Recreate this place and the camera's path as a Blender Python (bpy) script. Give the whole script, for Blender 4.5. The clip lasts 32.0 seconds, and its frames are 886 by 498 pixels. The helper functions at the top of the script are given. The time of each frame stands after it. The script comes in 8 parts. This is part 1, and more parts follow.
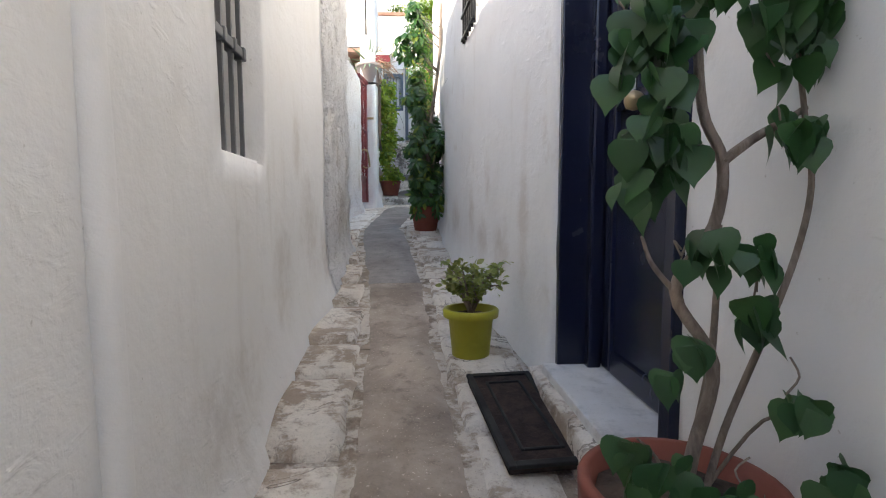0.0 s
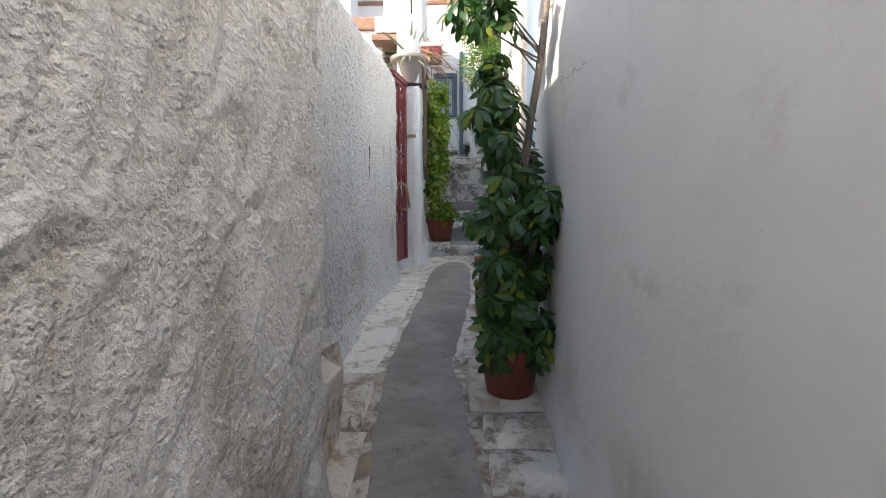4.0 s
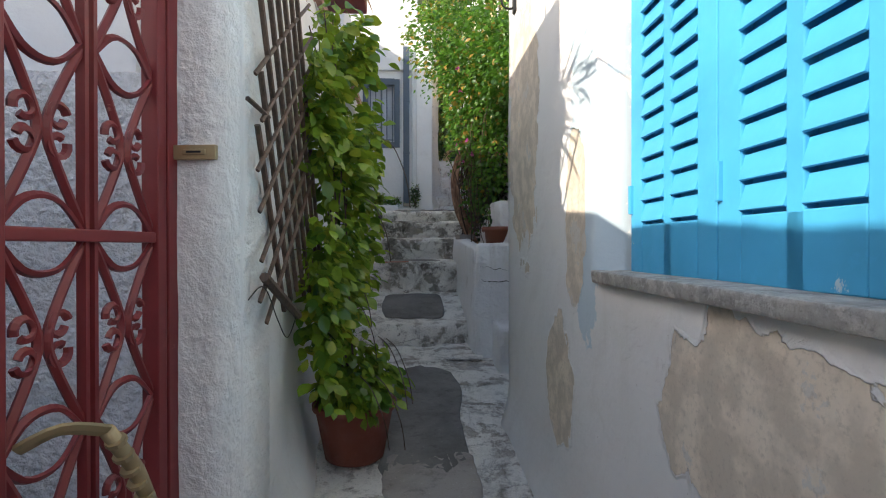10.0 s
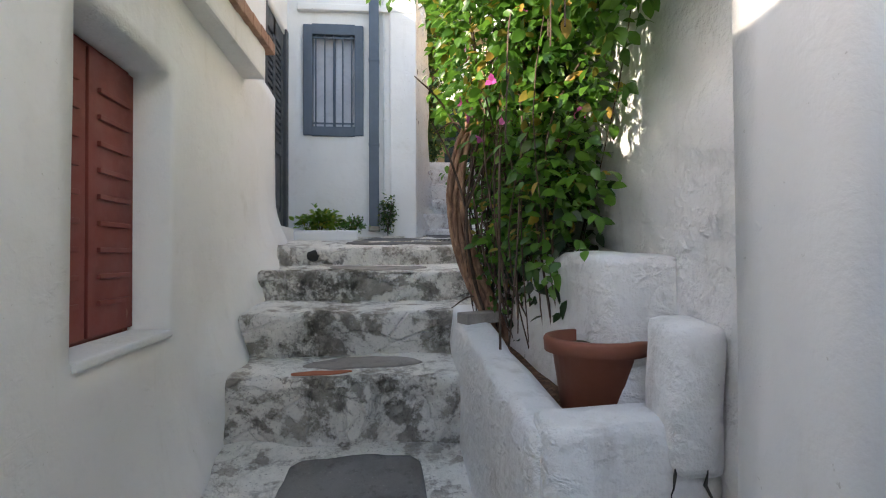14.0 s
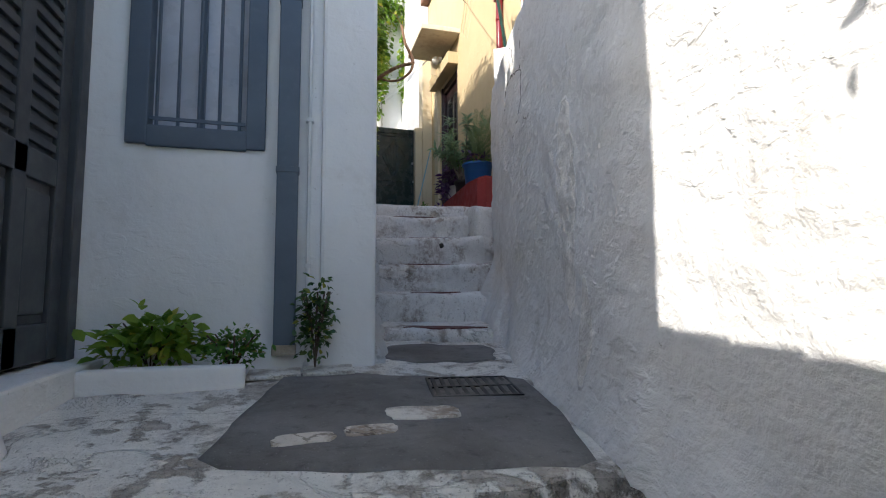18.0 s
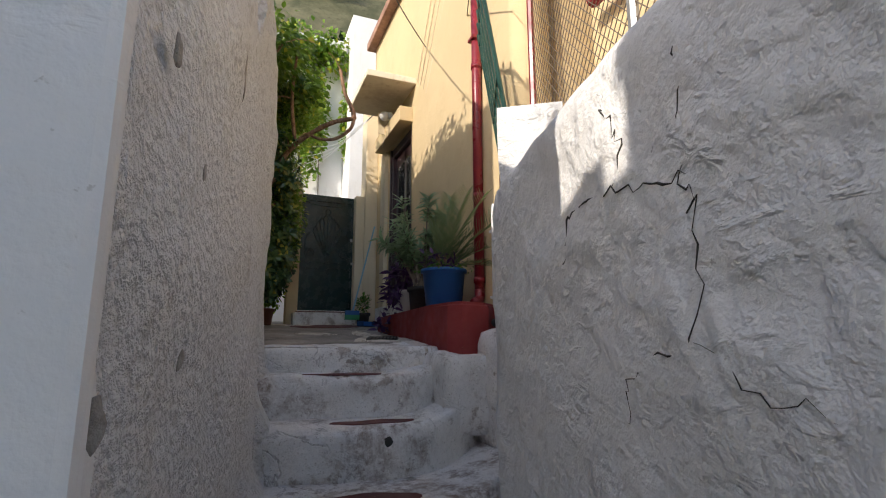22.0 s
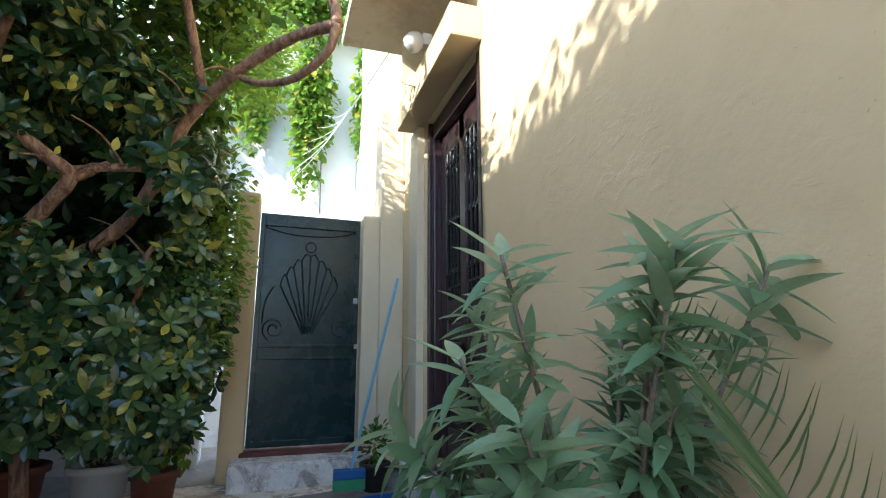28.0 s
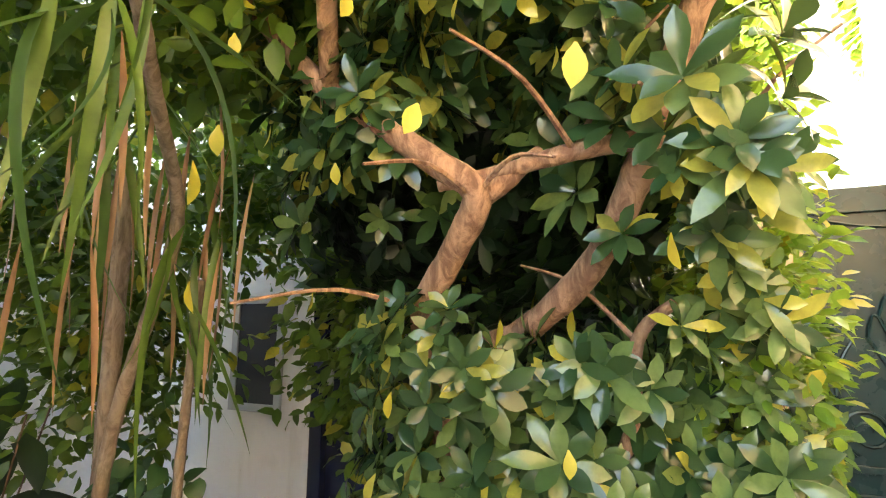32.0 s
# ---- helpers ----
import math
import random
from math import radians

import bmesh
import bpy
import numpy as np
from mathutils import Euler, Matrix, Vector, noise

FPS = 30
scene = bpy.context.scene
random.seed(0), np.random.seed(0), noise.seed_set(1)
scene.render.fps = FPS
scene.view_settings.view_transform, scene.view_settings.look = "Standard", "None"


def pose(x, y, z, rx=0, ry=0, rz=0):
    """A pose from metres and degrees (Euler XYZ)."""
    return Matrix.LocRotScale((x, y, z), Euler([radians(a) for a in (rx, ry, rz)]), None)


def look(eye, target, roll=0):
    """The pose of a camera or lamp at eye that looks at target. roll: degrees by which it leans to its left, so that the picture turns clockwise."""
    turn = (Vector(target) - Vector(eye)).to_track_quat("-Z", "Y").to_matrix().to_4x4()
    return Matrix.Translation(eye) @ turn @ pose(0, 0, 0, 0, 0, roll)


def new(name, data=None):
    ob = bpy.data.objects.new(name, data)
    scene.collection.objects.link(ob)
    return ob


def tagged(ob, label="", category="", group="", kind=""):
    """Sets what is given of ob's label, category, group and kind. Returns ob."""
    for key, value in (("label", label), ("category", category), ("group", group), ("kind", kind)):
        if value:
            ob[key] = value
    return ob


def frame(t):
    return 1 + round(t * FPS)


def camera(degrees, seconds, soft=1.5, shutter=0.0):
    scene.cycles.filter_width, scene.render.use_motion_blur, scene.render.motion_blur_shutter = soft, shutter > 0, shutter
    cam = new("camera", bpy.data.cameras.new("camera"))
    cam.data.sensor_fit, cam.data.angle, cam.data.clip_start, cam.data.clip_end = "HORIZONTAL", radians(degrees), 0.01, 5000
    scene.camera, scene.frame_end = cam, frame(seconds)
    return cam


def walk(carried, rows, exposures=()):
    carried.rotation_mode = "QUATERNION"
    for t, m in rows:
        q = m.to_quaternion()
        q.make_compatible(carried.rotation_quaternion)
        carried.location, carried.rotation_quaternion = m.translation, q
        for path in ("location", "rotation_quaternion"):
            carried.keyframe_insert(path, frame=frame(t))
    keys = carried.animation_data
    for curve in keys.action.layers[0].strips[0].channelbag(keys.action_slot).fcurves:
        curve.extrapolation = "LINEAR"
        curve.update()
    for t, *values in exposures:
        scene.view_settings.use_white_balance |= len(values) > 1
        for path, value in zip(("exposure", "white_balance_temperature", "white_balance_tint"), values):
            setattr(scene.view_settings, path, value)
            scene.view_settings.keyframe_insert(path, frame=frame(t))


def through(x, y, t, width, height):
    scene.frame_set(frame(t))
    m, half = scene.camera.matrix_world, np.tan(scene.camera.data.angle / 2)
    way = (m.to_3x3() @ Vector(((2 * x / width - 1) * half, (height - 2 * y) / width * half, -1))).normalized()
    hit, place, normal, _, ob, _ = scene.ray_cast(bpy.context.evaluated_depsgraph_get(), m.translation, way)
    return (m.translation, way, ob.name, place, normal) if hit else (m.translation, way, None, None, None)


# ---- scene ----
cam = camera(82.1, 32.0, 1.1)
METRES, EYE, TILT, LEAN, TURN = 25.0, 1.1, 0.0, 0.0, -3.6
ROWS = [
    (0.0, 0.0, 0.0, 0.0, -0.01, -5.14, 0.13),
    (0.5, 0.0003, 0.0166, -0.0003, 1.42, -5.17, 0.05),
    (1.0, -0.001, 0.0344, 0.0063, 3.16, -5.13, -0.19),
    (1.5, -0.0036, 0.05, 0.0121, 4.03, -5.08, -0.28),
    (2.0, -0.0045, 0.0627, 0.017, 4.34, -5.03, -0.34),
    (2.5, -0.0058, 0.0794, 0.0225, 4.57, -5.23, -0.38),
    (4.5, -0.0147, 0.1551, 0.0319, 6.06, -4.49, 0.22),
    (5.0, -0.0163, 0.1752, 0.0349, 6.27, -3.75, 0.17),
    (5.5, -0.0174, 0.1951, 0.0375, 6.43, -3.12, 0.33),
    (6.0, -0.0213, 0.212, 0.0389, 6.85, -2.27, 0.23),
    (6.5, -0.0263, 0.2276, 0.043, 7.0, -1.45, 0.21),
    (7.0, -0.0305, 0.248, 0.0455, 6.72, -0.89, 0.12),
    (7.5, -0.0335, 0.2657, 0.0475, 5.51, -0.71, 0.01),
    (8.0, -0.0336, 0.2814, 0.0512, 3.12, -0.67, -0.04),
    (8.5, -0.0326, 0.2991, 0.0528, 0.79, -0.64, 0.04),
    (9.0, -0.0322, 0.3163, 0.0534, 0.38, -0.53, 0.01),
    (9.5, -0.0312, 0.3344, 0.0554, -0.25, -0.4, 0.05),
    (10.0, -0.0291, 0.3526, 0.0563, -0.85, -0.25, 0.09),
    (10.5, -0.0294, 0.3682, 0.0567, -0.86, -0.06, 0.09),
    (11.0, -0.0299, 0.385, 0.0589, -1.02, -0.02, 0.08),
    (11.5, -0.0282, 0.4038, 0.0583, -1.58, -0.01, 0.15),
    (12.0, -0.0274, 0.4231, 0.0594, -1.49, 0.08, 0.3),
    (12.5, -0.0271, 0.444, 0.0615, -1.36, 0.06, 0.3),
    (13.0, -0.0247, 0.4618, 0.0632, -1.36, 0.23, 0.29),
    (13.5, -0.0231, 0.4787, 0.0698, -1.34, 0.54, 0.19),
    (15.5, -0.0356, 0.5429, 0.0808, -1.51, 0.93, 0.19),
    (16.0, -0.0388, 0.5573, 0.0838, -1.69, 1.38, 0.08),
    (16.5, -0.039, 0.5742, 0.0885, -2.78, 2.02, 0.16),
    (17.0, -0.0407, 0.5881, 0.0917, -5.05, 2.61, 0.07),
    (17.5, -0.0417, 0.6013, 0.098, -7.97, 3.28, 0.07),
    (18.0, -0.0398, 0.6134, 0.0986, -11.83, 4.88, 0.25),
    (18.5, -0.0362, 0.6284, 0.1054, -13.69, 5.9, 0.44),
    (19.0, -0.0361, 0.6396, 0.1111, -14.4, 6.32, 0.27),
    (19.5, -0.0365, 0.6516, 0.1219, -14.73, 6.43, 0.25),
    (20.0, -0.0349, 0.6587, 0.1282, -16.13, 7.07, 0.24),
    (20.5, -0.0315, 0.6672, 0.136, -16.49, 8.73, 0.34),
    (21.0, -0.0296, 0.675, 0.1367, -16.74, 10.06, 0.29),
    (21.5, -0.0282, 0.6871, 0.1421, -17.23, 10.38, 0.1),
    (22.0, -0.0236, 0.6995, 0.1419, -18.21, 10.4, 0.14),
    (22.5, -0.018, 0.7164, 0.1431, -18.39, 10.24, 0.2),
    (23.0, -0.0145, 0.7363, 0.1455, -18.42, 10.17, 0.13),
    (23.5, -0.0113, 0.7521, 0.1477, -18.31, 10.3, 0.15),
    (24.0, -0.0061, 0.7701, 0.1518, -18.32, 10.44, 0.16),
    (24.5, -0.0042, 0.7835, 0.1546, -18.44, 10.67, 0.07),
    (25.0, -0.0025, 0.8005, 0.1602, -18.07, 10.5, 0.06),
    (25.5, -0.0019, 0.8091, 0.1649, -17.54, 10.74, 0.03),
    (27.5, 0.0036, 0.8474, 0.1898, -16.74, 11.41, 0.05),
    (28.0, 0.0097, 0.8612, 0.1923, -14.23, 11.73, 0.18),
    (28.5, 0.0099, 0.87, 0.1981, -4.49, 11.88, 0.09),
    (29.0, 0.0033, 0.8777, 0.1988, 4.6, 11.79, -0.19),
    (29.5, -0.0039, 0.8876, 0.2048, 9.91, 10.7, -0.21),
    (30.0, -0.0083, 0.8948, 0.2081, 12.45, 9.5, -0.26),
    (30.5, -0.0096, 0.9072, 0.2103, 17.38, 9.08, -0.19),
    (31.0, -0.0146, 0.9194, 0.2113, 21.86, 9.08, -0.17),
    (31.5, -0.0187, 0.9296, 0.2156, 24.88, 8.95, -0.26),
    (32.0, -0.022, 0.9381, 0.2171, 28.88, 9.1, -0.23),
]
EXPOSURES = [(0.0, 2.05, 6900, 12), (1.0, 2.13, 6900, 11), (2.0, 1.75, 6900, 11), (5.0, 1.76, 7150, 12), (6.0, 1.92, 7100, 12), (7.0, 1.70, 7000, 13), (8.0, 1.45, 6950, 13), (9.0, 1.2, 7000, 13), (10.0, 1.40, 7000, 12), (11.0, 1.40, 6750, 10), (12.0, 2.12, 7100, 11), (13.0, 2.05, 7200, 13), (16.0, 2.32, 6700, 12), (17.0, 2.05, 6200, 11),
             (18.0, 1.30, 6400, 11), (19.0, 0.65, 6500, 10), (20.0, 1.35, 6500, 11), (21.0, 1.25, 6600, 12), (22.0, 0.95, 6800, 13), (23.0, 1.42, 6700, 12), (24.0, 1.36, 6600, 11), (25.0, 0.90, 6600, 10), (27.0, 1.65, 6100, 8), (28.0, 2.22, 5700, 6), (29.0, 2.20, 5800, 6), (30.0, 2.92, 6700, 9), (31.0, 3.25, 7700, 12), (32.0, 4.45, 8300, 14)]
walk(cam, [(t, pose(0, 0, EYE, TILT, LEAN, TURN) @ pose(METRES * x, METRES * y, METRES * z, 90 + pitch, roll, yaw)) for t, x, y, z, yaw, pitch, roll in ROWS], EXPOSURES)

# ---- sky and sun ----
SUN_WAY = Vector((1.32, 0.70, -0.80)).normalized()  # the way the sunlight travels
world = bpy.data.worlds.new("sky")
scene.world = world
world.use_nodes = True
wn = world.node_tree
sky = wn.nodes.new("ShaderNodeTexSky")
sky.sky_type, sky.sun_disc = "NISHITA", False
sky.sun_elevation = math.asin(-SUN_WAY.z)
sky.sun_rotation = math.atan2(-SUN_WAY.x, -SUN_WAY.y)
sky.air_density, sky.dust_density, sky.ozone_density = 1.0, 1.2, 1.0
wn.links.new(sky.outputs[0], wn.nodes["Background"].inputs[0])
wn.nodes["Background"].inputs[1].default_value = 0.15
sun_data = bpy.data.lights.new("sun", "SUN")
sun_data.energy, sun_data.angle, sun_data.color = 2.4, radians(0.55), (1.0, 0.94, 0.84)
sun = new("sun", sun_data)
sun.matrix_world = look((0, 0, 0), SUN_WAY)

# ---- small tools ----
RNG = random.Random(7)


def part(name, bm, material, parent=None, label="", smooth=False):
    """One bmesh (or a ready mesh) as one object under its thing."""
    if isinstance(bm, bpy.types.Mesh):
        me = bm
    else:
        bmesh.ops.recalc_face_normals(bm, faces=bm.faces)
        me = bpy.data.meshes.new(name)
        bm.to_mesh(me)
        bm.free()
        if smooth:
            me.shade_smooth()
    if material and not me.materials:
        me.materials.append(material)
    ob = new(name, me)
    if parent:
        ob.parent = parent
    if label:
        ob["label"] = label
    return ob


def thing(name, label, category, group="", kind="", at=(0, 0, 0), turn=0):
    """An empty at a thing's base."""
    ob = new(name)
    ob.empty_display_size = 0.1
    ob.matrix_basis = pose(*at, 0, 0, turn)
    return tagged(ob, label, category, group, kind)


def box(bm, x0, x1, y0, y1, z0, z1, bevel=0.0, m=None):
    vs = bmesh.ops.create_cube(bm, size=1)["verts"]
    for v in vs:
        v.co = Vector((x0 + (v.co.x + .5) * (x1 - x0), y0 + (v.co.y + .5) * (y1 - y0), z0 + (v.co.z + .5) * (z1 - z0)))
        if m:
            v.co = m @ v.co
    if bevel:
        es = list({e for v in vs for e in v.link_edges})
        bmesh.ops.bevel(bm, geom=es, offset=bevel, segments=2, affect="EDGES", profile=0.6)


def boxed(*a, bevel=0.0, m=None):
    bm = bmesh.new()
    box(bm, *a, bevel=bevel, m=m)
    return bm


def tube(bm, pts, radii, n=8, caps=True, flat=None):
    """A tapered tube along points. flat: (a, b) factors for an oval section."""
    pts = [Vector(p) for p in pts]
    if not isinstance(radii, (list, tuple)):
        radii = [radii] * len(pts)
    rings, side = [], None
    for i, p in enumerate(pts):
        d = (pts[min(i + 1, len(pts) - 1)] - pts[max(i - 1, 0)]).normalized()
        if side is None:
            side = d.orthogonal().normalized()
        side = (side - d * side.dot(d)).normalized()
        up = d.cross(side)
        fa, fb = flat or (1, 1)
        rings.append([bm.verts.new(p + (side * math.cos(k * math.tau / n) * fa + up * math.sin(k * math.tau / n) * fb) * radii[i]) for k in range(n)])
    for a, b in zip(rings, rings[1:]):
        for k in range(n):
            bm.faces.new((a[k], a[(k + 1) % n], b[(k + 1) % n], b[k]))
    if caps:
        bm.faces.new(rings[0][::-1])
        bm.faces.new(rings[-1])


def tubed(pts, radii, n=8, flat=None):
    bm = bmesh.new()
    tube(bm, pts, radii, n, flat=flat)
    return bm


def lathe(profile, n=28, wobble=0.0):
    """A turned body about z from (radius, height) pairs."""
    bm = bmesh.new()
    rings = []
    for r, z in profile:
        rings.append([bm.verts.new((r * math.cos(k * math.tau / n) * (1 + wobble * noise.noise((k * .9, z * 9, 1))), r * math.sin(k * math.tau / n), z)) for k in range(n)])
    for a, b in zip(rings, rings[1:]):
        for k in range(n):
            bm.faces.new((a[k], a[(k + 1) % n], b[(k + 1) % n], b[k]))
    bm.faces.new(rings[0][::-1])
    bm.faces.new(rings[-1])
    return bm


def wavy(points, steps=6):
    """A smooth line through points."""
    pts = [Vector(p) for p in points]
    out = []
    for i in range(len(pts) - 1):
        a, b, c, d = pts[max(i - 1, 0)], pts[i], pts[i + 1], pts[min(i + 2, len(pts) - 1)]
        for k in range(steps):
            t = k / steps
            out.append(.5 * ((2 * b) + (c - a) * t + (2 * a - 5 * b + 4 * c - d) * t * t + (3 * b - 3 * c + d - a) * t ** 3))
    return out + [pts[-1]]


def spiral(centre, r0, r1, turns, axis_u, axis_v, start=0.0, n=22):
    c, u, v = Vector(centre), Vector(axis_u), Vector(axis_v)
    return [c + (u * math.cos(start + turns * math.tau * k / n) + v * math.sin(start + turns * math.tau * k / n)) * (r0 + (r1 - r0) * k / n) for k in range(n + 1)]


def along(pts, s):
    """Place and heading at a distance s along a plan line."""
    for i, (a, b) in enumerate(zip(pts, pts[1:])):
        a, b = Vector(a), Vector(b)
        n = (b - a).length
        if s <= n or i == len(pts) - 2:
            return a + (b - a) * (s / n), (b - a) / n
        s -= n


def lines(lo, hi, step, extra):
    n = max(1, round((hi - lo) / step))
    vals = [lo + (hi - lo) * k / n for k in range(n + 1)]
    for e in extra:
        if lo < e < hi:
            k = min(range(1, n) or [0], key=lambda q: abs(vals[q] - e))
            if abs(vals[k] - e) < step * .5 and vals[k] not in extra:
                vals[k] = e
            else:
                vals.append(e)
    return sorted(set(vals))


def rough_wall(name, plan, z0, z1, thick, material, label, side=1, holes=(), step=0.09, amp=0.012, freq=2.2, fine=0.0, round_top=0.0, kind="structure", parent=None, foot=0.0, foot_h=0.3, lumps=None):
    """A plastered wall of true thickness along a plan line, uneven to the touch, with openings (s0, s1, z0, z1) through it.
    foot: how far its plaster flares out where it meets the paving. lumps: the height of its rough-cast at a place."""
    total = sum((Vector(b) - Vector(a)).length for a, b in zip(plan, plan[1:]))
    acc, knots = 0, []
    for a, b in zip(plan, plan[1:]):
        acc += (Vector(b) - Vector(a)).length
        knots.append(acc)
    ss = lines(0, total, step, [h[k] for h in holes for k in (0, 1)] + knots[:-1])
    zs = lines(z0, z1, step, [h[k] for h in holes for k in (2, 3)])
    verts, faces, front, back, feet = [], [], {}, {}, []
    for i, s in enumerate(ss):
        p, d = along(plan, s)
        if 1e-6 < s < total - 1e-6:
            _, d2 = along(plan, min(total, s + .02))
            _, d1 = along(plan, max(0, s - .02))
            d = (d1 + d2).normalized()
        n = Vector((d.y, -d.x)) * side
        feet.append(max(ground(p.x + n.x * .06, p.y + n.y * .06), z0) if foot else 0)
        for j, z in enumerate(zs):
            q = Vector((p.x, p.y, z))
            off = amp * (noise.noise(q * freq) + .6 * noise.noise(q * freq * .35 + Vector((3, 1, 7)))) + fine * noise.noise(q * 14)
            if round_top and z > z1 - round_top:
                off -= round_top * .5 * ((z - z1 + round_top) / round_top) ** 2
            if lumps:
                off += lumps(q)
            if foot:
                lift = max(0, z - feet[i]) / (foot_h * (1 + .5 * noise.noise((p.x * 3, p.y * 3, 8))))
                if lift < 1:
                    off += foot * (1 - lift) ** 2 * (1 + .7 * noise.noise((p.x * 2.1, p.y * 2.1, 5)))
            front[i, j] = len(verts)
            verts.append((p.x + n.x * off, p.y + n.y * off, z))
            back[i, j] = len(verts)
            verts.append((p.x - n.x * thick, p.y - n.y * thick, z))

    def solid(i, j):
        if not (0 <= i < len(ss) - 1 and 0 <= j < len(zs) - 1):
            return False
        s, z = (ss[i] + ss[i + 1]) / 2, (zs[j] + zs[j + 1]) / 2
        return not any(h[0] < s < h[1] and h[2] < z < h[3] for h in holes)
    for i in range(len(ss) - 1):
        for j in range(len(zs) - 1):
            if not solid(i, j):
                continue
            a, b, c, d = (i, j), (i + 1, j), (i + 1, j + 1), (i, j + 1)
            faces.append((front[a], front[b], front[c], front[d]))
            faces.append((back[d], back[c], back[b], back[a]))
            for di, dj, u, v in ((-1, 0, d, a), (1, 0, b, c), (0, -1, a, b), (0, 1, c, d)):
                if not solid(i + di, j + dj):
                    faces.append((front[v], front[u], back[u], back[v]))
    if side < 0:
        faces = [f[::-1] for f in faces]
    me = bpy.data.meshes.new(name)
    me.from_pydata(verts, [], faces)
    me.shade_smooth()
    me.materials.append(material)
    ob = new(name, me)
    if parent:
        ob.parent = parent
        return ob
    return tagged(ob, label, "wall", kind=kind)


SURFACES = []


def ground(x, y):
    """The height of the paving under a place."""
    best = -9
    for xl, xr, y0, y1, z0, z1, amp, skew, x_mid, sweep in SURFACES:
        side = max(0, x - sweep[0]) ** 2
        v = y - skew * (x - x_mid) - sweep[1] * side
        if xl <= x <= xr and y0 <= v <= y1:
            z = z0 + (z1 - z0) * (v - y0) / (y1 - y0)
            q = Vector((x, v, z))
            best = max(best, z + sweep[2] * side + amp * (noise.noise(q * 1.7) + .5 * noise.noise(q * 6)))
    return best


def tread(name, xl, xr, y0, y1, z0, z1, zbot, material, label, skew=0.0, x_mid=0.0, step=0.07, amp=0.012, nose=0.025, wear=0.02, category="step", riser=None, sweep=(9, 0, 0)):
    """A piece of ground or a step: a riser at y0 from zbot to z0, a worn nose, then a top that runs to y1 at z1."""
    SURFACES.append((xl, xr, y0, y1, z0, z1, amp, skew, x_mid, sweep))
    rows = []
    nr = max(2, round((z0 - zbot) / step))
    for k in range(nr):
        rows.append((y0 + .012 * (1 - k / nr), zbot + (z0 - nose - zbot) * k / (nr - 1 if nr > 1 else 1), 0))
    rows += [(y0 + nose * .12, z0 - nose * .6, 1), (y0 + nose * .3, z0 - nose * .3, 1), (y0 + nose * .62, z0 - nose * .08, 1), (y0 + nose, z0, 2)]
    n = max(1, round((y1 - y0 - nose) / step))
    rows += [(y0 + nose + (y1 - y0 - nose) * k / n, z0 + (z1 - z0) * k / n, 2) for k in range(1, n + 1)]
    ncol = max(2, round((xr - xl) / step))
    verts, faces = [], []
    for y, z, top in rows:
        for c in range(ncol + 1):
            x = xl + (xr - xl) * c / ncol
            q = Vector((x, y, z))
            w = noise.noise(q * 1.7)
            yy = y + skew * (x - x_mid)
            if top < 2:
                yy += wear * (noise.noise((x * 2.3, y0 * 3, 4)) + .45 * noise.noise((x * 7.5, y0 * 3, z * 6))) + amp * noise.noise(q * 7)
                zz = z + (wear * .5 * (noise.noise((x * 1.9, y0 * 5, 2)) + .5 * noise.noise((x * 6.5, y0 * 5, 2))) if top == 1 else 0)
            else:
                fade = min(1, (y - y0) / .12) if zbot < z0 - .05 else 1
                yy += (1 - fade) * wear * (noise.noise((x * 2.3, y0 * 3, 4)) + .45 * noise.noise((x * 7.5, y0 * 3, z * 6)))
                zz = z + (1 - fade) * wear * .5 * (noise.noise((x * 1.9, y0 * 5, 2)) + .5 * noise.noise((x * 6.5, y0 * 5, 2))) + amp * (w + .5 * noise.noise(q * 6)) * (.4 + .6 * fade)
            side = max(0, x - sweep[0]) ** 2
            verts.append((x, yy + sweep[1] * side, zz + (sweep[2] * side if top else 0)))
    for r in range(len(rows) - 1):
        for c in range(ncol):
            a = r * (ncol + 1) + c
            faces.append((a, a + 1, a + ncol + 2, a + ncol + 1))
    me = bpy.data.meshes.new(name)
    me.from_pydata(verts, [], faces)
    me.shade_smooth()
    me.materials.append(material)
    if riser:
        me.materials.append(riser)
        for k, f in enumerate(me.polygons):
            f.material_index = 1 if rows[k // ncol + 1][2] < 2 else 0
    return tagged(new(name, me), label, category, kind="structure")


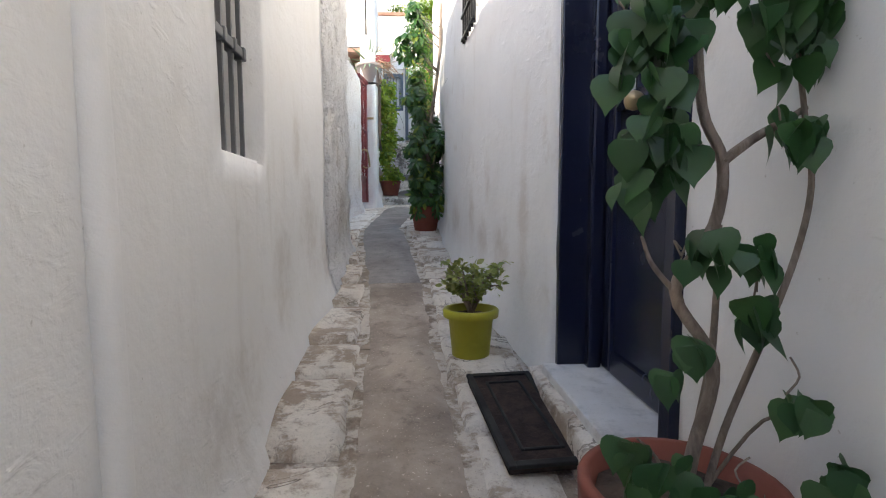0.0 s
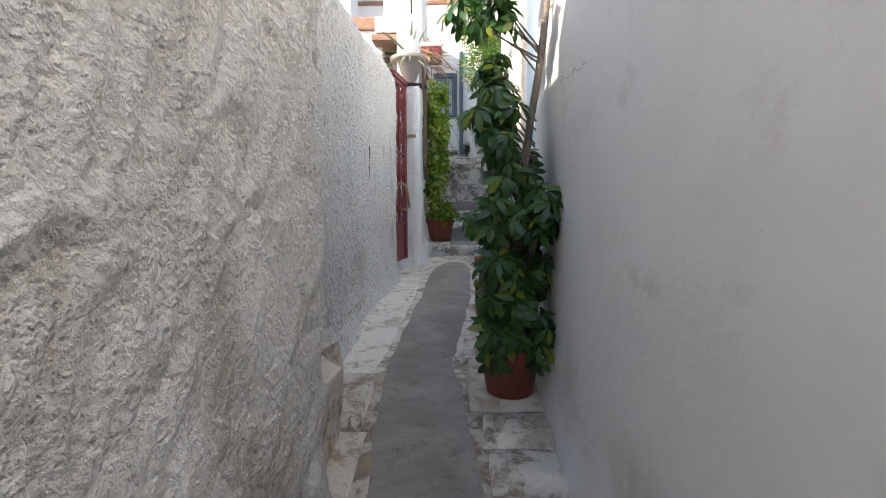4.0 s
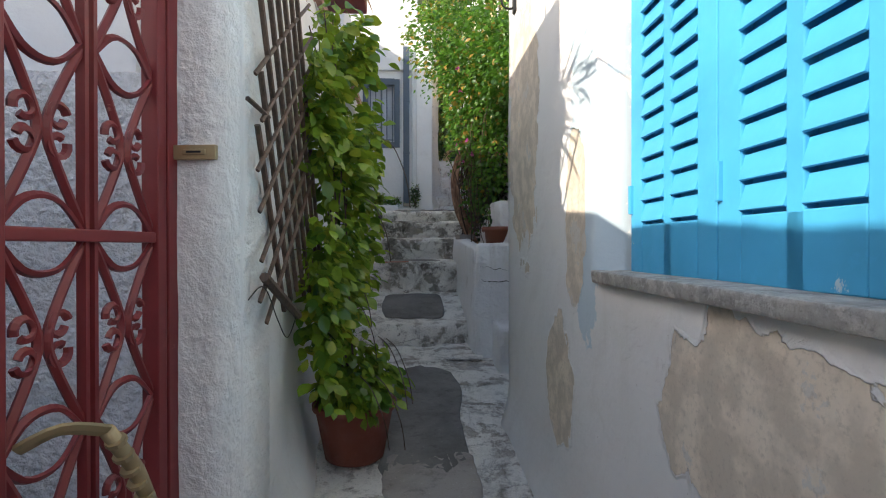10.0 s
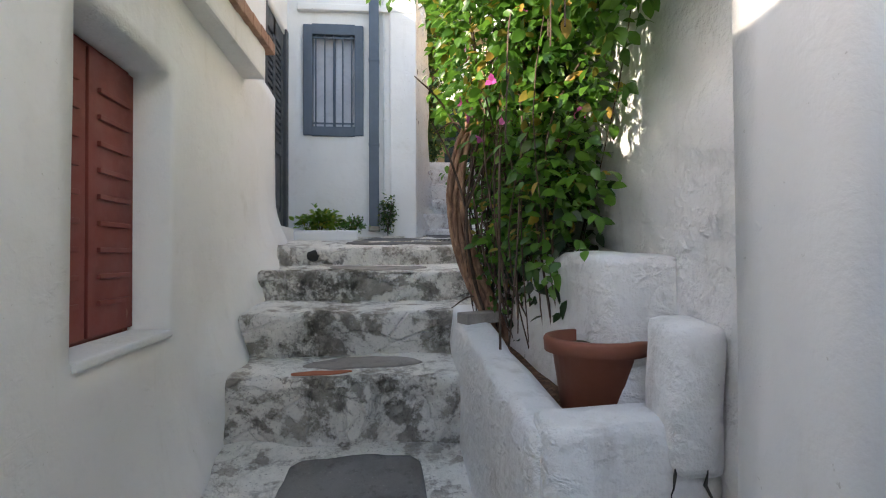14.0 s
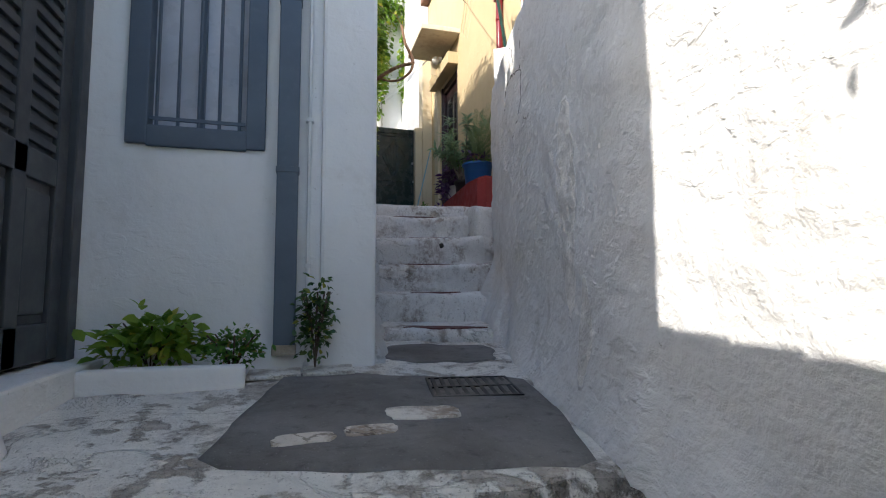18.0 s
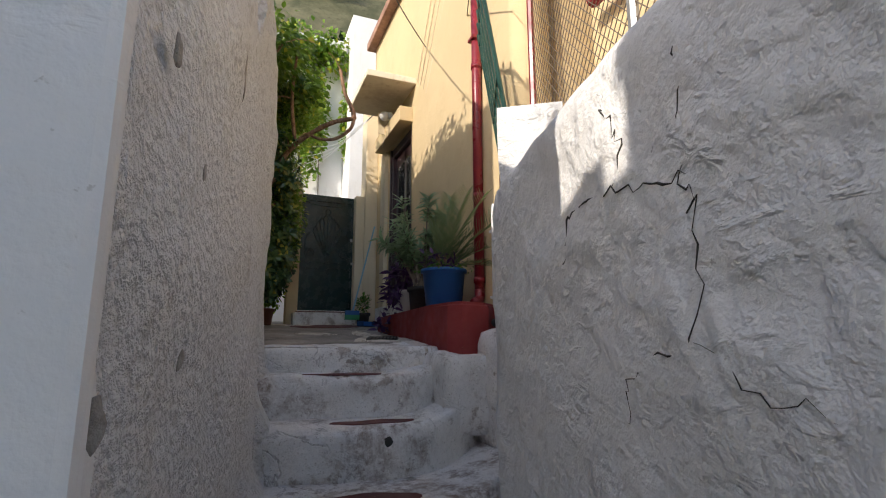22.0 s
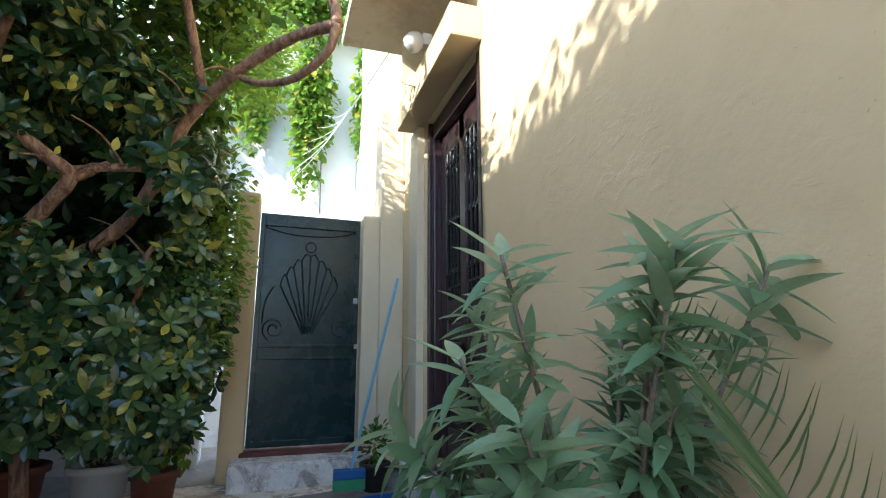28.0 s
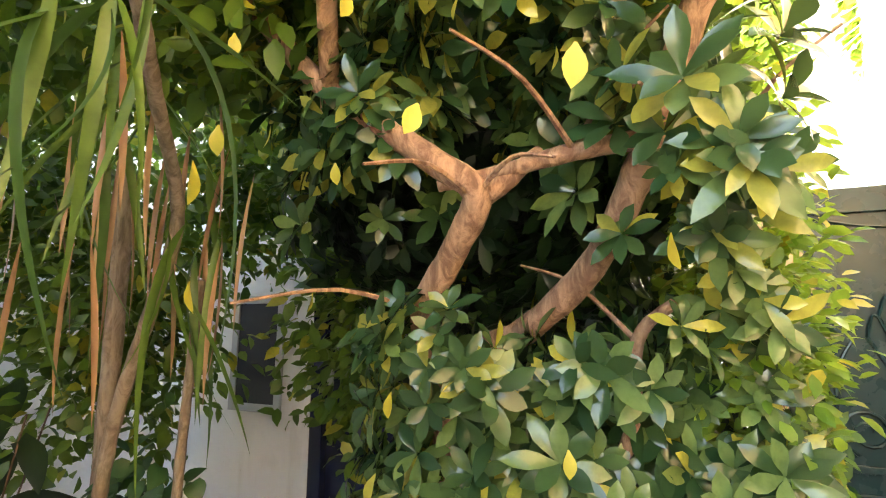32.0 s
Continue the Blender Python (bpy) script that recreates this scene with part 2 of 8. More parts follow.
def patch(name, x, y, rx, ry, material, label, wob=0.12, turn=0.0, lift=0.007, square=0.0, category="patch"):
    """A thin skin of cement or paint with a ragged outline, laid on the ground."""
    n, verts, faces = 44, [], []
    fracs = [.18, .4, .62, .82, .95, 1.0, 1.02]
    c, s = math.cos(turn), math.sin(turn)
    for k, f in enumerate(fracs):
        for i in range(n):
            a = i * math.tau / n
            ca, sa = math.cos(a), math.sin(a)
            r = 1 / max(abs(ca), abs(sa)) * square + (1 - square)
            r *= f * (1 + wob * noise.noise((ca * 1.6 + x, sa * 1.6 + y, 3)) + wob * .35 * noise.noise((ca * 6 + x, sa * 6, y)))
            px, py = x + (ca * rx * c - sa * ry * s) * r, y + (ca * rx * s + sa * ry * c) * r
            verts.append((px, py, ground(px, py) + (lift if k < len(fracs) - 1 else -.004)))
    verts.append((x, y, ground(x, y) + lift))
    for k in range(len(fracs) - 1):
        for i in range(n):
            j = (i + 1) % n
            faces.append((k * n + i, k * n + j, (k + 1) * n + j, (k + 1) * n + i))
    faces += [(len(verts) - 1, (i + 1) % n, i) for i in range(n)]
    faces = [f[::-1] for f in faces]
    me = bpy.data.meshes.new(name)
    me.from_pydata(verts, [], faces)
    me.shade_smooth()
    me.materials.append(material)
    return tagged(new(name, me), label, category, kind="structure")


def strip(name, rows, material, label, lift=0.008, step=0.08, cols=7):
    """A ragged cement strip along the lane: rows of (y, left, right)."""
    verts, faces = [], []
    ys = lines(rows[0][0], rows[-1][0], step, [])
    for y in ys:
        xl = np.interp(y, [r[0] for r in rows], [r[1] for r in rows]) + .022 * noise.noise((y * 2.6, 1, 3)) + .012 * noise.noise((y * 11, 1, 3))
        xr = np.interp(y, [r[0] for r in rows], [r[2] for r in rows]) + .022 * noise.noise((y * 2.6, 7, 3)) + .012 * noise.noise((y * 11, 7, 3))
        for c in range(cols + 1):
            x = xl + (xr - xl) * c / cols
            verts.append((x, y, ground(x, y) + (-.004 if c in (0, cols) else lift)))
    for r in range(len(ys) - 1):
        for c in range(cols):
            a = r * (cols + 1) + c
            faces.append((a, a + 1, a + cols + 2, a + cols + 1))
    me = bpy.data.meshes.new(name)
    me.from_pydata(verts, [], faces)
    me.shade_smooth()
    me.materials.append(material)
    return tagged(new(name, me), label, "paving", kind="structure")


# ---- leaves ----
def leaf_shape(length, width, seg=4, fold=0.25, droop=0.3, tip=1.0, heart=0.0):
    """Points and faces of one leaf along +y, folded on its midrib and drooping. tip: how far out it is widest."""
    verts, faces = [], []
    for k in range(seg + 1):
        t = k / seg
        w = width * .5 * (math.sin(math.pi * min(1, t ** tip)) ** .8 if 0 < t < 1 else (.12 if t == 0 else .02))
        if heart and k == 0:
            w = width * heart
        y, z = length * t, -droop * length * t * t
        verts += [(-w, y - (heart * length * .18 if k == 0 else 0), z + fold * w), (0, y, z), (w, y - (heart * length * .18 if k == 0 else 0), z + fold * w)]
    for k in range(seg):
        a = 3 * k
        faces += [(a, a + 1, a + 4, a + 3), (a + 1, a + 2, a + 5, a + 4)]
    return np.array(verts, float), faces


def heart_shape(length, width, droop=0.3, fold=0.22, n=11):
    """A heart-shaped leaf along +y: two rounded lobes, a pointed tip."""
    side = []
    for k in range(n + 1):
        t = math.pi * k / n
        x = math.sin(t) ** 3
        y = (13 * math.cos(t) - 5 * math.cos(2 * t) - 2 * math.cos(3 * t) - math.cos(4 * t)) / 29
        side.append((x * width * .5, (.41 - y) * length * .98))
    verts, faces = [], []
    for x, y in side:
        z = -droop * max(0, y) ** 2 / length
        verts += [(-x, y, z + fold * x), (0, min(y, length), z), (x, y, z + fold * x)]
    for k in range(n):
        a = 3 * k
        faces += [(a, a + 1, a + 4, a + 3), (a + 1, a + 2, a + 5, a + 4)]
    return np.array(verts, float), faces


def turn_to(way, roll=0.0):
    """A rotation that lays +y along way."""
    way = Vector(way).normalized()
    q = way.to_track_quat("Y", "Z")
    return (q.to_matrix() @ Matrix.Rotation(roll, 3, "Y")).to_4x4()


def many(name, shape, mats, smooth=True):
    """One mesh with the shape laid at every matrix in mats."""
    v0, f0 = shape
    n = len(v0)
    h = np.c_[v0, np.ones(n)]
    vs = np.concatenate([h @ np.array(m).T[:, :3] for m in mats])
    f = np.array(f0)
    fs = np.concatenate([f + n * k for k in range(len(mats))])
    me = bpy.data.meshes.new(name)
    me.from_pydata(vs.tolist(), [], fs.tolist())
    if smooth:
        me.shade_smooth()
    return me


def merged(shapes):
    verts, faces = [], []
    for v, f in shapes:
        k = len(verts)
        verts += [tuple(p) for p in v]
        faces += [tuple(i + k for i in q) for q in f]
    return np.array(verts), faces


def moved(shape, m):
    v, f = shape
    return np.c_[v, np.ones(len(v))] @ np.array(m).T[:, :3], f


def ball_points(rng, n, centre, radii, shell=0.55):
    """Random places in an ellipsoid, more of them near its skin."""
    out = []
    while len(out) < n:
        d = Vector((rng.gauss(0, 1), rng.gauss(0, 1), rng.gauss(0, 1))).normalized()
        r = shell + (1 - shell) * rng.random()
        r *= .82 + .36 * noise.noise(d * 1.9 + Vector(centre))
        out.append((Vector(centre) + Vector((d.x * radii[0], d.y * radii[1], d.z * radii[2])) * r, d))
    return out

# ---- materials ----
class Nodes:
    """Short hands for a material's nodes."""

    def __init__(self, name, roughness=0.8, metal=0.0, spec=0.4):
        self.mat = bpy.data.materials.new(name)
        self.mat.use_nodes = True
        self.t = self.mat.node_tree
        self.bsdf = self.t.nodes["Principled BSDF"]
        self.bsdf.inputs["Roughness"].default_value = roughness
        self.bsdf.inputs["Metallic"].default_value = metal
        self.bsdf.inputs["Specular IOR Level"].default_value = spec
        self.co = self.t.nodes.new("ShaderNodeTexCoord").outputs["Object"]

    def put(self, socket, value):
        if isinstance(value, bpy.types.NodeSocket):
            self.t.links.new(value, socket)
        elif isinstance(value, (tuple, list)) and len(value) == 3 and socket.type == "RGBA":
            socket.default_value = (*value, 1)
        else:
            socket.default_value = value

    def noise(self, scale, detail=4, rough=0.6, distort=0.0, co=None):
        n = self.t.nodes.new("ShaderNodeTexNoise")
        self.put(n.inputs["Vector"], co or self.co)
        n.inputs["Scale"].default_value, n.inputs["Detail"].default_value = scale, detail
        n.inputs["Roughness"].default_value, n.inputs["Distortion"].default_value = rough, distort
        return n.outputs["Fac"]

    def stretch(self, sx, sy, sz):
        m = self.t.nodes.new("ShaderNodeMapping")
        self.put(m.inputs["Vector"], self.co)
        m.inputs["Scale"].default_value = (sx, sy, sz)
        return m.outputs[0]

    def ramp(self, fac, lo, hi, a=0.0, b=1.0):
        n = self.t.nodes.new("ShaderNodeMapRange")
        n.interpolation_type = "SMOOTHSTEP"
        self.put(n.inputs[0], fac)
        for k, v in zip((1, 2, 3, 4), (lo, hi, a, b)):
            n.inputs[k].default_value = v
        return n.outputs[0]

    def math(self, op, a, b=0.0):
        n = self.t.nodes.new("ShaderNodeMath")
        n.operation = op
        self.put(n.inputs[0], a)
        self.put(n.inputs[1], b)
        return n.outputs[0]

    def mix(self, fac, a, b):
        n = self.t.nodes.new("ShaderNodeMix")
        n.data_type = "RGBA"
        self.put(n.inputs["Factor"], fac)
        self.put(n.inputs[6], a)
        self.put(n.inputs[7], b)
        return n.outputs[2]

    def spots(self, places, co=None):
        """A field that is high inside some ovals: (centre, radii)."""
        out = None
        for c, r in places:
            m = self.t.nodes.new("ShaderNodeMapping")
            m.vector_type = "TEXTURE"
            self.put(m.inputs["Vector"], co or self.co)
            m.inputs["Location"].default_value, m.inputs["Scale"].default_value = c, r
            ln = self.t.nodes.new("ShaderNodeVectorMath")
            ln.operation = "LENGTH"
            self.t.links.new(m.outputs[0], ln.inputs[0])
            f = self.math("SUBTRACT", 1.0, ln.outputs["Value"])
            out = f if out is None else self.math("MAXIMUM", out, f)
        return out

    def bump(self, height, strength=0.5, distance=0.01, onto=None):
        n = self.t.nodes.new("ShaderNodeBump")
        n.inputs["Strength"].default_value, n.inputs["Distance"].default_value = strength, distance
        self.put(n.inputs["Height"], height)
        if onto:
            self.put(n.inputs["Normal"], onto)
        self.t.links.new(n.outputs[0], self.bsdf.inputs["Normal"])
        return n.outputs[0]

    def random(self, island=False):
        n = self.t.nodes.new("ShaderNodeNewGeometry" if island else "ShaderNodeObjectInfo")
        return n.outputs["Random Per Island" if island else "Random"]

    def colour(self, c):
        self.put(self.bsdf.inputs["Base Color"], c)
        return self.mat


def plaster(name, base=(.78, .775, .76), dirt=(.42, .38, .32), stain=0.5, grain=1.0, lumps=0.0, lump_scale=24, relief=.012, peel=(), under=(.47, .40, .32), tint=None, tints=(), streak=0.4, pits=0.0, scuffs=(), dabs=0.15):
    """Limewashed plaster: soft clouds of wear, trowel dabs, runs of dirt; peel: where it has fallen off; scuffs: rubbed, dirty places."""
    m = Nodes(name, 0.9, spec=0.2)
    big, mid = m.noise(.7, 3), m.noise(3.5, 6, .65)
    c = m.mix(m.ramp(big, .3, .7), base, tuple(v * .92 for v in base))
    c = m.mix(m.ramp(m.noise(1.9, 5, .62, .3), .45, .7, 0, .5), c, tuple(v * f for v, f in zip(base, (.89, .875, .85))))
    c = m.mix(m.ramp(m.noise(11, 6, .7), .52, .8, 0, .4), c, tuple(v * .82 for v in base))
    run = m.noise(2.2, 5, .6, co=m.stretch(3.2, 3.2, .45))
    c = m.mix(m.math("MULTIPLY", m.ramp(run, .55, .8, 0, streak), m.ramp(big, .35, .65)), c, dirt)
    c = m.mix(m.math("MULTIPLY", m.ramp(mid, .56, .74, 0, stain), m.ramp(m.noise(.9, 2), .46, .62)), c, dirt)
    c = m.mix(m.ramp(m.noise(42, 3, .6), .70, .76, 0, .45), c, tuple(v * .75 for v in dirt))
    dab = m.ramp(m.noise(15, 4, .55, .5, co=m.stretch(.7, .7, 1.2)), .5, .68)
    h = m.math("ADD", m.math("MULTIPLY", m.noise(7, 5, .6), .8), m.math("MULTIPLY", m.noise(55, 4, .7), .25 * grain))
    h = m.math("ADD", h, m.math("MULTIPLY", m.math("MULTIPLY", dab, m.ramp(m.noise(1.7, 3), .45, .6)), dabs))
    if lumps:
        lump = m.noise(lump_scale, 4, .58, .12)
        h = m.math("ADD", h, m.math("MULTIPLY", m.ramp(lump, .3, .72), lumps))
        if pits:
            # pits between lumps: dirt together with painted-in shade
            c = m.mix(m.math("MULTIPLY", m.ramp(lump, .36, .47, pits, 0), m.ramp(mid, .35, .6)), c, tuple(v * .7 for v in dirt))
    if scuffs:
        edge = m.math("ADD", m.spots(scuffs), m.math("MULTIPLY", m.math("SUBTRACT", m.noise(6, 7, .68, .4), .5), 1.5))
        c = m.mix(m.math("MULTIPLY", m.ramp(edge, .0, .9, 0, .5), m.ramp(m.noise(9, 5, .7), .3, .6, .4, 1)), c, dirt)
    if tints:
        edge = m.math("ADD", m.spots(tints), m.math("MULTIPLY", m.math("SUBTRACT", m.noise(7.0, 7, .68), .5), 1.6))
        c = m.mix(m.ramp(edge, 0, .06, 0, .72), c, tint)
    if peel:
        edge = m.math("ADD", m.spots(peel), m.math("MULTIPLY", m.math("SUBTRACT", m.math("ADD", m.noise(2.8, 3, .5, .5), m.math("MULTIPLY", m.noise(10, 5, .55, .6), .32)), .66), 1.35))
        mask = m.ramp(edge, .02, .032)
        lip = m.math("MULTIPLY", m.ramp(edge, -.05, .018), m.ramp(edge, .018, .03, 1, 0))
        below = m.mix(m.ramp(m.noise(9, 5), .4, .62), under, tuple(min(1, v * 1.3) for v in under))
        below = m.mix(m.ramp(m.noise(4.5, 6, .7), .57, .6, 0, .8), below, (.6, .58, .54))
        below = m.mix(m.ramp(m.noise(60, 4, .7), .5, .7, 0, .5), below, tuple(v * .7 for v in under))
        c = m.mix(mask, c, below)
        h = m.math("ADD", h, m.math("SUBTRACT", m.math("MULTIPLY", lip, .5), m.math("MULTIPLY", mask, 1.5)))
    m.bump(h, .75, relief)
    return m.colour(c)


def concrete(name, base, dark, pale=None, scale=1.0, bump=0.5, pale_lo=0.55, cover=0.8, veins=0.0, piece=False, specks=0.0):
    m = Nodes(name, 0.88, spec=0.25)
    c = m.mix(m.ramp(m.noise(1.6 * scale, 6, .65, .3), .34, .66), dark, base)
    c = m.mix(m.ramp(m.noise(9 * scale, 7, .72), .5, .74, 0, .7), c, tuple(v * .55 for v in dark))
    h = m.math("ADD", m.noise(6, 6, .7), m.math("MULTIPLY", m.noise(48, 5, .7), .35))
    if pale:
        crust = m.math("ADD", m.math("MULTIPLY", m.noise(3.4 * scale, 9, .66, .4), .7), m.math("MULTIPLY", m.noise(13 * scale, 6, .7), .3))
        mask = m.ramp(crust, pale_lo - .075, pale_lo + .02, 0, cover)
        wash = m.mix(m.ramp(m.noise(22 * scale, 5, .7), .42, .68, 0, .55), pale, tuple(v * .8 for v in pale))
        c = m.mix(mask, c, wash)
        h = m.math("ADD", h, m.math("MULTIPLY", mask, .5))
    if veins:
        w = m.math("ABSOLUTE", m.math("SUBTRACT", m.noise(2.6 * scale, 7, .6, .8), .5))
        c = m.mix(m.math("MULTIPLY", m.ramp(w, .004, .018, veins, 0), m.ramp(m.noise(1.9, 3), .42, .6)), c, tuple(v * .3 for v in dark))
    if piece:
        c = m.mix(m.ramp(m.random(), 0, 1, 0, .3), c, tuple(v * .8 for v in base))
    c = m.mix(m.ramp(m.noise(120, 2), .6, .75, 0, .4), c, tuple(v * .5 for v in dark))
    if specks:
        c = m.mix(m.ramp(m.noise(85, 2, .5), .66, .72, 0, specks), c, tuple(min(1, v * 1.8 + .05) for v in base))
    m.bump(h, bump, .012)
    return m.colour(c)


def old_stone(name, pale=(.72, .69, .64), mid=(.44, .40, .35), dark=(.16, .145, .13), blocks=False, worn=.5, grime=.85):
    """Limewashed masonry: whitewash flaked off grey stone, with black grime in blotches and runs."""
    m = Nodes(name, .9, spec=.2)
    flake = m.math("ADD", m.math("MULTIPLY", m.noise(3.0, 10, .68, .3), .65), m.math("MULTIPLY", m.noise(12, 7, .7), .35))
    wash = m.mix(m.ramp(m.noise(24, 5, .7), .42, .7, 0, .5), pale, tuple(v * .8 for v in pale))
    bare = m.mix(m.ramp(m.noise(7, 6, .7), .36, .64), mid, tuple(v * .62 for v in mid))
    c = m.mix(m.ramp(flake, worn - .045, worn + .02), bare, wash)
    soot = m.math("MULTIPLY", m.ramp(m.noise(2.3, 8, .68, .4, co=m.stretch(1, 1, .7)), .49, .63, 0, grime), m.ramp(m.noise(17, 7, .75), .38, .58))
    c = m.mix(soot, c, dark)
    w = m.math("ABSOLUTE", m.math("SUBTRACT", m.noise(2.4, 6, .6, .6), .5))
    c = m.mix(m.math("MULTIPLY", m.ramp(w, .003, .012, .3, 0), m.ramp(m.noise(1.6, 3), .46, .58)), c, tuple(v * .4 for v in dark))
    c = m.mix(m.ramp(m.noise(75, 4, .65), .58, .7, 0, .6), c, tuple(v * .7 for v in dark))
    h = m.math("ADD", m.math("MULTIPLY", m.noise(5, 8, .72), 1.6), m.math("MULTIPLY", m.noise(45, 5, .7), .4))
    h = m.math("ADD", m.math("SUBTRACT", h, m.ramp(w, .003, .02, .5, 0)), m.ramp(flake, worn - .045, worn, 0, .45))
    if blocks:
        v = m.t.nodes.new("ShaderNodeTexVoronoi")
        v.feature = "DISTANCE_TO_EDGE"
        v.inputs["Scale"].default_value = 5.0
        wob = m.t.nodes.new("ShaderNodeVectorMath")
        wob.operation = "ADD"
        m.put(wob.inputs[0], m.stretch(.7, 1, 1.2))
        m.put(wob.inputs[1], m.math("MULTIPLY", m.noise(6, 5, .7), .25))
        m.put(v.inputs["Vector"], wob.outputs[0])
        joint = m.ramp(v.outputs["Distance"], .005, .045, 1, 0)
        c = m.mix(m.math("MULTIPLY", m.math("MULTIPLY", joint, .5), m.ramp(m.noise(2.7, 4), .50, .64)), c, dark)
        h = m.math("SUBTRACT", h, m.math("MULTIPLY", joint, .8))
    m.bump(h, .9, .02)
    return m.colour(c)


def paint(name, base, roughness=0.45, wear=0.0, under=(.5, .48, .44), metal=0.0, scale=5.0, spec=0.4, bump=0.15):
    m = Nodes(name, roughness, metal, spec)
    c = m.mix(m.ramp(m.noise(2.2, 4), .35, .65), base, tuple(v * .82 for v in base))
    c = m.mix(m.ramp(m.noise(18, 5), .5, .8, 0, .4), c, tuple(min(1, v * 1.18 + .01) for v in base))
    if wear:
        c = m.mix(m.ramp(m.noise(scale, 8, .75, .6), .68 - wear * .2, .70 - wear * .2), c, under)
    m.bump(m.noise(30, 4), bump, .003)
    m.put(m.bsdf.inputs["Roughness"], m.ramp(m.noise(6, 4), .3, .7, roughness * .8, min(1, roughness * 1.25)))
    return m.colour(c)


def wood(name, base, dark, scale=1.0, roughness=0.55, grey=0.0):
    m = Nodes(name, roughness)
    g = m.noise(7 * scale, 6, .6, 1.2, co=m.stretch(6, 6, .5))
    c = m.mix(m.ramp(g, .35, .65), base, dark)
    if grey:
        c = m.mix(m.ramp(m.noise(3, 4), .4, .65, 0, grey), c, (.42, .4, .37))
    m.bump(g, .4, .004)
    return m.colour(c)


def leaf(name, green, pale, island=True, old=None, vary=0.5, gloss=0.38, old_at=0.9, through=0.35):
    """Foliage: gloss above, light let through, each leaf of its own shade."""
    m = Nodes(name, gloss, spec=0.5)
    r = m.random(island)
    c = m.mix(m.ramp(r, 0, 1, 0, vary), green, pale)
    if old:
        r2 = m.math("FRACT", m.math("MULTIPLY", r, 37.7))
        c = m.mix(m.ramp(r2, old_at, old_at + .05), c, old)
    c = m.mix(m.ramp(m.noise(26, 3), .4, .7, 0, .3), c, tuple(v * .6 for v in green))
    m.colour(c)
    tr = m.t.nodes.new("ShaderNodeBsdfTranslucent")
    m.put(tr.inputs["Color"], m.mix(.45, c, tuple(min(1, v * 1.6) for v in pale)))
    mx = m.t.nodes.new("ShaderNodeMixShader")
    mx.inputs[0].default_value = through
    m.t.links.new(m.bsdf.outputs[0], mx.inputs[1])
    m.t.links.new(tr.outputs[0], mx.inputs[2])
    m.t.links.new(mx.outputs[0], m.t.nodes["Material Output"].inputs[0])
    return m.mat


def bark(name, base, dark):
    m = Nodes(name, 0.85)
    g = m.noise(24, 7, .7, .8, co=m.stretch(1, 1, .3))
    c = m.mix(m.ramp(g, .36, .64), dark, base)
    c = m.mix(m.ramp(m.noise(5, 5, .7), .5, .7, 0, .6), c, dark)
    m.bump(m.math("ADD", g, m.math("MULTIPLY", m.noise(40, 4), .3)), .8, .012)
    return m.colour(c)


def glass(name, tint=(.8, .85, .87), roughness=0.03):
    m = Nodes(name, roughness)
    m.bsdf.inputs["Transmission Weight"].default_value = 1.0
    m.bsdf.inputs["IOR"].default_value = 1.45
    return m.colour(tint)


WHITE_A = plaster("smooth whitewash", stain=.3, grain=.6, streak=.3, dabs=.16, dirt=(.46, .42, .37), scuffs=[((-.6, 3.2, 1.0), (.3, .35, .35)), ((-.6, 2.55, .75), (.3, .3, .35)), ((-.6, 2.9, 1.45), (.3, .12, .3)), ((-.6, 3.75, .75), (.3, .3, .4)), ((-.55, 1.6, .45), (.3, .5, .25))])
WHITE_R = plaster("white plaster with scuffs", stain=.4, grain=.6, streak=.35, dabs=.16, dirt=(.48, .42, .36), scuffs=[((.5, 4.0, 1.0), (.3, .16, .3)), ((.5, 3.6, .85), (.3, .25, .2)), ((.5, 3.15, .8), (.3, .2, .3)), ((.5, 4.9, .95), (.3, .4, .25)), ((.5, 5.7, 1.0), (.3, .3, .3)), ((.6, 2.75, 1.0), (.3, .12, .5)), ((.5, 3.45, 1.25), (.3, .12, .2))])
ROUGH_DIRT = [((-1.0, 9.5, 2.5), (.3, .07, .32)), ((-1.0, 9.55, 2.05), (.3, .14, .3)), ((-1.0, 9.15, 2.45), (.3, .08, .1)), ((-1.0, 8.5, 2.3), (.3, .05, .3)), ((-1.0, 9.6, 1.5), (.3, .2, .3)), ((-1.0, 8.0, 1.3), (.3, .5, .25))]
WHITE_ROUGH = plaster("rough cast whitewash", base=(.85, .845, .835), dirt=(.38, .32, .24), stain=.45, grain=1.6, lumps=1.1, lump_scale=30, relief=.034, streak=.35, pits=.38, scuffs=ROUGH_DIRT)
WHITE_STAINED = plaster("weathered rough cast", base=(.77, .76, .745), dirt=(.30, .24, .18), stain=.8, grain=1.4, lumps=.7, lump_scale=46, relief=.03, streak=.7, pits=.3, scuffs=[((-.62, 4.7, 1.0), (.3, .5, .4)), ((-.62, 4.5, 1.5), (.3, .15, .5))])
WHITE_PILLAR = plaster("uneven whitewashed pillar", base=(.80, .795, .78), stain=.35, grain=1.0, lumps=.5, lump_scale=20, relief=.018, streak=.3, pits=.08)
WHITE_LUMPY = plaster("coarse trowelled whitewash", base=(.78, .775, .765), stain=.4, grain=1.2, lumps=.9, lump_scale=26, relief=.035, streak=.4, pits=.2)
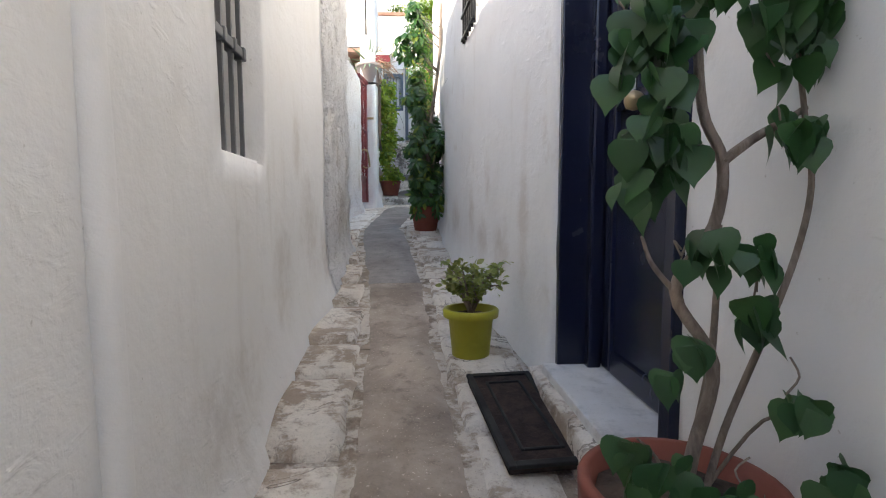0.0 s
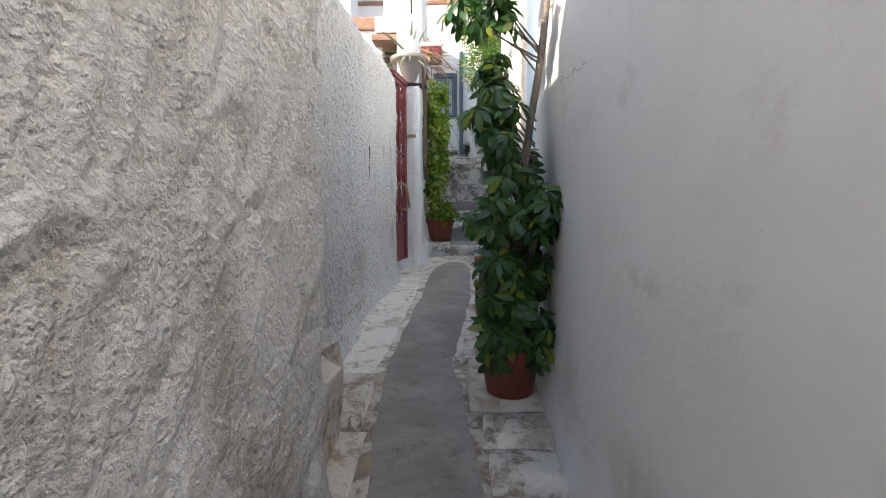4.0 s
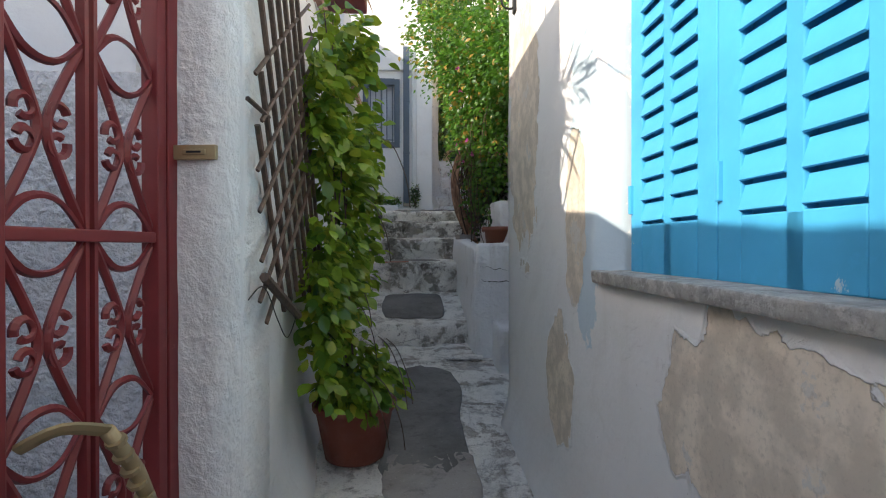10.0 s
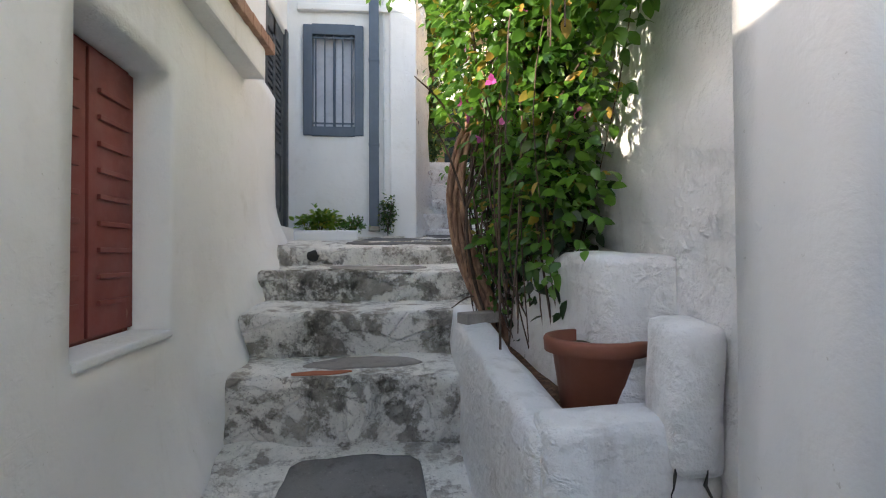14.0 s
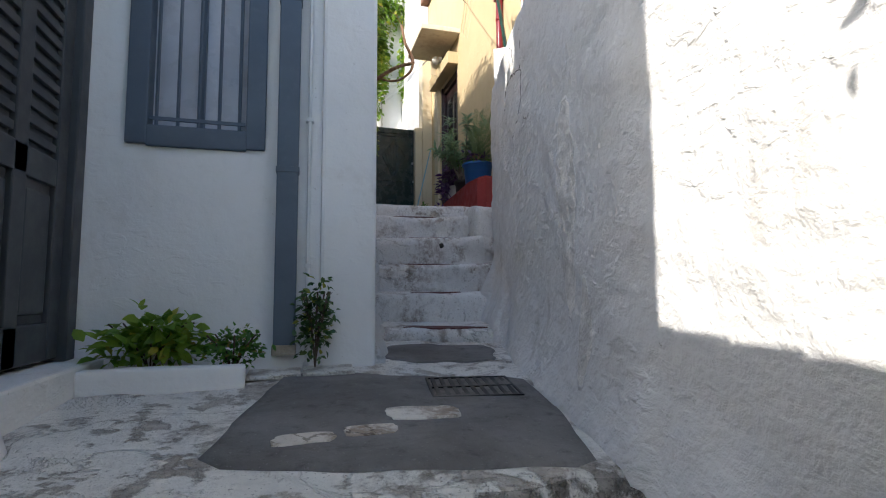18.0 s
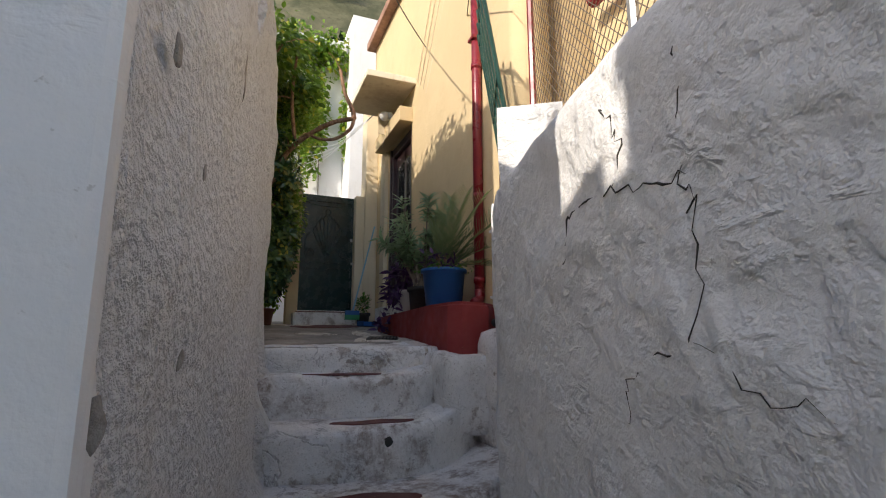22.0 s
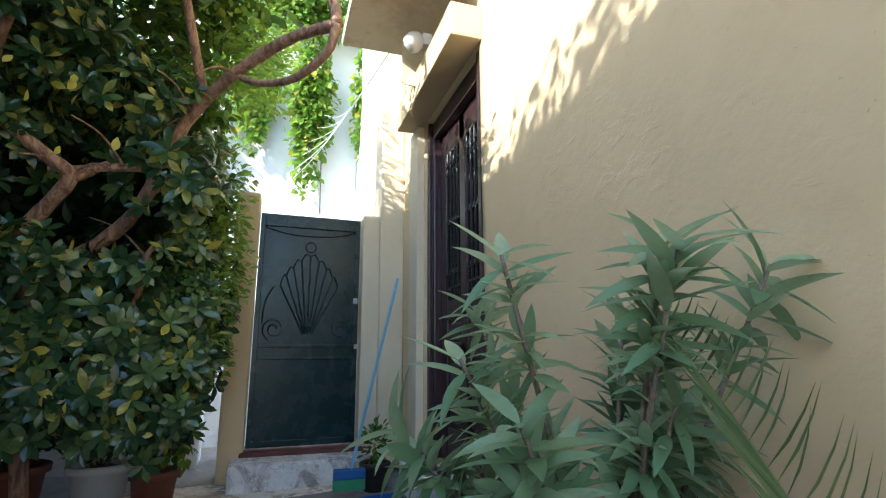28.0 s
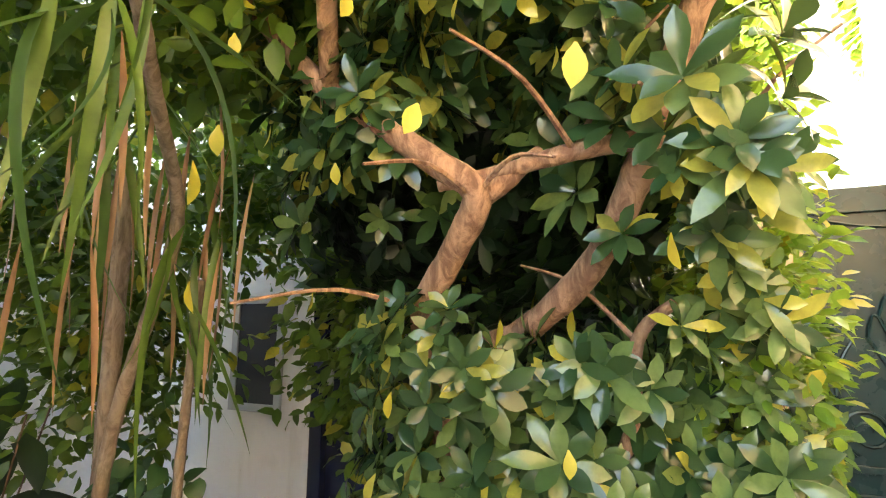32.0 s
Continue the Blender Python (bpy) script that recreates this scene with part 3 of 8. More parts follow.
WHITE_B = plaster("peeling whitewash", stain=.3, grain=.5, streak=.35, under=(.58, .51, .42), tint=(.42, .56, .64),
                  peel=[((.5, 8.62, 3.05), (.5, .3, .45)), ((.5, 8.4, 2.6), (.4, .12, .3)), ((.55, 9.42, 2.95), (.4, .16, .6)), ((.55, 9.75, 2.12), (.4, .42, .24)), ((.55, 9.62, 2.0), (.4, .12, .2)),
                        ((.55, 10.95, 2.6), (.4, .12, .35)), ((.55, 11.15, 1.9), (.4, .2, .3)), ((.55, 11.84, 3.2), (.5, .36, .78))],
                  tints=[((.62, 8.22, 2.4), (.4, .06, 3.0)), ((.56, 10.84, 2.95), (.4, .17, .8)), ((.56, 10.78, 2.5), (.4, .12, .3))])
WHITE_C = plaster("house whitewash", base=(.80, .795, .785), stain=.3, grain=.6, streak=.35, dabs=.2, dirt=(.46, .42, .36))
WHITE_D = plaster("old lumpy whitewash", base=(.77, .765, .755), stain=.6, grain=1.2, lumps=.6, lump_scale=13, streak=.6, under=(.69, .67, .64), relief=.018, dabs=.5, dirt=(.34, .31, .27),
                  peel=[((1.15, 17.32, 3.95), (.6, .09, .5)), ((1.1, 17.12, 3.4), (.6, .08, .2))])
WHITE_STEP = old_stone("worn whitewashed step", (.80, .78, .755), (.60, .54, .49), (.24, .17, .13), worn=.44, grime=.7)
YELLOW_WALL = plaster("ochre render", base=(.64, .50, .30), dirt=(.4, .28, .15), stain=.25, grain=.4, streak=.25)
CREAM_WALL = plaster("cream render", base=(.70, .60, .43), dirt=(.4, .32, .22), stain=.3, grain=.5)
FLAKED = plaster("flaking cream soffit", base=(.80, .71, .56), dirt=(.36, .24, .14), stain=.9, grain=1.5, streak=.5, scuffs=[((2.3, 24.4, 8.27), (.4, .5, .3))])
PAVE = concrete("limewashed paving", (.54, .455, .365), (.33, .255, .19), (.80, .745, .66), 1.3, 1.0, .50, .9, veins=.8, piece=True)
PAVE_DARK = old_stone("limewashed stair tread", (.80, .77, .71), (.56, .51, .45), (.20, .175, .15), worn=.47, grime=.75)
RISER = old_stone("bare weathered riser masonry", (.76, .73, .68), (.42, .385, .34), (.10, .088, .075), blocks=True, worn=.49, grime=.95)
LIME_EDGE = concrete("cream limewash paled for bounced light", (.66, .59, .49), (.50, .42, .33), (.86, .82, .75), 1.1, .8, .46, .95, veins=.6)
JOINT = concrete("dirty paving bed", (.40, .32, .245), (.21, .165, .125), (.66, .60, .52), 1.5, 1.0, .52, .8)
STRIP = concrete("grey cement strip", (.37, .335, .305), (.25, .225, .205), None, 1.2, .55, specks=.3)
STRIP_WARM = concrete("worn cement strip", (.46, .385, .315), (.28, .225, .18), None, 1.2, .8, specks=.5)
ASPHALT = concrete("dark cement patch", (.21, .20, .19), (.135, .127, .118), None, 1.4, .5, specks=.25)
YARD = concrete("courtyard cement", (.35, .315, .285), (.21, .19, .17), (.55, .52, .48), .8, .5, .62, .5, veins=.5, specks=.3)
MARBLE = concrete("worn marble", (.72, .71, .69), (.58, .56, .53), None, .7, .15)
SILL_STONE = concrete("speckled grey sill stone", (.46, .45, .41), (.30, .29, .27), (.6, .59, .55), 5, .7, .56, .6)
STONE = concrete("raw stone", (.42, .37, .30), (.26, .22, .17), None, 2.0, .8)
NAVY = paint("navy gloss paint", (.010, .014, .036), .22, spec=.5, bump=.06)
BLUE = paint("bright blue paint", (.045, .27, .60), .42, wear=.12, under=(.25, .45, .6))
SHUTTER_BLUE = paint("sky blue paint", (.06, .42, .72), .5, wear=.06, under=(.5, .62, .68))
GATE_BLUE = paint("gate blue paint", (.03, .25, .50), .4, wear=.05, under=(.12, .2, .3))
RED_IRON = paint("oxide red paint", (.20, .028, .030), .4, wear=.12, under=(.30, .10, .08))
RED_WOOD = paint("dull red paint", (.24, .055, .045), .55, wear=.08, under=(.3, .14, .1))
RED_PIPE = paint("maroon pipe paint", (.22, .02, .028), .3)
RED_PLINTH = paint("red oxide plinth paint", (.26, .035, .034), .7, wear=.1, under=(.35, .12, .1), bump=.5)
RED_FLOOR = paint("maroon floor paint", (.13, .045, .04), .75, wear=.22, under=(.4, .34, .3), bump=.5)
GREY_DOOR = paint("slate grey paint", (.062, .068, .076), .5, wear=.1, under=(.14, .14, .14))
SLATE = paint("blue-grey paint", (.085, .115, .155), .45)
IRON = paint("dark grey iron paint", (.13, .135, .14), .5, wear=.1, under=(.2, .16, .12))
BLACK_IRON = paint("black iron", (.012, .012, .013), .45)
GREEN_IRON = paint("bottle green paint", (.007, .030, .032), .26, wear=.03, under=(.05, .09, .08), spec=.35)
FENCE_GREEN = paint("fence green paint", (.02, .075, .065), .45, wear=.1, under=(.12, .1, .07))
BROWN_DOOR = wood("dark brown varnish", (.052, .024, .026), (.022, .011, .014), 1.0, .3)
BRASS = paint("tarnished brass", (.42, .32, .18), .4, metal=.5, bump=.2)
STEEL = paint("dull steel", (.45, .45, .45), .4, metal=.8)
TERRACOTTA = paint("terracotta", (.40, .13, .065), .8, wear=.12, under=(.48, .30, .22), bump=.5)
TERRA_DARK = paint("dark terracotta", (.24, .07, .045), .75, wear=.1, under=(.35, .2, .15), bump=.5)
BROWN_POT = paint("brown plastic", (.22, .075, .045), .6)
TERRA_TILE = concrete("terracotta tile", (.36, .15, .085), (.26, .10, .06), None, 1.5, .2)
LIME_POT = paint("lime green plastic", (.42, .40, .035), .5)
GREY_POT = paint("taupe plastic", (.40, .34, .315), .6, wear=.04, under=(.5, .46, .42))
BLUE_POT = paint("blue plastic", (.018, .10, .30), .5, wear=.1, under=(.2, .3, .45), bump=.2)
WHITE_POT = paint("white plastic", (.66, .64, .61), .55, wear=.1, under=(.4, .37, .33))
DARK_POT = paint("dark plastic", (.035, .03, .028), .6)
PVC = paint("white pipe", (.70, .71, .71), .45, wear=.06, under=(.45, .42, .38))
SOIL = concrete("potting soil", (.10, .07, .05), (.05, .035, .025), None, 6, 1.0)
LITTER = concrete("leaf litter", (.16, .085, .05), (.07, .04, .025), (.28, .15, .09), 8, 1.0, .55, .7)
MAT_BROWN = concrete("coir doormat", (.055, .036, .03), (.022, .015, .013), None, 9, .8)
RUBBER = paint("black rubber", (.012, .012, .012), .7)
PANE_DARK = paint("dark window pane", (.035, .035, .035), .12, spec=.5, bump=.02)
PANE_CURTAIN = paint("net curtain behind glass", (.50, .52, .58), .3)
FROSTED = paint("frosted glass", (.42, .45, .47), .18, spec=.5, bump=.4)
# grey that paints the shade inside wall hollows
PIT = concrete("painted shade of a plaster hollow", (.40, .38, .35), (.24, .22, .2), None, 5, 1.0)
CRACK = paint("crack shadow gap", (.05, .045, .04), .95)
BARK = bark("grey bark", (.30, .245, .20), (.15, .115, .09))
BARK_WARM = bark("stripped brown bark", (.42, .25, .16), (.16, .085, .055))
BARK_DARK = bark("dark bark", (.13, .085, .06), (.05, .032, .022))
TWIG = wood("trellis cane", (.115, .068, .048), (.05, .032, .024))
PLANK = wood("bleached board", (.55, .47, .36), (.40, .33, .25), .6, .7, .3)
OLD_TILE = concrete("old roof tile", (.42, .25, .18), (.26, .15, .11), None, 2, .6)
HILL = concrete("scrub hillside", (.16, .15, .09), (.07, .075, .04), None, .25, 1.0)
GROUND = concrete("dry earth", (.30, .26, .20), (.2, .17, .12), None, .5, .6)
SCREEN = paint("weathered mesh wire", (.14, .11, .08), .5)
L_HEART = leaf("heart leaf", (.022, .075, .026), (.05, .13, .04), island=False, vary=.8, gloss=.42)
L_UMBRELLA = leaf("umbrella leaf", (.020, .075, .018), (.07, .18, .035), island=True, vary=.8, gloss=.30, old=(.36, .42, .05), old_at=.93, through=.3)
L_VINE = leaf("vine leaf", (.045, .13, .016), (.24, .36, .035), island=True, vary=1.0, gloss=.26, old=(.40, .40, .05), old_at=.93)
L_BOUG = leaf("bougainvillea leaf", (.03, .10, .014), (.11, .25, .028), island=True, vary=.9, through=.4, old=(.40, .24, .05))
L_BRACT = leaf("magenta bract", (.50, .05, .28), (.62, .16, .42), through=.4)
L_PITTO = leaf("leathery leaf", (.018, .058, .024), (.13, .21, .07), island=True, vary=1.0, gloss=.16, through=.26, old=(.42, .40, .07))
# yellow-green leaf; on the courtyard tree it paints in sunlight
L_LIGHT = leaf("yellow-green leaf and painted sun", (.10, .22, .03), (.26, .38, .05), island=True, vary=.9, through=.5, old=(.5, .42, .06))
# dark leaf; also paints the shade inside the big shrubs
L_DARK = leaf("dark leaf and painted shade", (.010, .028, .010), (.03, .065, .018), island=True, vary=.8)
L_LANCE = leaf("oleander leaf", (.13, .24, .115), (.42, .52, .32), island=True, vary=.8, gloss=.45)
L_PALM = leaf("palm leaflet", (.075, .13, .05), (.22, .27, .11), island=True, vary=.8, gloss=.45)
L_PURPLE = leaf("purple leaf", (.045, .014, .07), (.10, .03, .14), island=True, vary=.8, gloss=.45, through=.2)
L_AGAVE = leaf("agave blade", (.15, .24, .13), (.34, .40, .24), island=False, vary=.9, gloss=.5, through=.1)
L_DRY = leaf("dry leaf", (.30, .17, .10), (.42, .28, .17), island=True, vary=.9, through=.15)
L_JADE = leaf("jade leaf", (.14, .19, .04), (.34, .36, .09), island=True, vary=.9, gloss=.35, through=.2)
L_YUCCA = leaf("strap leaf", (.035, .085, .018), (.12, .21, .04), island=False, vary=.9, gloss=.4)
L_FRUIT = leaf("yellow hanging leaf", (.34, .34, .05), (.55, .48, .08), island=True, through=.35)

# ---- ground ----
def hill_height(x, y):
    """The open land outside the lanes: it climbs ahead, to a rocky hill."""
    rise = np.interp(y, [-200, -5, 0, 28, 40, 48, 56, 75, 160, 900], [-14, -1.6, -1.2, 3.2, 8, 19, 35, 62, 95, 110])
    return float(rise) + .8 * noise.noise((x * .03, y * .03, 0))


gx = [-2000, -500, -120, -60, -35, -20, -10, -4, 0, 4, 10, 20, 35, 60, 120, 500, 2000]
gy = [-2000, -500, -100, -40, -15, -5, 0, 7, 14, 21, 28, 33, 40, 48, 56, 64, 75, 90, 120, 160, 300, 900, 2000]
me = bpy.data.meshes.new("ground")
me.from_pydata([(x, y, hill_height(x, y)) for y in gy for x in gx], [], [(r * len(gx) + c, r * len(gx) + c + 1, (r + 1) * len(gx) + c + 1, (r + 1) * len(gx) + c) for r in range(len(gy) - 1) for c in range(len(gx) - 1)])
me.shade_smooth()
me.materials.append(HILL)
tagged(new("ground", me), "dry scrubby hillside with low growth", "ground", kind="structure")

tread("pavement_lower", -1.5, 1.1, -4.0, 2.8, -.40, .29, -.9, JOINT, "worn limewashed stone paving of the narrow lane", category="paving")
tread("pavement_middle", -1.5, 1.1, 2.8, 6.4, .29, .74, .25, JOINT, "worn limewashed stone paving of the narrow lane", nose=.002, category="paving")
tread("pavement_upper", -1.6, 1.1, 6.4, 11.27, .74, 1.06, .6, PAVE, "stained limewashed paving of the narrow lane", nose=.002, category="paving")
tread("landing_1", -1.3, 1.6, 11.27, 14.2, 1.21, 1.50, 1.0, PAVE_DARK, "low rough step and sloping cement landing", wear=.07, amp=.022, step=.04, nose=.05, category="paving", riser=RISER)
tread("landing_2", -1.3, 1.6, 14.12, 15.3, 1.70, 1.96, 1.4, PAVE_DARK, "worn stone step and landing with a dark cement patch", wear=.07, amp=.022, step=.04, nose=.05, riser=RISER)
tread("step_1", -1.3, 1.2, 15.22, 15.8, 2.31, 2.35, 1.9, PAVE_DARK, "tall weathered whitewashed stone step", wear=.07, amp=.022, step=.04, nose=.05, riser=RISER)
tread("step_2", -1.3, 1.2, 15.7, 16.25, 2.62, 2.65, 2.3, PAVE_DARK, "weathered whitewashed stone step", wear=.07, amp=.022, step=.04, nose=.05, riser=RISER)
tread("step_3", -1.3, 1.2, 16.15, 16.75, 2.86, 2.90, 2.6, PAVE_DARK, "weathered whitewashed stone step", wear=.07, amp=.022, step=.04, nose=.05, riser=RISER)
tread("landing_3", -1.8, 2.4, 16.64, 19.2, 3.05, 3.25, 2.85, PAVE_DARK, "sloping whitewashed landing in front of the house", wear=.07, amp=.02, step=.045, nose=.06, category="paving", riser=RISER)

# upper flight, turned to the right
SK = -.15
for k, (y0, z0, zb, back) in enumerate([(18.80, 3.31, 3.1, 0), (19.47, 3.56, 3.25, .25), (20.12, 3.84, 3.5, .55), (20.62, 4.15, 3.8, .85), (20.97, 4.43, 4.1, .75)]):
    tread("upper_step_%d" % (k + 1), .1, 2.9, y0, y0 + .85, z0, z0 + .015, zb, WHITE_STEP, "smooth whitewashed masonry step with a rounded edge", skew=SK, x_mid=1.25, wear=.045, amp=.012, step=.04, nose=.06, sweep=(1.4, back, back * .3))
tread("courtyard_floor", -4.0, 3.4, 21.29, 27.2, 4.61, 5.02, 4.2, YARD, "grey cement courtyard floor with paler patches", skew=SK * .5, x_mid=1.2, wear=.06, amp=.012, nose=.05, category="paving", riser=WHITE_STEP)

# ---- walls on the left ----
def cast_lumps(q):
    """Rough-cast thrown on by hand: coarse below and towards the lane's start, finer further on."""
    far = min(1, max(0, (q.y - 7.6) / 1.5))
    q = Vector((q.x, q.y * .8 - q.z * .6, q.y * .6 + q.z * .8))
    a = max(0, noise.noise(q * 24) + .5 * noise.noise(q * 11 + Vector((7, 1, 4))) + .35 * noise.noise(q * 55 + Vector((2, 5, 1))))
    return (.016 - .009 * far) * min(1, a * 1.9) - .004


def trowel_lumps(q):
    """Thick plaster pressed on in dabs."""
    q = Vector((q.x, q.y * .9 - q.z * .43, q.y * .43 + q.z * .9))
    a = noise.noise(Vector((q.x * 13, q.y * 15, q.z * 10)) + Vector((0, 0, 2.5 * noise.noise(q * 4))))
    return .022 * max(0, min(1, .5 + 1.3 * a)) + .006 * noise.noise(q * 40)


def swept_lumps(q):
    """Old plaster with long slanting trowel marks."""
    r = Vector((q.x, q.y * .9 + q.z * .45, q.z * .9 - q.y * .45))
    a = noise.noise(Vector((r.x * 4, r.y * 3.5, r.z * 8)))
    return .011 * max(-.2, min(.6, a * 1.6)) + .0028 * noise.noise(r * 15) + .010 * noise.noise(r * 3.1)


L1 = [(-.50, -4.0), (-.52, 0.0), (-.56, 1.4), (-.64, 2.6), (-.62, 3.6), (-.618, 3.75)]
rough_wall("wall_left_1", L1, -.9, 2.78, .35, WHITE_A, "uneven whitewashed house wall beside the lane", holes=[(5.60, 6.23, 1.26, 2.2)], amp=.014, freq=1.3, foot=.07, foot_h=.35)
rough_wall("wall_left_2", [(-.605, 3.75), (-.615, 4.15), (-.65, 4.6), (-.64, 5.29)], -.5, 3.6, .5, WHITE_STAINED, "rough-cast whitewashed wall end", step=.018, amp=.02, freq=3, foot=.06, lumps=trowel_lumps)
rough_wall("wall_left_3a", [(-1.02, 6.08), (-.98, 6.66)], 0, 3.6, .3, WHITE_LUMPY, "thick whitewashed wall end with coarse trowelled plaster", step=.016, amp=.014, freq=3, foot=.08, lumps=trowel_lumps)
rough_wall("wall_left_3", [(-.98, 6.65), (-1.04, 7.6), (-1.02, 8.6), (-.95, 9.45), (-.93, 9.83)], 0, 3.62, .3, WHITE_ROUGH, "thick rough-cast whitewashed garden wall", step=.0155, amp=.022, freq=2.2, round_top=.3, foot=.10, lumps=cast_lumps)
rough_wall("pillar_left", [(-.96, 10.46), (-.70, 10.42)], .8, 3.46, .3, WHITE_PILLAR, "whitewashed gate pillar", step=.06, amp=.014, fine=.006, round_top=.06, foot=.07, foot_h=.25)
L4 = [(-.68, 10.5), (-.74, 11.4), (-.80, 12.6), (-.84, 13.8), (-.88, 14.7), (-.92, 16.0), (-.97, 17.2)]
rough_wall("wall_left_4", L4, .8, 4.42, .3, WHITE_C, "smooth whitewashed house wall above the steps", holes=[(3.57, 4.31, 2.64, 3.80)], amp=.012, freq=1.6, foot=.13, foot_h=.5)
rough_wall("wall_left_5", [(-.95, 15.6), (-1.0, 16.96)], 4.3, 7.2, .3, WHITE_C, "unseen body of the taller whitewashed house, cut to shape the sun corner", amp=.006)
rough_wall("house_front", [(-1.6, 18.22), (-1.0, 18.22), (.34, 18.2)], 2.8, 6.3, .3, WHITE_C, "whitewashed house front with a barred window", holes=[(.715, 1.355, 4.365, 5.53)], amp=.008, freq=1.2, foot=.05, foot_h=.2)
rough_wall("wall_left_7", [(.54, 19.99), (.67, 21.2)], 2.8, 6.75, .4, WHITE_ROUGH, "lumpy whitewashed wall beside the upper steps", step=.03, amp=.026, freq=3, round_top=.1, foot=.10, foot_h=.3, lumps=swept_lumps)
rough_wall("wall_left_6", [(.34, 18.2), (.40, 18.7), (.54, 20.0)], 2.8, 6.22, .4, WHITE_ROUGH, "lumpy whitewashed wall beside the upper steps", step=.03, amp=.026, freq=3, round_top=.1, foot=.10, foot_h=.3, lumps=swept_lumps)
rough_wall("wall_left_recess", [(-1.08, 17.15), (-1.08, 18.3)], 2.8, 6.5, .2, WHITE_C, "whitewashed wall holding a grey door", holes=[(.08, .98, 3.24, 5.4)], amp=.004)
rough_wall("wall_court_back", [(-4.0, 26.5), (1.0, 26.5)], 4.3, 8.3, .3, WHITE_C, "shaded white wall behind the courtyard tree", side=1, holes=[(2.4, 3.5, 5.15, 7.35)], amp=.008)
# this side is unknown; wall added, tall enough to block the sun
rough_wall("wall_court_left", [(-3.2, 20.5), (-3.2, 26.6)], 4.0, 9.0, .3, WHITE_C, "added white wall closing the courtyard", amp=.008)
rough_wall("wall_court_front", [(-3.4, 21.35), (.30, 21.35)], 3.8, 6.2, .3, WHITE_C, "added white wall closing the courtyard", side=-1, amp=.008)

# ---- walls on the right ----
R1 = [(.73, -4.0), (.72, 0.0), (.69, 1.26), (.65, 2.45), (.52, 3.4), (.45, 4.3), (.40, 5.5), (.40, 6.95)]
rough_wall("wall_right_1", R1, -.9, 4.4, .4, WHITE_R, "smooth white house wall with faint scuffs", side=-1, holes=[(5.26, 6.26, .33, 2.75), (7.75, 8.3, 2.4, 3.0)], amp=.010, freq=1.2, foot=.06, foot_h=.35)
R2 = [(.50, 8.25), (.47, 8.9), (.44, 9.1), (.52, 9.5), (.55, 10.9), (.54, 12.24)]
rough_wall("wall_right_2", R2, .5, 5.6, .3, WHITE_B, "white wall with peeling plaster and patches of old blue", side=-1, holes=[(1.27, 2.46, 2.40, 3.9)], amp=.008, freq=1.4, foot=.06, foot_h=.3)
rough_wall("wall_right_doorback", [(.68, 6.9), (.68, 8.4)], .6, 5.2, .2, WHITE_B, "white wall holding a blue door", side=-1, holes=[(.12, 1.32, 1.12, 3.5)], amp=.004)
rough_wall("pillar_right", [(1.02, 13.12), (.845, 13.12), (.865, 13.42)], 1.2, 5.2, .14, WHITE_C, "white gate pillar beside the blue gate", side=-1, amp=.006)
rough_wall("wall_right_3", [(1.0, 13.3), (1.02, 15.2), (.95, 16.1), (.96, 16.75), (1.24, 18.2), (1.56, 19.5)], 1.2, 5.36, .35, WHITE_D, "lumpy old whitewashed wall with cracks", side=-1, step=.03, amp=.02, freq=2.4, fine=.006, round_top=.08, foot=.09, foot_h=.4, lumps=swept_lumps)
rough_wall("wall_right_gate", [(.96, 12.2), (.96, 13.2)], 1.0, 5.2, .2, WHITE_C, "white wall holding a blue metal gate", side=-1, holes=[(.12, .92, 1.4, 4.0)], amp=.004)
R5 = [(1.6, 19.5), (1.95, 20.0), (2.28, 20.6), (2.50, 21.26)]
rough_wall("wall_right_5", R5, 3.4, 5.75, .3, WHITE_D, "rough whitewashed retaining wall", side=-1, step=.04, amp=.022, freq=2.2, fine=.003)
Y1 = [(2.52, 20.9), (2.60, 22.5), (2.66, 24.0), (2.66, 26.3)]
rough_wall("yellow_house_wall", Y1, 4.2, 10.2, .35, YELLOW_WALL, "warm ochre house wall", side=-1, holes=[(3.15, 4.35, 5.15, 7.75)], amp=.006, freq=1.0)

# ---- houses behind the walls: roofs and closing walls; the house bodies are unseen ----
def roof_block(name, x0, x1, y0, y1, z0, z1, material, label, eave=None):
    """A plain house body with a roof slab, unseen behind a wall of the lane."""
    h = thing(name, label, "house", kind="structure")
    part("wall", boxed(x0, x1, y0, y1, z0, z1 - .12, bevel=.02), material, h)
    part("roof", boxed(x0 - .05, x1 + (eave or 0), y0 - .05, y1 + .03, z1 - .12, z1, bevel=.02), OLD_TILE, h, "weathered tiled roof edge")
    return h


roof_block("house_left_low", -6.0, -1.0, -4.0, 4.1, -1.2, 3.22, WHITE_A, "low whitewashed house with a tiled roof", .22)
roof_block("house_left_mid", -6.0, -1.55, 4.2, 6.9, -1.0, 3.7, WHITE_A, "whitewashed house behind the lane wall")
# unseen stack, added to cast the shadow step by the blue door
c = thing("chimney", "unseen block added behind the lane wall to cast a shadow", "chimney", kind="structure")
part("stack", boxed(-2.75, -2.45, 6.64, 6.88, 3.6, 5.5, bevel=.02), WHITE_A, c)
part("cap", boxed(-2.80, -2.40, 6.60, 6.92, 5.5, 5.58, bevel=.015), OLD_TILE, c)
roof_block("house_right_low", 1.12, 7.0, -4.0, 12.2, -1.2, 5.4, WHITE_R, "white house along the lane")
roof_block("house_left_steps", -6.0, -1.25, 11.0, 17.0, -.5, 4.5, WHITE_C, "whitewashed house above the steps")
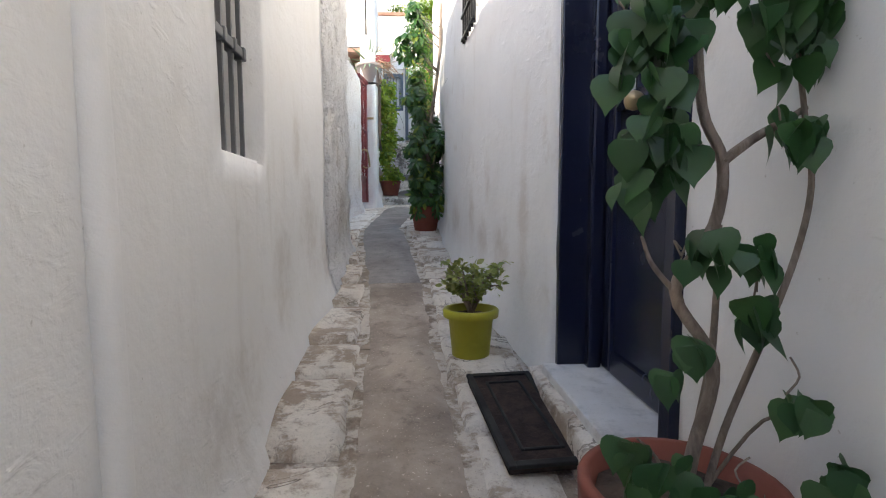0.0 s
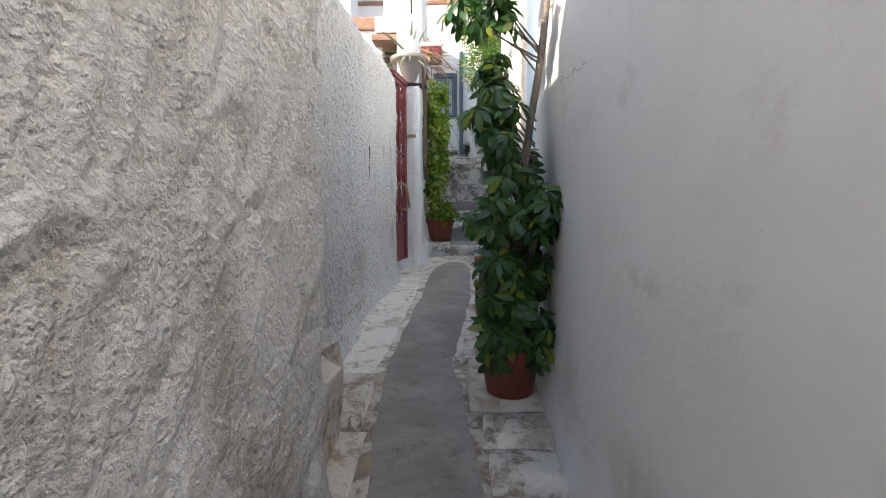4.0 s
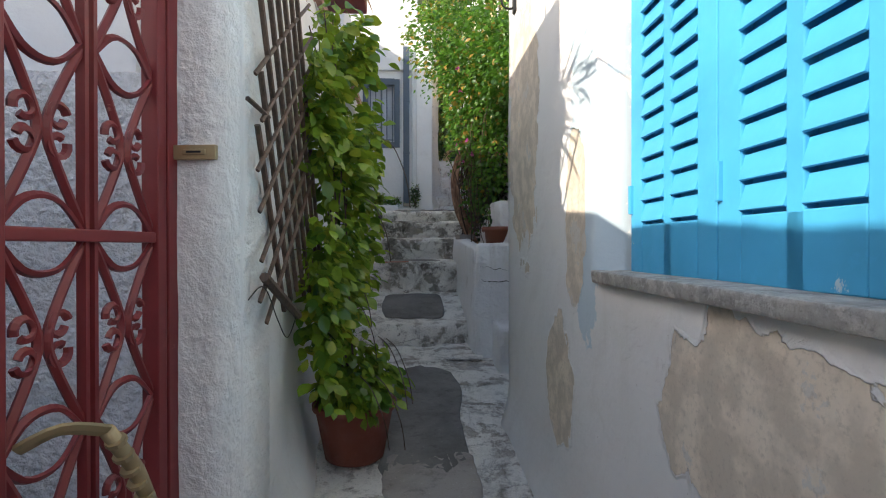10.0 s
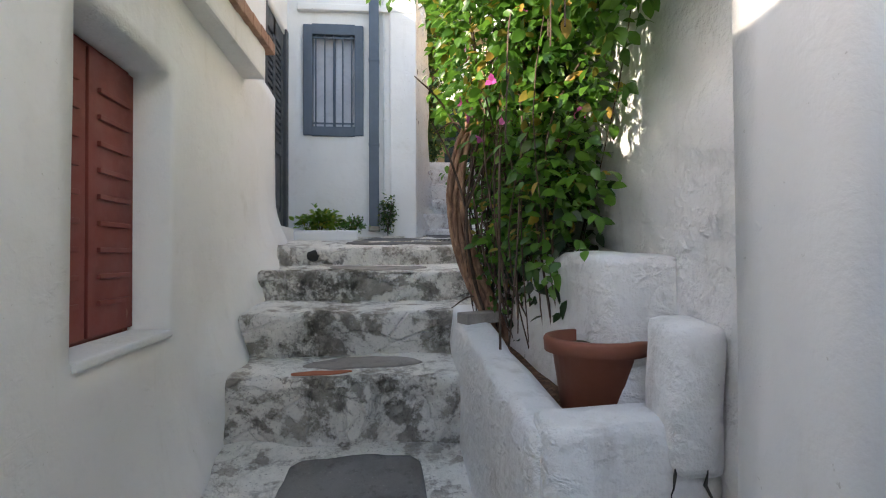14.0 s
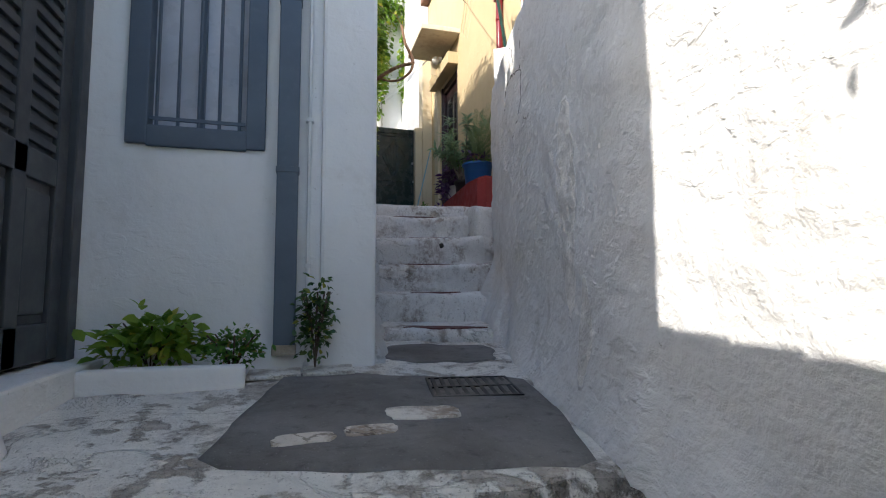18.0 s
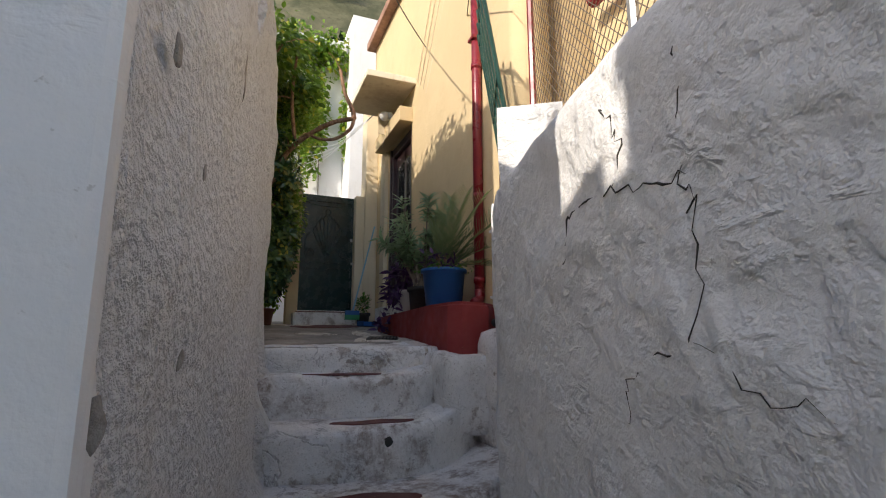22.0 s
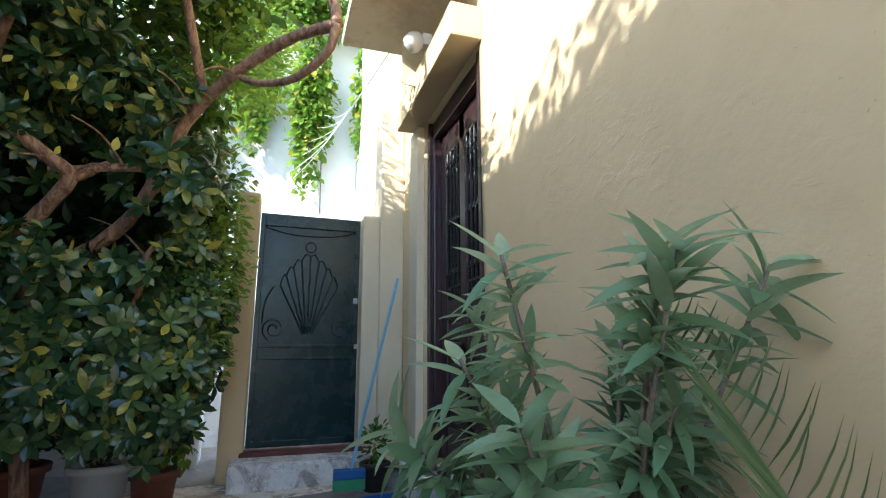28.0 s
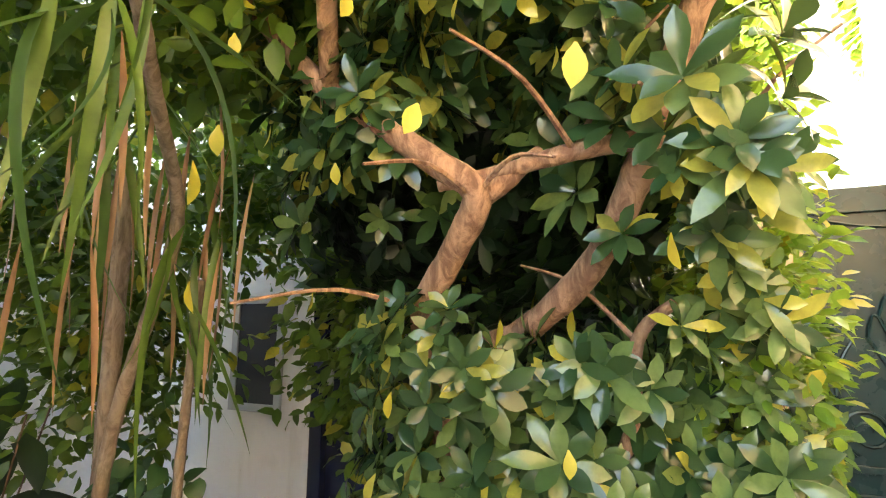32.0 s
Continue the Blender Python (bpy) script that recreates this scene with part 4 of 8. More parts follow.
# unseen blocks, cut so the sun falls rightly on wall_right_3
roof_block("house_left_tall", -1.95, -1.32, 15.8, 16.58, 2.0, 7.3, WHITE_C, "unseen body of the taller whitewashed house, cut to shape the sun")
roof_block("house_left_tall_end", -6.0, -1.32, 16.65, 18.1, 2.0, 6.58, WHITE_C, "unseen low end of the taller house, added to let sun pass")
roof_block("house_front_body", -6.0, .02, 18.55, 20.04, 2.0, 6.15, WHITE_C, "whitewashed house above the landing")
# unseen height, added to shade the ochre wall
roof_block("shade_block_front", -6.0, .15, 20.08, 21.2, 2.0, 8.3, WHITE_C, "unseen taller house back, added to shade the ochre wall")
# unseen, added to keep low sun off the courtyard
roof_block("shade_block_court", -8.0, -3.4, 19.0, 26.6, 2.0, 10.55, WHITE_C, "unseen tall block added to shade the courtyard")
# unseen, added to stop sun coming through the red gate
roof_block("shade_block_garden", -7.0, -3.6, 7.0, 10.9, .0, 5.05, WHITE_A, "unseen block added behind the garden wall to stop the sun")
rough_wall("wall_behind_gate", [(-2.3, 8.4), (-2.3, 10.95)], .5, 2.7, .2, WHITE_ROUGH, "rough white wall seen through the red gate", amp=.02, fine=.006)
rough_wall("wall_behind_gate_end", [(-2.3, 10.95), (-1.0, 10.95)], .5, 3.2, .2, WHITE_ROUGH, "rough white wall seen through the red gate", amp=.02, fine=.006)
tagged(part("garden_paving", boxed(-3.55, -1.0, 6.95, 10.9, .6, 1.0), PAVE), "pale paved garden behind the red gate", "paving", kind="structure")
roof_block("house_behind_start", -3.0, 3.0, -6.0, -4.0, -2, 4.0, WHITE_A, "whitewashed house closing the lane")

# ---- the lane's cement strip and stone slabs ----
strip("cement_strip_worn", [(-3.9, -.35, .3), (1.6, -.22, .20), (2.87, -.26, .13), (4.07, -.35, .10)], STRIP_WARM, "brown-grey worn cement strip down the lane")
strip("cement_strip", [(4.08, -.36, .10), (5.9, -.58, -.02), (6.85, -.63, -.14), (8.7, -.56, .02), (9.7, -.54, .03), (10.2, -.50, .04), (10.5, -.42, -.02), (10.7, -.32, -.12)], STRIP, "smooth grey cement strip down the lane")
# limewash crust, coloured paler to hold light bounced off the opposite wall
strip("limewash_edge", [(6.2, -.98, -.66), (6.9, -1.0, -.64), (8.0, -1.02, -.60), (8.7, -1.0, -.58), (9.7, -.94, -.60)], LIME_EDGE, "thick cream limewash along the rough wall's foot, paled for bounced light", .009)
patch("landing_patch", -.02, 12.55, .27, .85, ASPHALT, "dark cement patch on the sloping landing", .2, square=.8)
patch("landing_patch_pale", -.02, 11.62, .27, .26, STRIP, "grey cement patch on the step", .1, square=.7)
patch("step_patch", -.06, 14.7, .34, .40, ASPHALT, "dark cement patch on the stone landing", .08, square=.75)
patch("tread_patch", -.05, 15.5, .34, .12, STRIP, "grey cement patch on a stone tread", .15)
patch("tread_patch", .0, 16.42, .36, .13, STRIP, "grey cement patch on a stone tread", .15)
patch("tread_chip", -.28, 15.32, .16, .03, TERRACOTTA, "brick-red broken edge of a stone tread", .2)


def paving_slab(x0, x1, y0, y1, lift, parent):
    n, verts, faces = 5, [], []
    for j in range(n):
        for i in range(n):
            x, y = x0 + (x1 - x0) * i / (n - 1), y0 + (y1 - y0) * j / (n - 1)
            x += .018 * noise.noise((x * 4, y * 4, 1))
            y += .018 * noise.noise((x * 4, y * 4, 9))
            rim = i in (0, n - 1) or j in (0, n - 1)
            verts.append((x, y, ground(x, y) + (lift - .034 if rim else lift + .006 * noise.noise((x * 5, y * 5, 2)))))
    # draw the inner ring out so the rim is a steep worn edge
    for j in range(n):
        for i in range(n):
            if not (i in (0, n - 1) or j in (0, n - 1)):
                x, y, z = verts[j * n + i]
                fx = {1: .02, n - 2: -.02}.get(i)
                fy = {1: .02, n - 2: -.02}.get(j)
                x = verts[j * n + (0 if i == 1 else n - 1)][0] + fx if fx else x
                y = verts[(0 if j == 1 else n - 1) * n + i][1] + fy if fy else y
                verts[j * n + i] = (x, y, z)
    for j in range(n - 1):
        for i in range(n - 1):
            a = j * n + i
            faces.append((a, a + 1, a + n + 1, a + n))
    m = bpy.data.meshes.new("slab")
    m.from_pydata(verts, [], faces)
    m.shade_smooth()
    return part("slab", m, PAVE, parent)


slabs = thing("paving_slabs", "uneven cream stone slabs along both sides of the lane", "paving", kind="structure")
for side, cuts in ((-1, [.4, 1.15, 1.75, 2.42, 2.86, 3.5, 4.08, 4.75, 5.3, 5.95, 6.6]), (1, [.3, 1.2, 1.9, 2.35, 2.95, 3.55, 4.2, 4.8, 5.45, 5.78, 6.12, 6.8, 7.5])):
    for y0, y1 in zip(cuts, cuts[1:]):
        ym = (y0 + y1) / 2
        if side < 0:
            inner = np.interp(ym, [0, 1.6, 2.9, 4.1, 5.9, 6.9], [-.24, -.24, -.28, -.38, -.60, -.65])
            outer = np.interp(ym, [0, 1.5, 2.7, 4.1, 5, 6.6], [-.53, -.58, -.70, -.62, -.72, -.98])
        else:
            inner = np.interp(ym, [0, 1.6, 2.9, 4.1, 5.9, 6.9, 7.5], [.22, .22, .15, .12, .0, -.12, -.08])
            outer = np.interp(ym, [0, 2.0, 2.6, 4.1, 5.5, 7.5], [.54, .50, .57, .46, .38, .36])
        paving_slab(min(inner, outer) + .012, max(inner, outer) - .010, y0 + .013, y1 - .013, .022 + .014 * RNG.random(), slabs)

for k in range(16):
    y = .9 + 3.1 * RNG.random() ** .8
    x = float(np.interp(y, [0, 1.4, 2.6, 3.6], [-.50, -.545, -.625, -.605])) + RNG.uniform(-.012, .02)
    patch("wall_foot_grime", x, y, RNG.uniform(.008, .018), RNG.uniform(.05, .12), LITTER, "dark dirt gathered at the wall foot", .5, lift=.014 + .012 * RNG.random())
# ---- left window with bars ----
w = thing("window_1", "small dark window with grey iron bars in a whitewashed wall", "window", kind="structure", at=(-.60, 1.88, 1.26), turn=93)
part("pane", boxed(-.33, .33, .20, .22, -.02, .98), PANE_DARK, w)
part("window_frame", boxed(-.33, -.27, .16, .20, 0, .98, bevel=.006), IRON, w)
part("window_frame", boxed(.26, .32, .16, .20, 0, .98, bevel=.006), IRON, w)
part("window_sill", boxed(-.31, .32, .02, .2, -.04, .02, bevel=.015), WHITE_A, w, smooth=True)
for k in range(5):
    part("bar", tubed([(-.22 + .125 * k, .07, -.02), (-.22 + .125 * k, .07, .97)], .011, 4), IRON, w)
part("cross_bar", boxed(-.30, .30, .052, .07, .42, .455, bevel=.004), IRON, w)
for k in range(5):
    part("collar", boxed(-.237 + .125 * k, -.203 + .125 * k, .045, .088, .412, .464, bevel=.006), IRON, w)
bm = bmesh.new()
tube(bm, [(-.525 - .012 * (z / 3) + .004 * noise.noise((0, 0, z * 4)), .90, z) for z in [-.3 + .15 * k for k in range(21)]], [.030 + .004 * noise.noise((z, 2, 2)) for z in range(21)], 10)
part("plastered_pipe", bm, WHITE_A, None, smooth=True)
tagged(bpy.data.objects["plastered_pipe"], "whitewashed upright pipe half sunk in the wall", "pipe", kind="structure")

# ---- navy door ----
d = thing("door_1", "glossy navy blue panelled door with a glazed upper half", "door", kind="structure", at=(.655, 1.76, .33), turn=-90)
for sx in (-1, 1):
    part("jamb", boxed(sx * .50 - .03, sx * .50 + .03, .005, .25, .0, 2.45, bevel=.008), NAVY, d)
    part("frame_moulding", boxed(sx * .445 - .03, sx * .445 + .03, .13, .19, .0, 2.38, bevel=.012), NAVY, d)
part("jamb", boxed(-.5, .5, .005, .25, 2.36, 2.42, bevel=.008), NAVY, d)
part("leaf", boxed(-.42, .42, .215, .25, .04, 1.2), NAVY, d)
for x0, x1, z0, z1 in ((-.42, -.33, .04, 2.36), (.33, .42, .04, 2.36), (-.33, .33, .04, .14), (-.33, .33, 1.0, 1.06), (-.33, .33, 1.14, 1.20)):
    part("rail", boxed(x0, x1, .19, .225, z0, z1, bevel=.012), NAVY, d)
part("panel", boxed(-.325, .325, .203, .222, .14, 1.0, bevel=.004), NAVY, d, "glossy dark panel")
part("glass_pane", boxed(-.33, .33, .222, .23, 1.2, 2.3), FROSTED, d, "rippled frosted glass")
for k in range(5):
    part("glazing_bar", boxed(-.30 + .15 * k - .008, -.30 + .15 * k + .008, .195, .222, 1.2, 2.3, bevel=.003), NAVY, d)
part("glazing_bar", boxed(-.33, .33, .195, .222, 1.62, 1.64, bevel=.003), NAVY, d)
bm = lathe([(.0, 0), (.016, 0), (.016, .03), (.030, .045), (.036, .065), (.030, .088), (.012, .098), (0, .099)], 18)
k = part("door_knob", bm, BRASS, d, "round tarnished knob", smooth=True)
k.matrix_basis = pose(-.03, .20, 1.13, 90, 0, 0)
part("sill", boxed(-.50, .50, -.06, .26, -.02, .035, bevel=.012), MARBLE, d, "pale marble sill")
bm = boxed(.545, .67, 1.22, 2.36, .05, .33, bevel=.03)
bmesh.ops.subdivide_edges(bm, edges=bm.edges, cuts=3, use_grid_fill=True)
for v in bm.verts:
    v.co += Vector((noise.noise(v.co * 6), noise.noise(v.co * 6 + Vector((5, 0, 0))), .5 * noise.noise(v.co * 8))) * .018
tagged(part("door_kerb", bm, PAVE, smooth=True), "worn stone kerb below the navy door", "step", kind="structure")

# doormat
d = thing("doormat", "dark brown coir doormat with a raised border", "doormat", at=(.36, 2.0, ground(.36, 2.0) + .018), turn=-8)
d.matrix_basis = pose(.43, 1.94, ground(.43, 1.94) + .05, 5.4, 0, 5)
part("mat", boxed(-.145, .145, -.35, .35, -.02, .012, bevel=.004), MAT_BROWN, d)
for x0, x1, y0, y1 in ((-.15, -.122, -.36, .36), (.122, .15, -.36, .36), (-.122, .122, -.36, -.33), (-.122, .122, .33, .36), (-.08, -.068, -.27, .27), (.068, .08, -.27, .27), (-.068, .068, -.27, -.258), (-.068, .068, .258, .27)):
    part("border", boxed(x0, x1, y0, y1, .004, .020, bevel=.004), RUBBER, d)

# small grille window high in the right wall
w = thing("window_2", "small dark iron grille window high in a white wall", "window", kind="structure", at=(.45, 4.03, 2.4), turn=-87)
part("pane", boxed(-.3, .3, .16, .18, 0, .62), PANE_DARK, w)
for k in range(6):
    part("bar", boxed(-.25 + .1 * k - .008, -.25 + .1 * k + .008, -.005, .015, 0, .6), BLACK_IRON, w)
for z in (.02, .2, .38, .57):
    part("cross_bar", boxed(-.28, .28, -.015, .005, z, z + .018), BLACK_IRON, w)


# ---- pots ----
def pot_body(h, r0, r1, rim=.02, rim_h=.05, wall=.012):
    """Profile of a flower pot with a rolled rim and hollow top."""
    return [(0, 0), (r0 * .92, 0), (r0, .01), (r1 - rim * .5, h - rim_h), (r1 + rim * .4, h - rim_h + .004), (r1 + rim * .5, h - .008), (r1 + rim * .3, h), (r1 - wall, h), (r1 - wall - .006, h - .05), (0, h - .052)]


def potted(name, label, category, at, h, r0, r1, material, turn=0, rim=.02, rim_h=.05, soil=SOIL, group=""):
    p = thing(name, label, category, at=at, turn=turn, group=group)
    part("pot", lathe(pot_body(h, r0, r1, rim, rim_h), 30), material, p, smooth=True)
    bm = lathe([(0, h - .05), (r1 - .02, h - .05), (r1 - .022, h - .04), (r1 * .5, h - .028), (0, h - .024)], 18)
    for v in bm.verts:
        v.co.z += .012 * noise.noise(v.co * 30)
    part("soil", bm, soil, p, smooth=True)
    return p


# climbing plant with heart-shaped leaves, by the first wall
base = Vector((.49, .86, ground(.49, .86)))
p = potted("climbing_plant", "tall climbing plant with big heart-shaped leaves in a red pot", "potted plant", base, .50, .13, .175, TERRA_DARK)
stems = [
    [(0, 0, .44), (.02, 0, .56), (.05, 0, .72), (-.02, .01, .85), (.04, .0, .97), (.05, 0, 1.08), (.01, 0, 1.17), (.0, .01, 1.35), (.0, .02, 1.7), (.0, .04, 2.1)],
    [(.02, .02, .44), (.04, .02, .6), (.06, .02, .75), (.05, 0, .97)],
    [(.05, 0, 1.08), (.10, -.01, 1.12), (.15, -.02, 1.15), (.18, -.02, 1.17)],
    [(.03, -.01, .44), (.07, -.01, .6), (.13, -.02, .78), (.17, -.03, .92), (.19, -.03, 1.04), (.17, -.03, 1.16), (.15, -.03, 1.3), (.14, -.03, 1.6), (.12, -.03, 1.95)],
    [(-.02, .01, .85), (-.06, .02, .9), (-.08, .02, .95)],
    [(.0, 0, .46), (-.06, -.02, .56), (-.10, -.03, .60)], [(.03, 0, .46), (.12, -.04, .63), (.19, -.10, .66)],
]
for k, st in enumerate(stems):
    line = wavy(st, 5)
    r0 = (.0135, .010, .010, .007, .006, .004, .004)[k]
    part("stem", tubed(line, [r0 * (1 - .55 * i / len(line)) * (1 + .15 * noise.noise((i, k, 0))) for i in range(len(line))], 8), BARK, p, smooth=True)
heart = [many("heart_leaf", heart_shape(.072, .072, dr, .10), [Matrix.Identity(4)]) for dr in (.12, .25, .4)]
for h in heart:
    h.materials.append(L_HEART)
rng = random.Random(11)
spots = []
for n, c, r in ((60, (-.08, -.02, 1.10), (.08, .07, .14)), (80, (-.08, -.02, 1.30), (.10, .08, .14)), (60, (.03, -.03, 1.42), (.12, .07, .12)), (80, (.14, -.03, 1.33), (.10, .07, .12)), (16, (.14, -.05, 1.14), (.09, .05, .05)), (30, (.03, -.01, 1.70), (.18, .07, .2)),
                (9, (.0, -.04, .95), (.05, .04, .08)), (9, (.08, -.04, .93), (.05, .04, .06)), (10, (.08, -.05, .84), (.05, .04, .06)), (5, (-.02, -.04, .77), (.03, .03, .05)), (3, (-.06, -.04, .72), (.03, .03, .02)), (9, (.13, -.12, .71), (.05, .06, .03)), (10, (.16, -.16, .60), (.05, .06, .05)), (16, (-.10, -.08, .58), (.10, .07, .05)), (16, (.02, -.12, .54), (.12, .06, .05))):
    spots += [q for q, dd in ball_points(rng, n, c, r, .2)]
for q in spots:
    q.x = min(q.x, .19)
    s = rng.uniform(.6, 1.05)
    way = Vector((rng.uniform(-.7, .6), rng.uniform(-.5, .1), rng.uniform(-1.3, -.5)))
    ob = part("leaf", rng.choice(heart), None, p)
    ob.matrix_basis = Matrix.Translation(q) @ turn_to(way, rng.uniform(-.8, .8)) @ Matrix.Scale(s, 4)
for k in range(26):
    q = rng.choice(spots)
    part("leaf_stalk", tubed(wavy([q + Vector((.0, .02, .005)), q + Vector((rng.uniform(-.02, .03), .03, .03)), q + Vector((rng.uniform(-.01, .05), .04, rng.uniform(-.03, .06)))], 3), .0018, 4), BARK, p)

# jade plant in a lime green pot
p = potted("jade_plant", "small bushy jade plant in a lime green pot", "potted plant", (.31, 2.62, ground(.31, 2.62) + .02), .26, .098, .132, LIME_POT, rim=.03, rim_h=.045)
rng = random.Random(5)
leaves, mats = leaf_shape(.045, .028, 3, .3, .1, .8), []
for k in range(15):
    a = k * 2.4
    tip = Vector((math.cos(a) * rng.uniform(.07, .20), math.sin(a) * rng.uniform(.07, .20), rng.uniform(.34, .50)))
    mid = tip * .5 + Vector((0, 0, .17))
    line = wavy([(0, 0, .22), mid, tip], 4)
    part("stem", tubed(line, [.008 - .0006 * i for i in range(len(line))], 6), BARK, p, smooth=True)
    for _ in range(30):
        q = line[rng.randrange(3, len(line))] + Vector((rng.gauss(0, .018), rng.gauss(0, .018), rng.gauss(0, .018)))
        mats.append(Matrix.Translation(q) @ turn_to((rng.gauss(0, 1), rng.gauss(0, 1), rng.gauss(.4, .6)), rng.uniform(-1, 1)) @ Matrix.Scale(rng.uniform(.7, 1.2), 4))
part("foliage", many("foliage", leaves, mats), L_JADE, p, "rounded yellow-green succulent leaves")

# ---- grey door in the left recess ----
d = thing("door_2", "old slate grey wooden door with an iron grille, in a recess", "door", kind="structure", at=(-1.10, 5.63, 1.02), turn=90)
part("leaf", boxed(-.46, .40, .02, .06, 0, 2.1), GREY_DOOR, d)
for x0, x1 in ((-.50, -.42), (.36, .46)):
    part("frame_post", boxed(x0, x1, -.05, .06, 0, 2.2, bevel=.01), GREY_DOOR, d)
for z0, z1 in ((0, .16), (.55, .64), (.95, 1.04), (2.0, 2.1)):
    part("rail", boxed(-.42, .36, -.012, .03, z0, z1, bevel=.01), GREY_DOOR, d)
for z0, z1 in ((.18, .53), (.66, .93)):
    part("panel", boxed(-.38, .32, .0, .03, z0, z1, bevel=.02), GREY_DOOR, d)
part("pane", boxed(-.36, .30, .005, .02, 1.06, 1.98), PANE_DARK, d)
for k in range(5):
    part("grille_bar", tubed([(-.30 + .13 * k, -.02, 1.05), (-.30 + .13 * k, -.02, 2.0)], .007, 6), BLACK_IRON, d)
    part("grille_scroll", tubed(spiral((-.30 + .13 * k, -.022, 1.16), .035, .008, 1.4, (1, 0, 0), (0, 0, 1)), .005, 5), BLACK_IRON, d)
bm = boxed(-1.45, -.72, 5.12, 6.45, .5, 1.02, bevel=.03)
bmesh.ops.subdivide_edges(bm, edges=bm.edges, cuts=4, use_grid_fill=True)
for v in bm.verts:
    v.co += Vector((noise.noise(v.co * 4), noise.noise(v.co * 4 + Vector((5, 0, 0))), .4 * noise.noise(v.co * 7))) * .03
    if v.co.y > 6.0:
        v.co.x = min(v.co.x, -.9 + .1 * noise.noise(v.co * 3))
tagged(part("threshold", bm, PAVE, smooth=True), "worn stone threshold of a recessed door", "step", kind="structure")

# ---- umbrella tree in a pot ----
p = potted("umbrella_tree", "tall variegated umbrella tree in a dark red pot", "potted plant", (.18, 6.31, ground(.18, 6.31) + .006), .33, .13, .185, TERRA_DARK)
trunks = [[(0, 0, .3), (.02, -.02, .7), (.05, -.02, 1.1), (.09, -.02, 1.5), (.15, -.01, 1.9), (.19, 0, 2.3), (.2, 0, 2.75)],
          [(.04, .03, .3), (.07, .05, .7), (.03, .05, 1.2), (0, .02, 1.6)], [(-.04, .02, .3), (-.06, 0, .6), (-.10, -.02, .9)], [(.05, -.03, .3), (.1, -.06, .8), (.14, -.05, 1.2)]]
for k, st in enumerate(trunks):
    line = wavy(st, 5)
    part("trunk", tubed(line, [(.026, .013, .011, .011)[k] * (1 - .35 * i / len(line)) for i in range(len(line))], 8), BARK, p, smooth=True)
umbrella = []
for v in range(4):
    rng = random.Random(40 + v)
    shapes = []
    for k in range(9):
        a = k * math.tau / 9 + rng.uniform(-.15, .15)
        s = rng.uniform(.8, 1.1)
        lf = leaf_shape(.112 * s, .042 * s, 6, .16, rng.uniform(.2, .5), 1.35)
        m = Matrix.Rotation(a, 4, "Z") @ Matrix.Translation((0, .018, 0)) @ Matrix.Rotation(rng.uniform(-.55, .1), 4, "X")
        shapes.append(moved(lf, m))
    sm = bmesh.new()
    tube(sm, [(0, 0, 0), (0, .01, -.1)], [.004, .004], 5)
    sv = [tuple(q.co) for q in sm.verts]
    sf = [[q.index for q in f.verts] for f in sm.faces] if sm.verts.index_update() is None else []
    sm.free()
    verts, faces = merged(shapes + [(sv, sf)])
    me = bpy.data.meshes.new("umbrella_leaf")
    me.from_pydata(verts.tolist(), [], faces)
    me.shade_smooth()
    me.materials.append(L_UMBRELLA)
    umbrella.append(me)
rng = random.Random(21)
branches = []
for k in range(74):
    z = rng.choice((.40, .5, .6, .7, .75, .8, .9, .95, 1.0, 1.05, 1.1, 1.15, 1.2, 1.3, 1.45, 1.6, 1.8, 2.2, 2.5, 2.7)) + rng.uniform(-.08, .08)
    c = Vector((rng.uniform(-.22, .18) + .04 * min(1, z / 2), rng.uniform(-.26, .24), z))
    if .8 < z < 1.4:
        c.y -= .10 * rng.random()
    if 1.35 < z < 1.5 and c.x < .05:
        c.x += .12
    if z > 1.42:
        c.x = min(c.x, .06 - .1 * rng.random()) - .10
    branches.append(c)
    line = wavy([(.04 + .05 * z, -.01, max(.32, z - .3)), (c.x * .5 + .04, c.y * .5, z - .14), c], 4)
    part("stalk", tubed(line, [.006 - .0003 * i for i in range(len(line))], 5), BARK, p, smooth=True)
    for q, dd in ball_points(rng, 7, c, (.13, .13, .11), .25):
        q.x = min(q.x, .19 - rng.random() * .05)
        if q.y < .05 and q.z < 1.3:
            q.x = max(q.x, -.15 + .05 * rng.random())
        ob = part("umbrella_leaf", rng.choice(umbrella), None, p)
        up = Vector((dd.x * .7 - .1, dd.y * .7 - .35, dd.z * .6 + .7)).normalized()
        ob.matrix_basis = Matrix.Translation(q) @ up.to_track_quat("Z", "Y").to_matrix().to_4x4() @ Matrix.Rotation(rng.uniform(0, 6.28), 4, "Z") @ Matrix.Scale(rng.uniform(.6, 1.05), 4)

# terracotta pot on a clay block
b = part("clay_block", boxed(.03, .37, 8.0, 8.34, ground(.2, 8.1) - .02, ground(.2, 8.1) + .17, bevel=.012), TERRA_TILE)
tagged(b, "orange clay building block carrying a pot", "block")
p = potted("dry_pot_plant", "terracotta pot with a dead twiggy plant", "potted plant", (.2, 8.17, ground(.2, 8.1) + .17), .34, .125, .165, TERRACOTTA, rim=.035, rim_h=.06)
rng = random.Random(3)
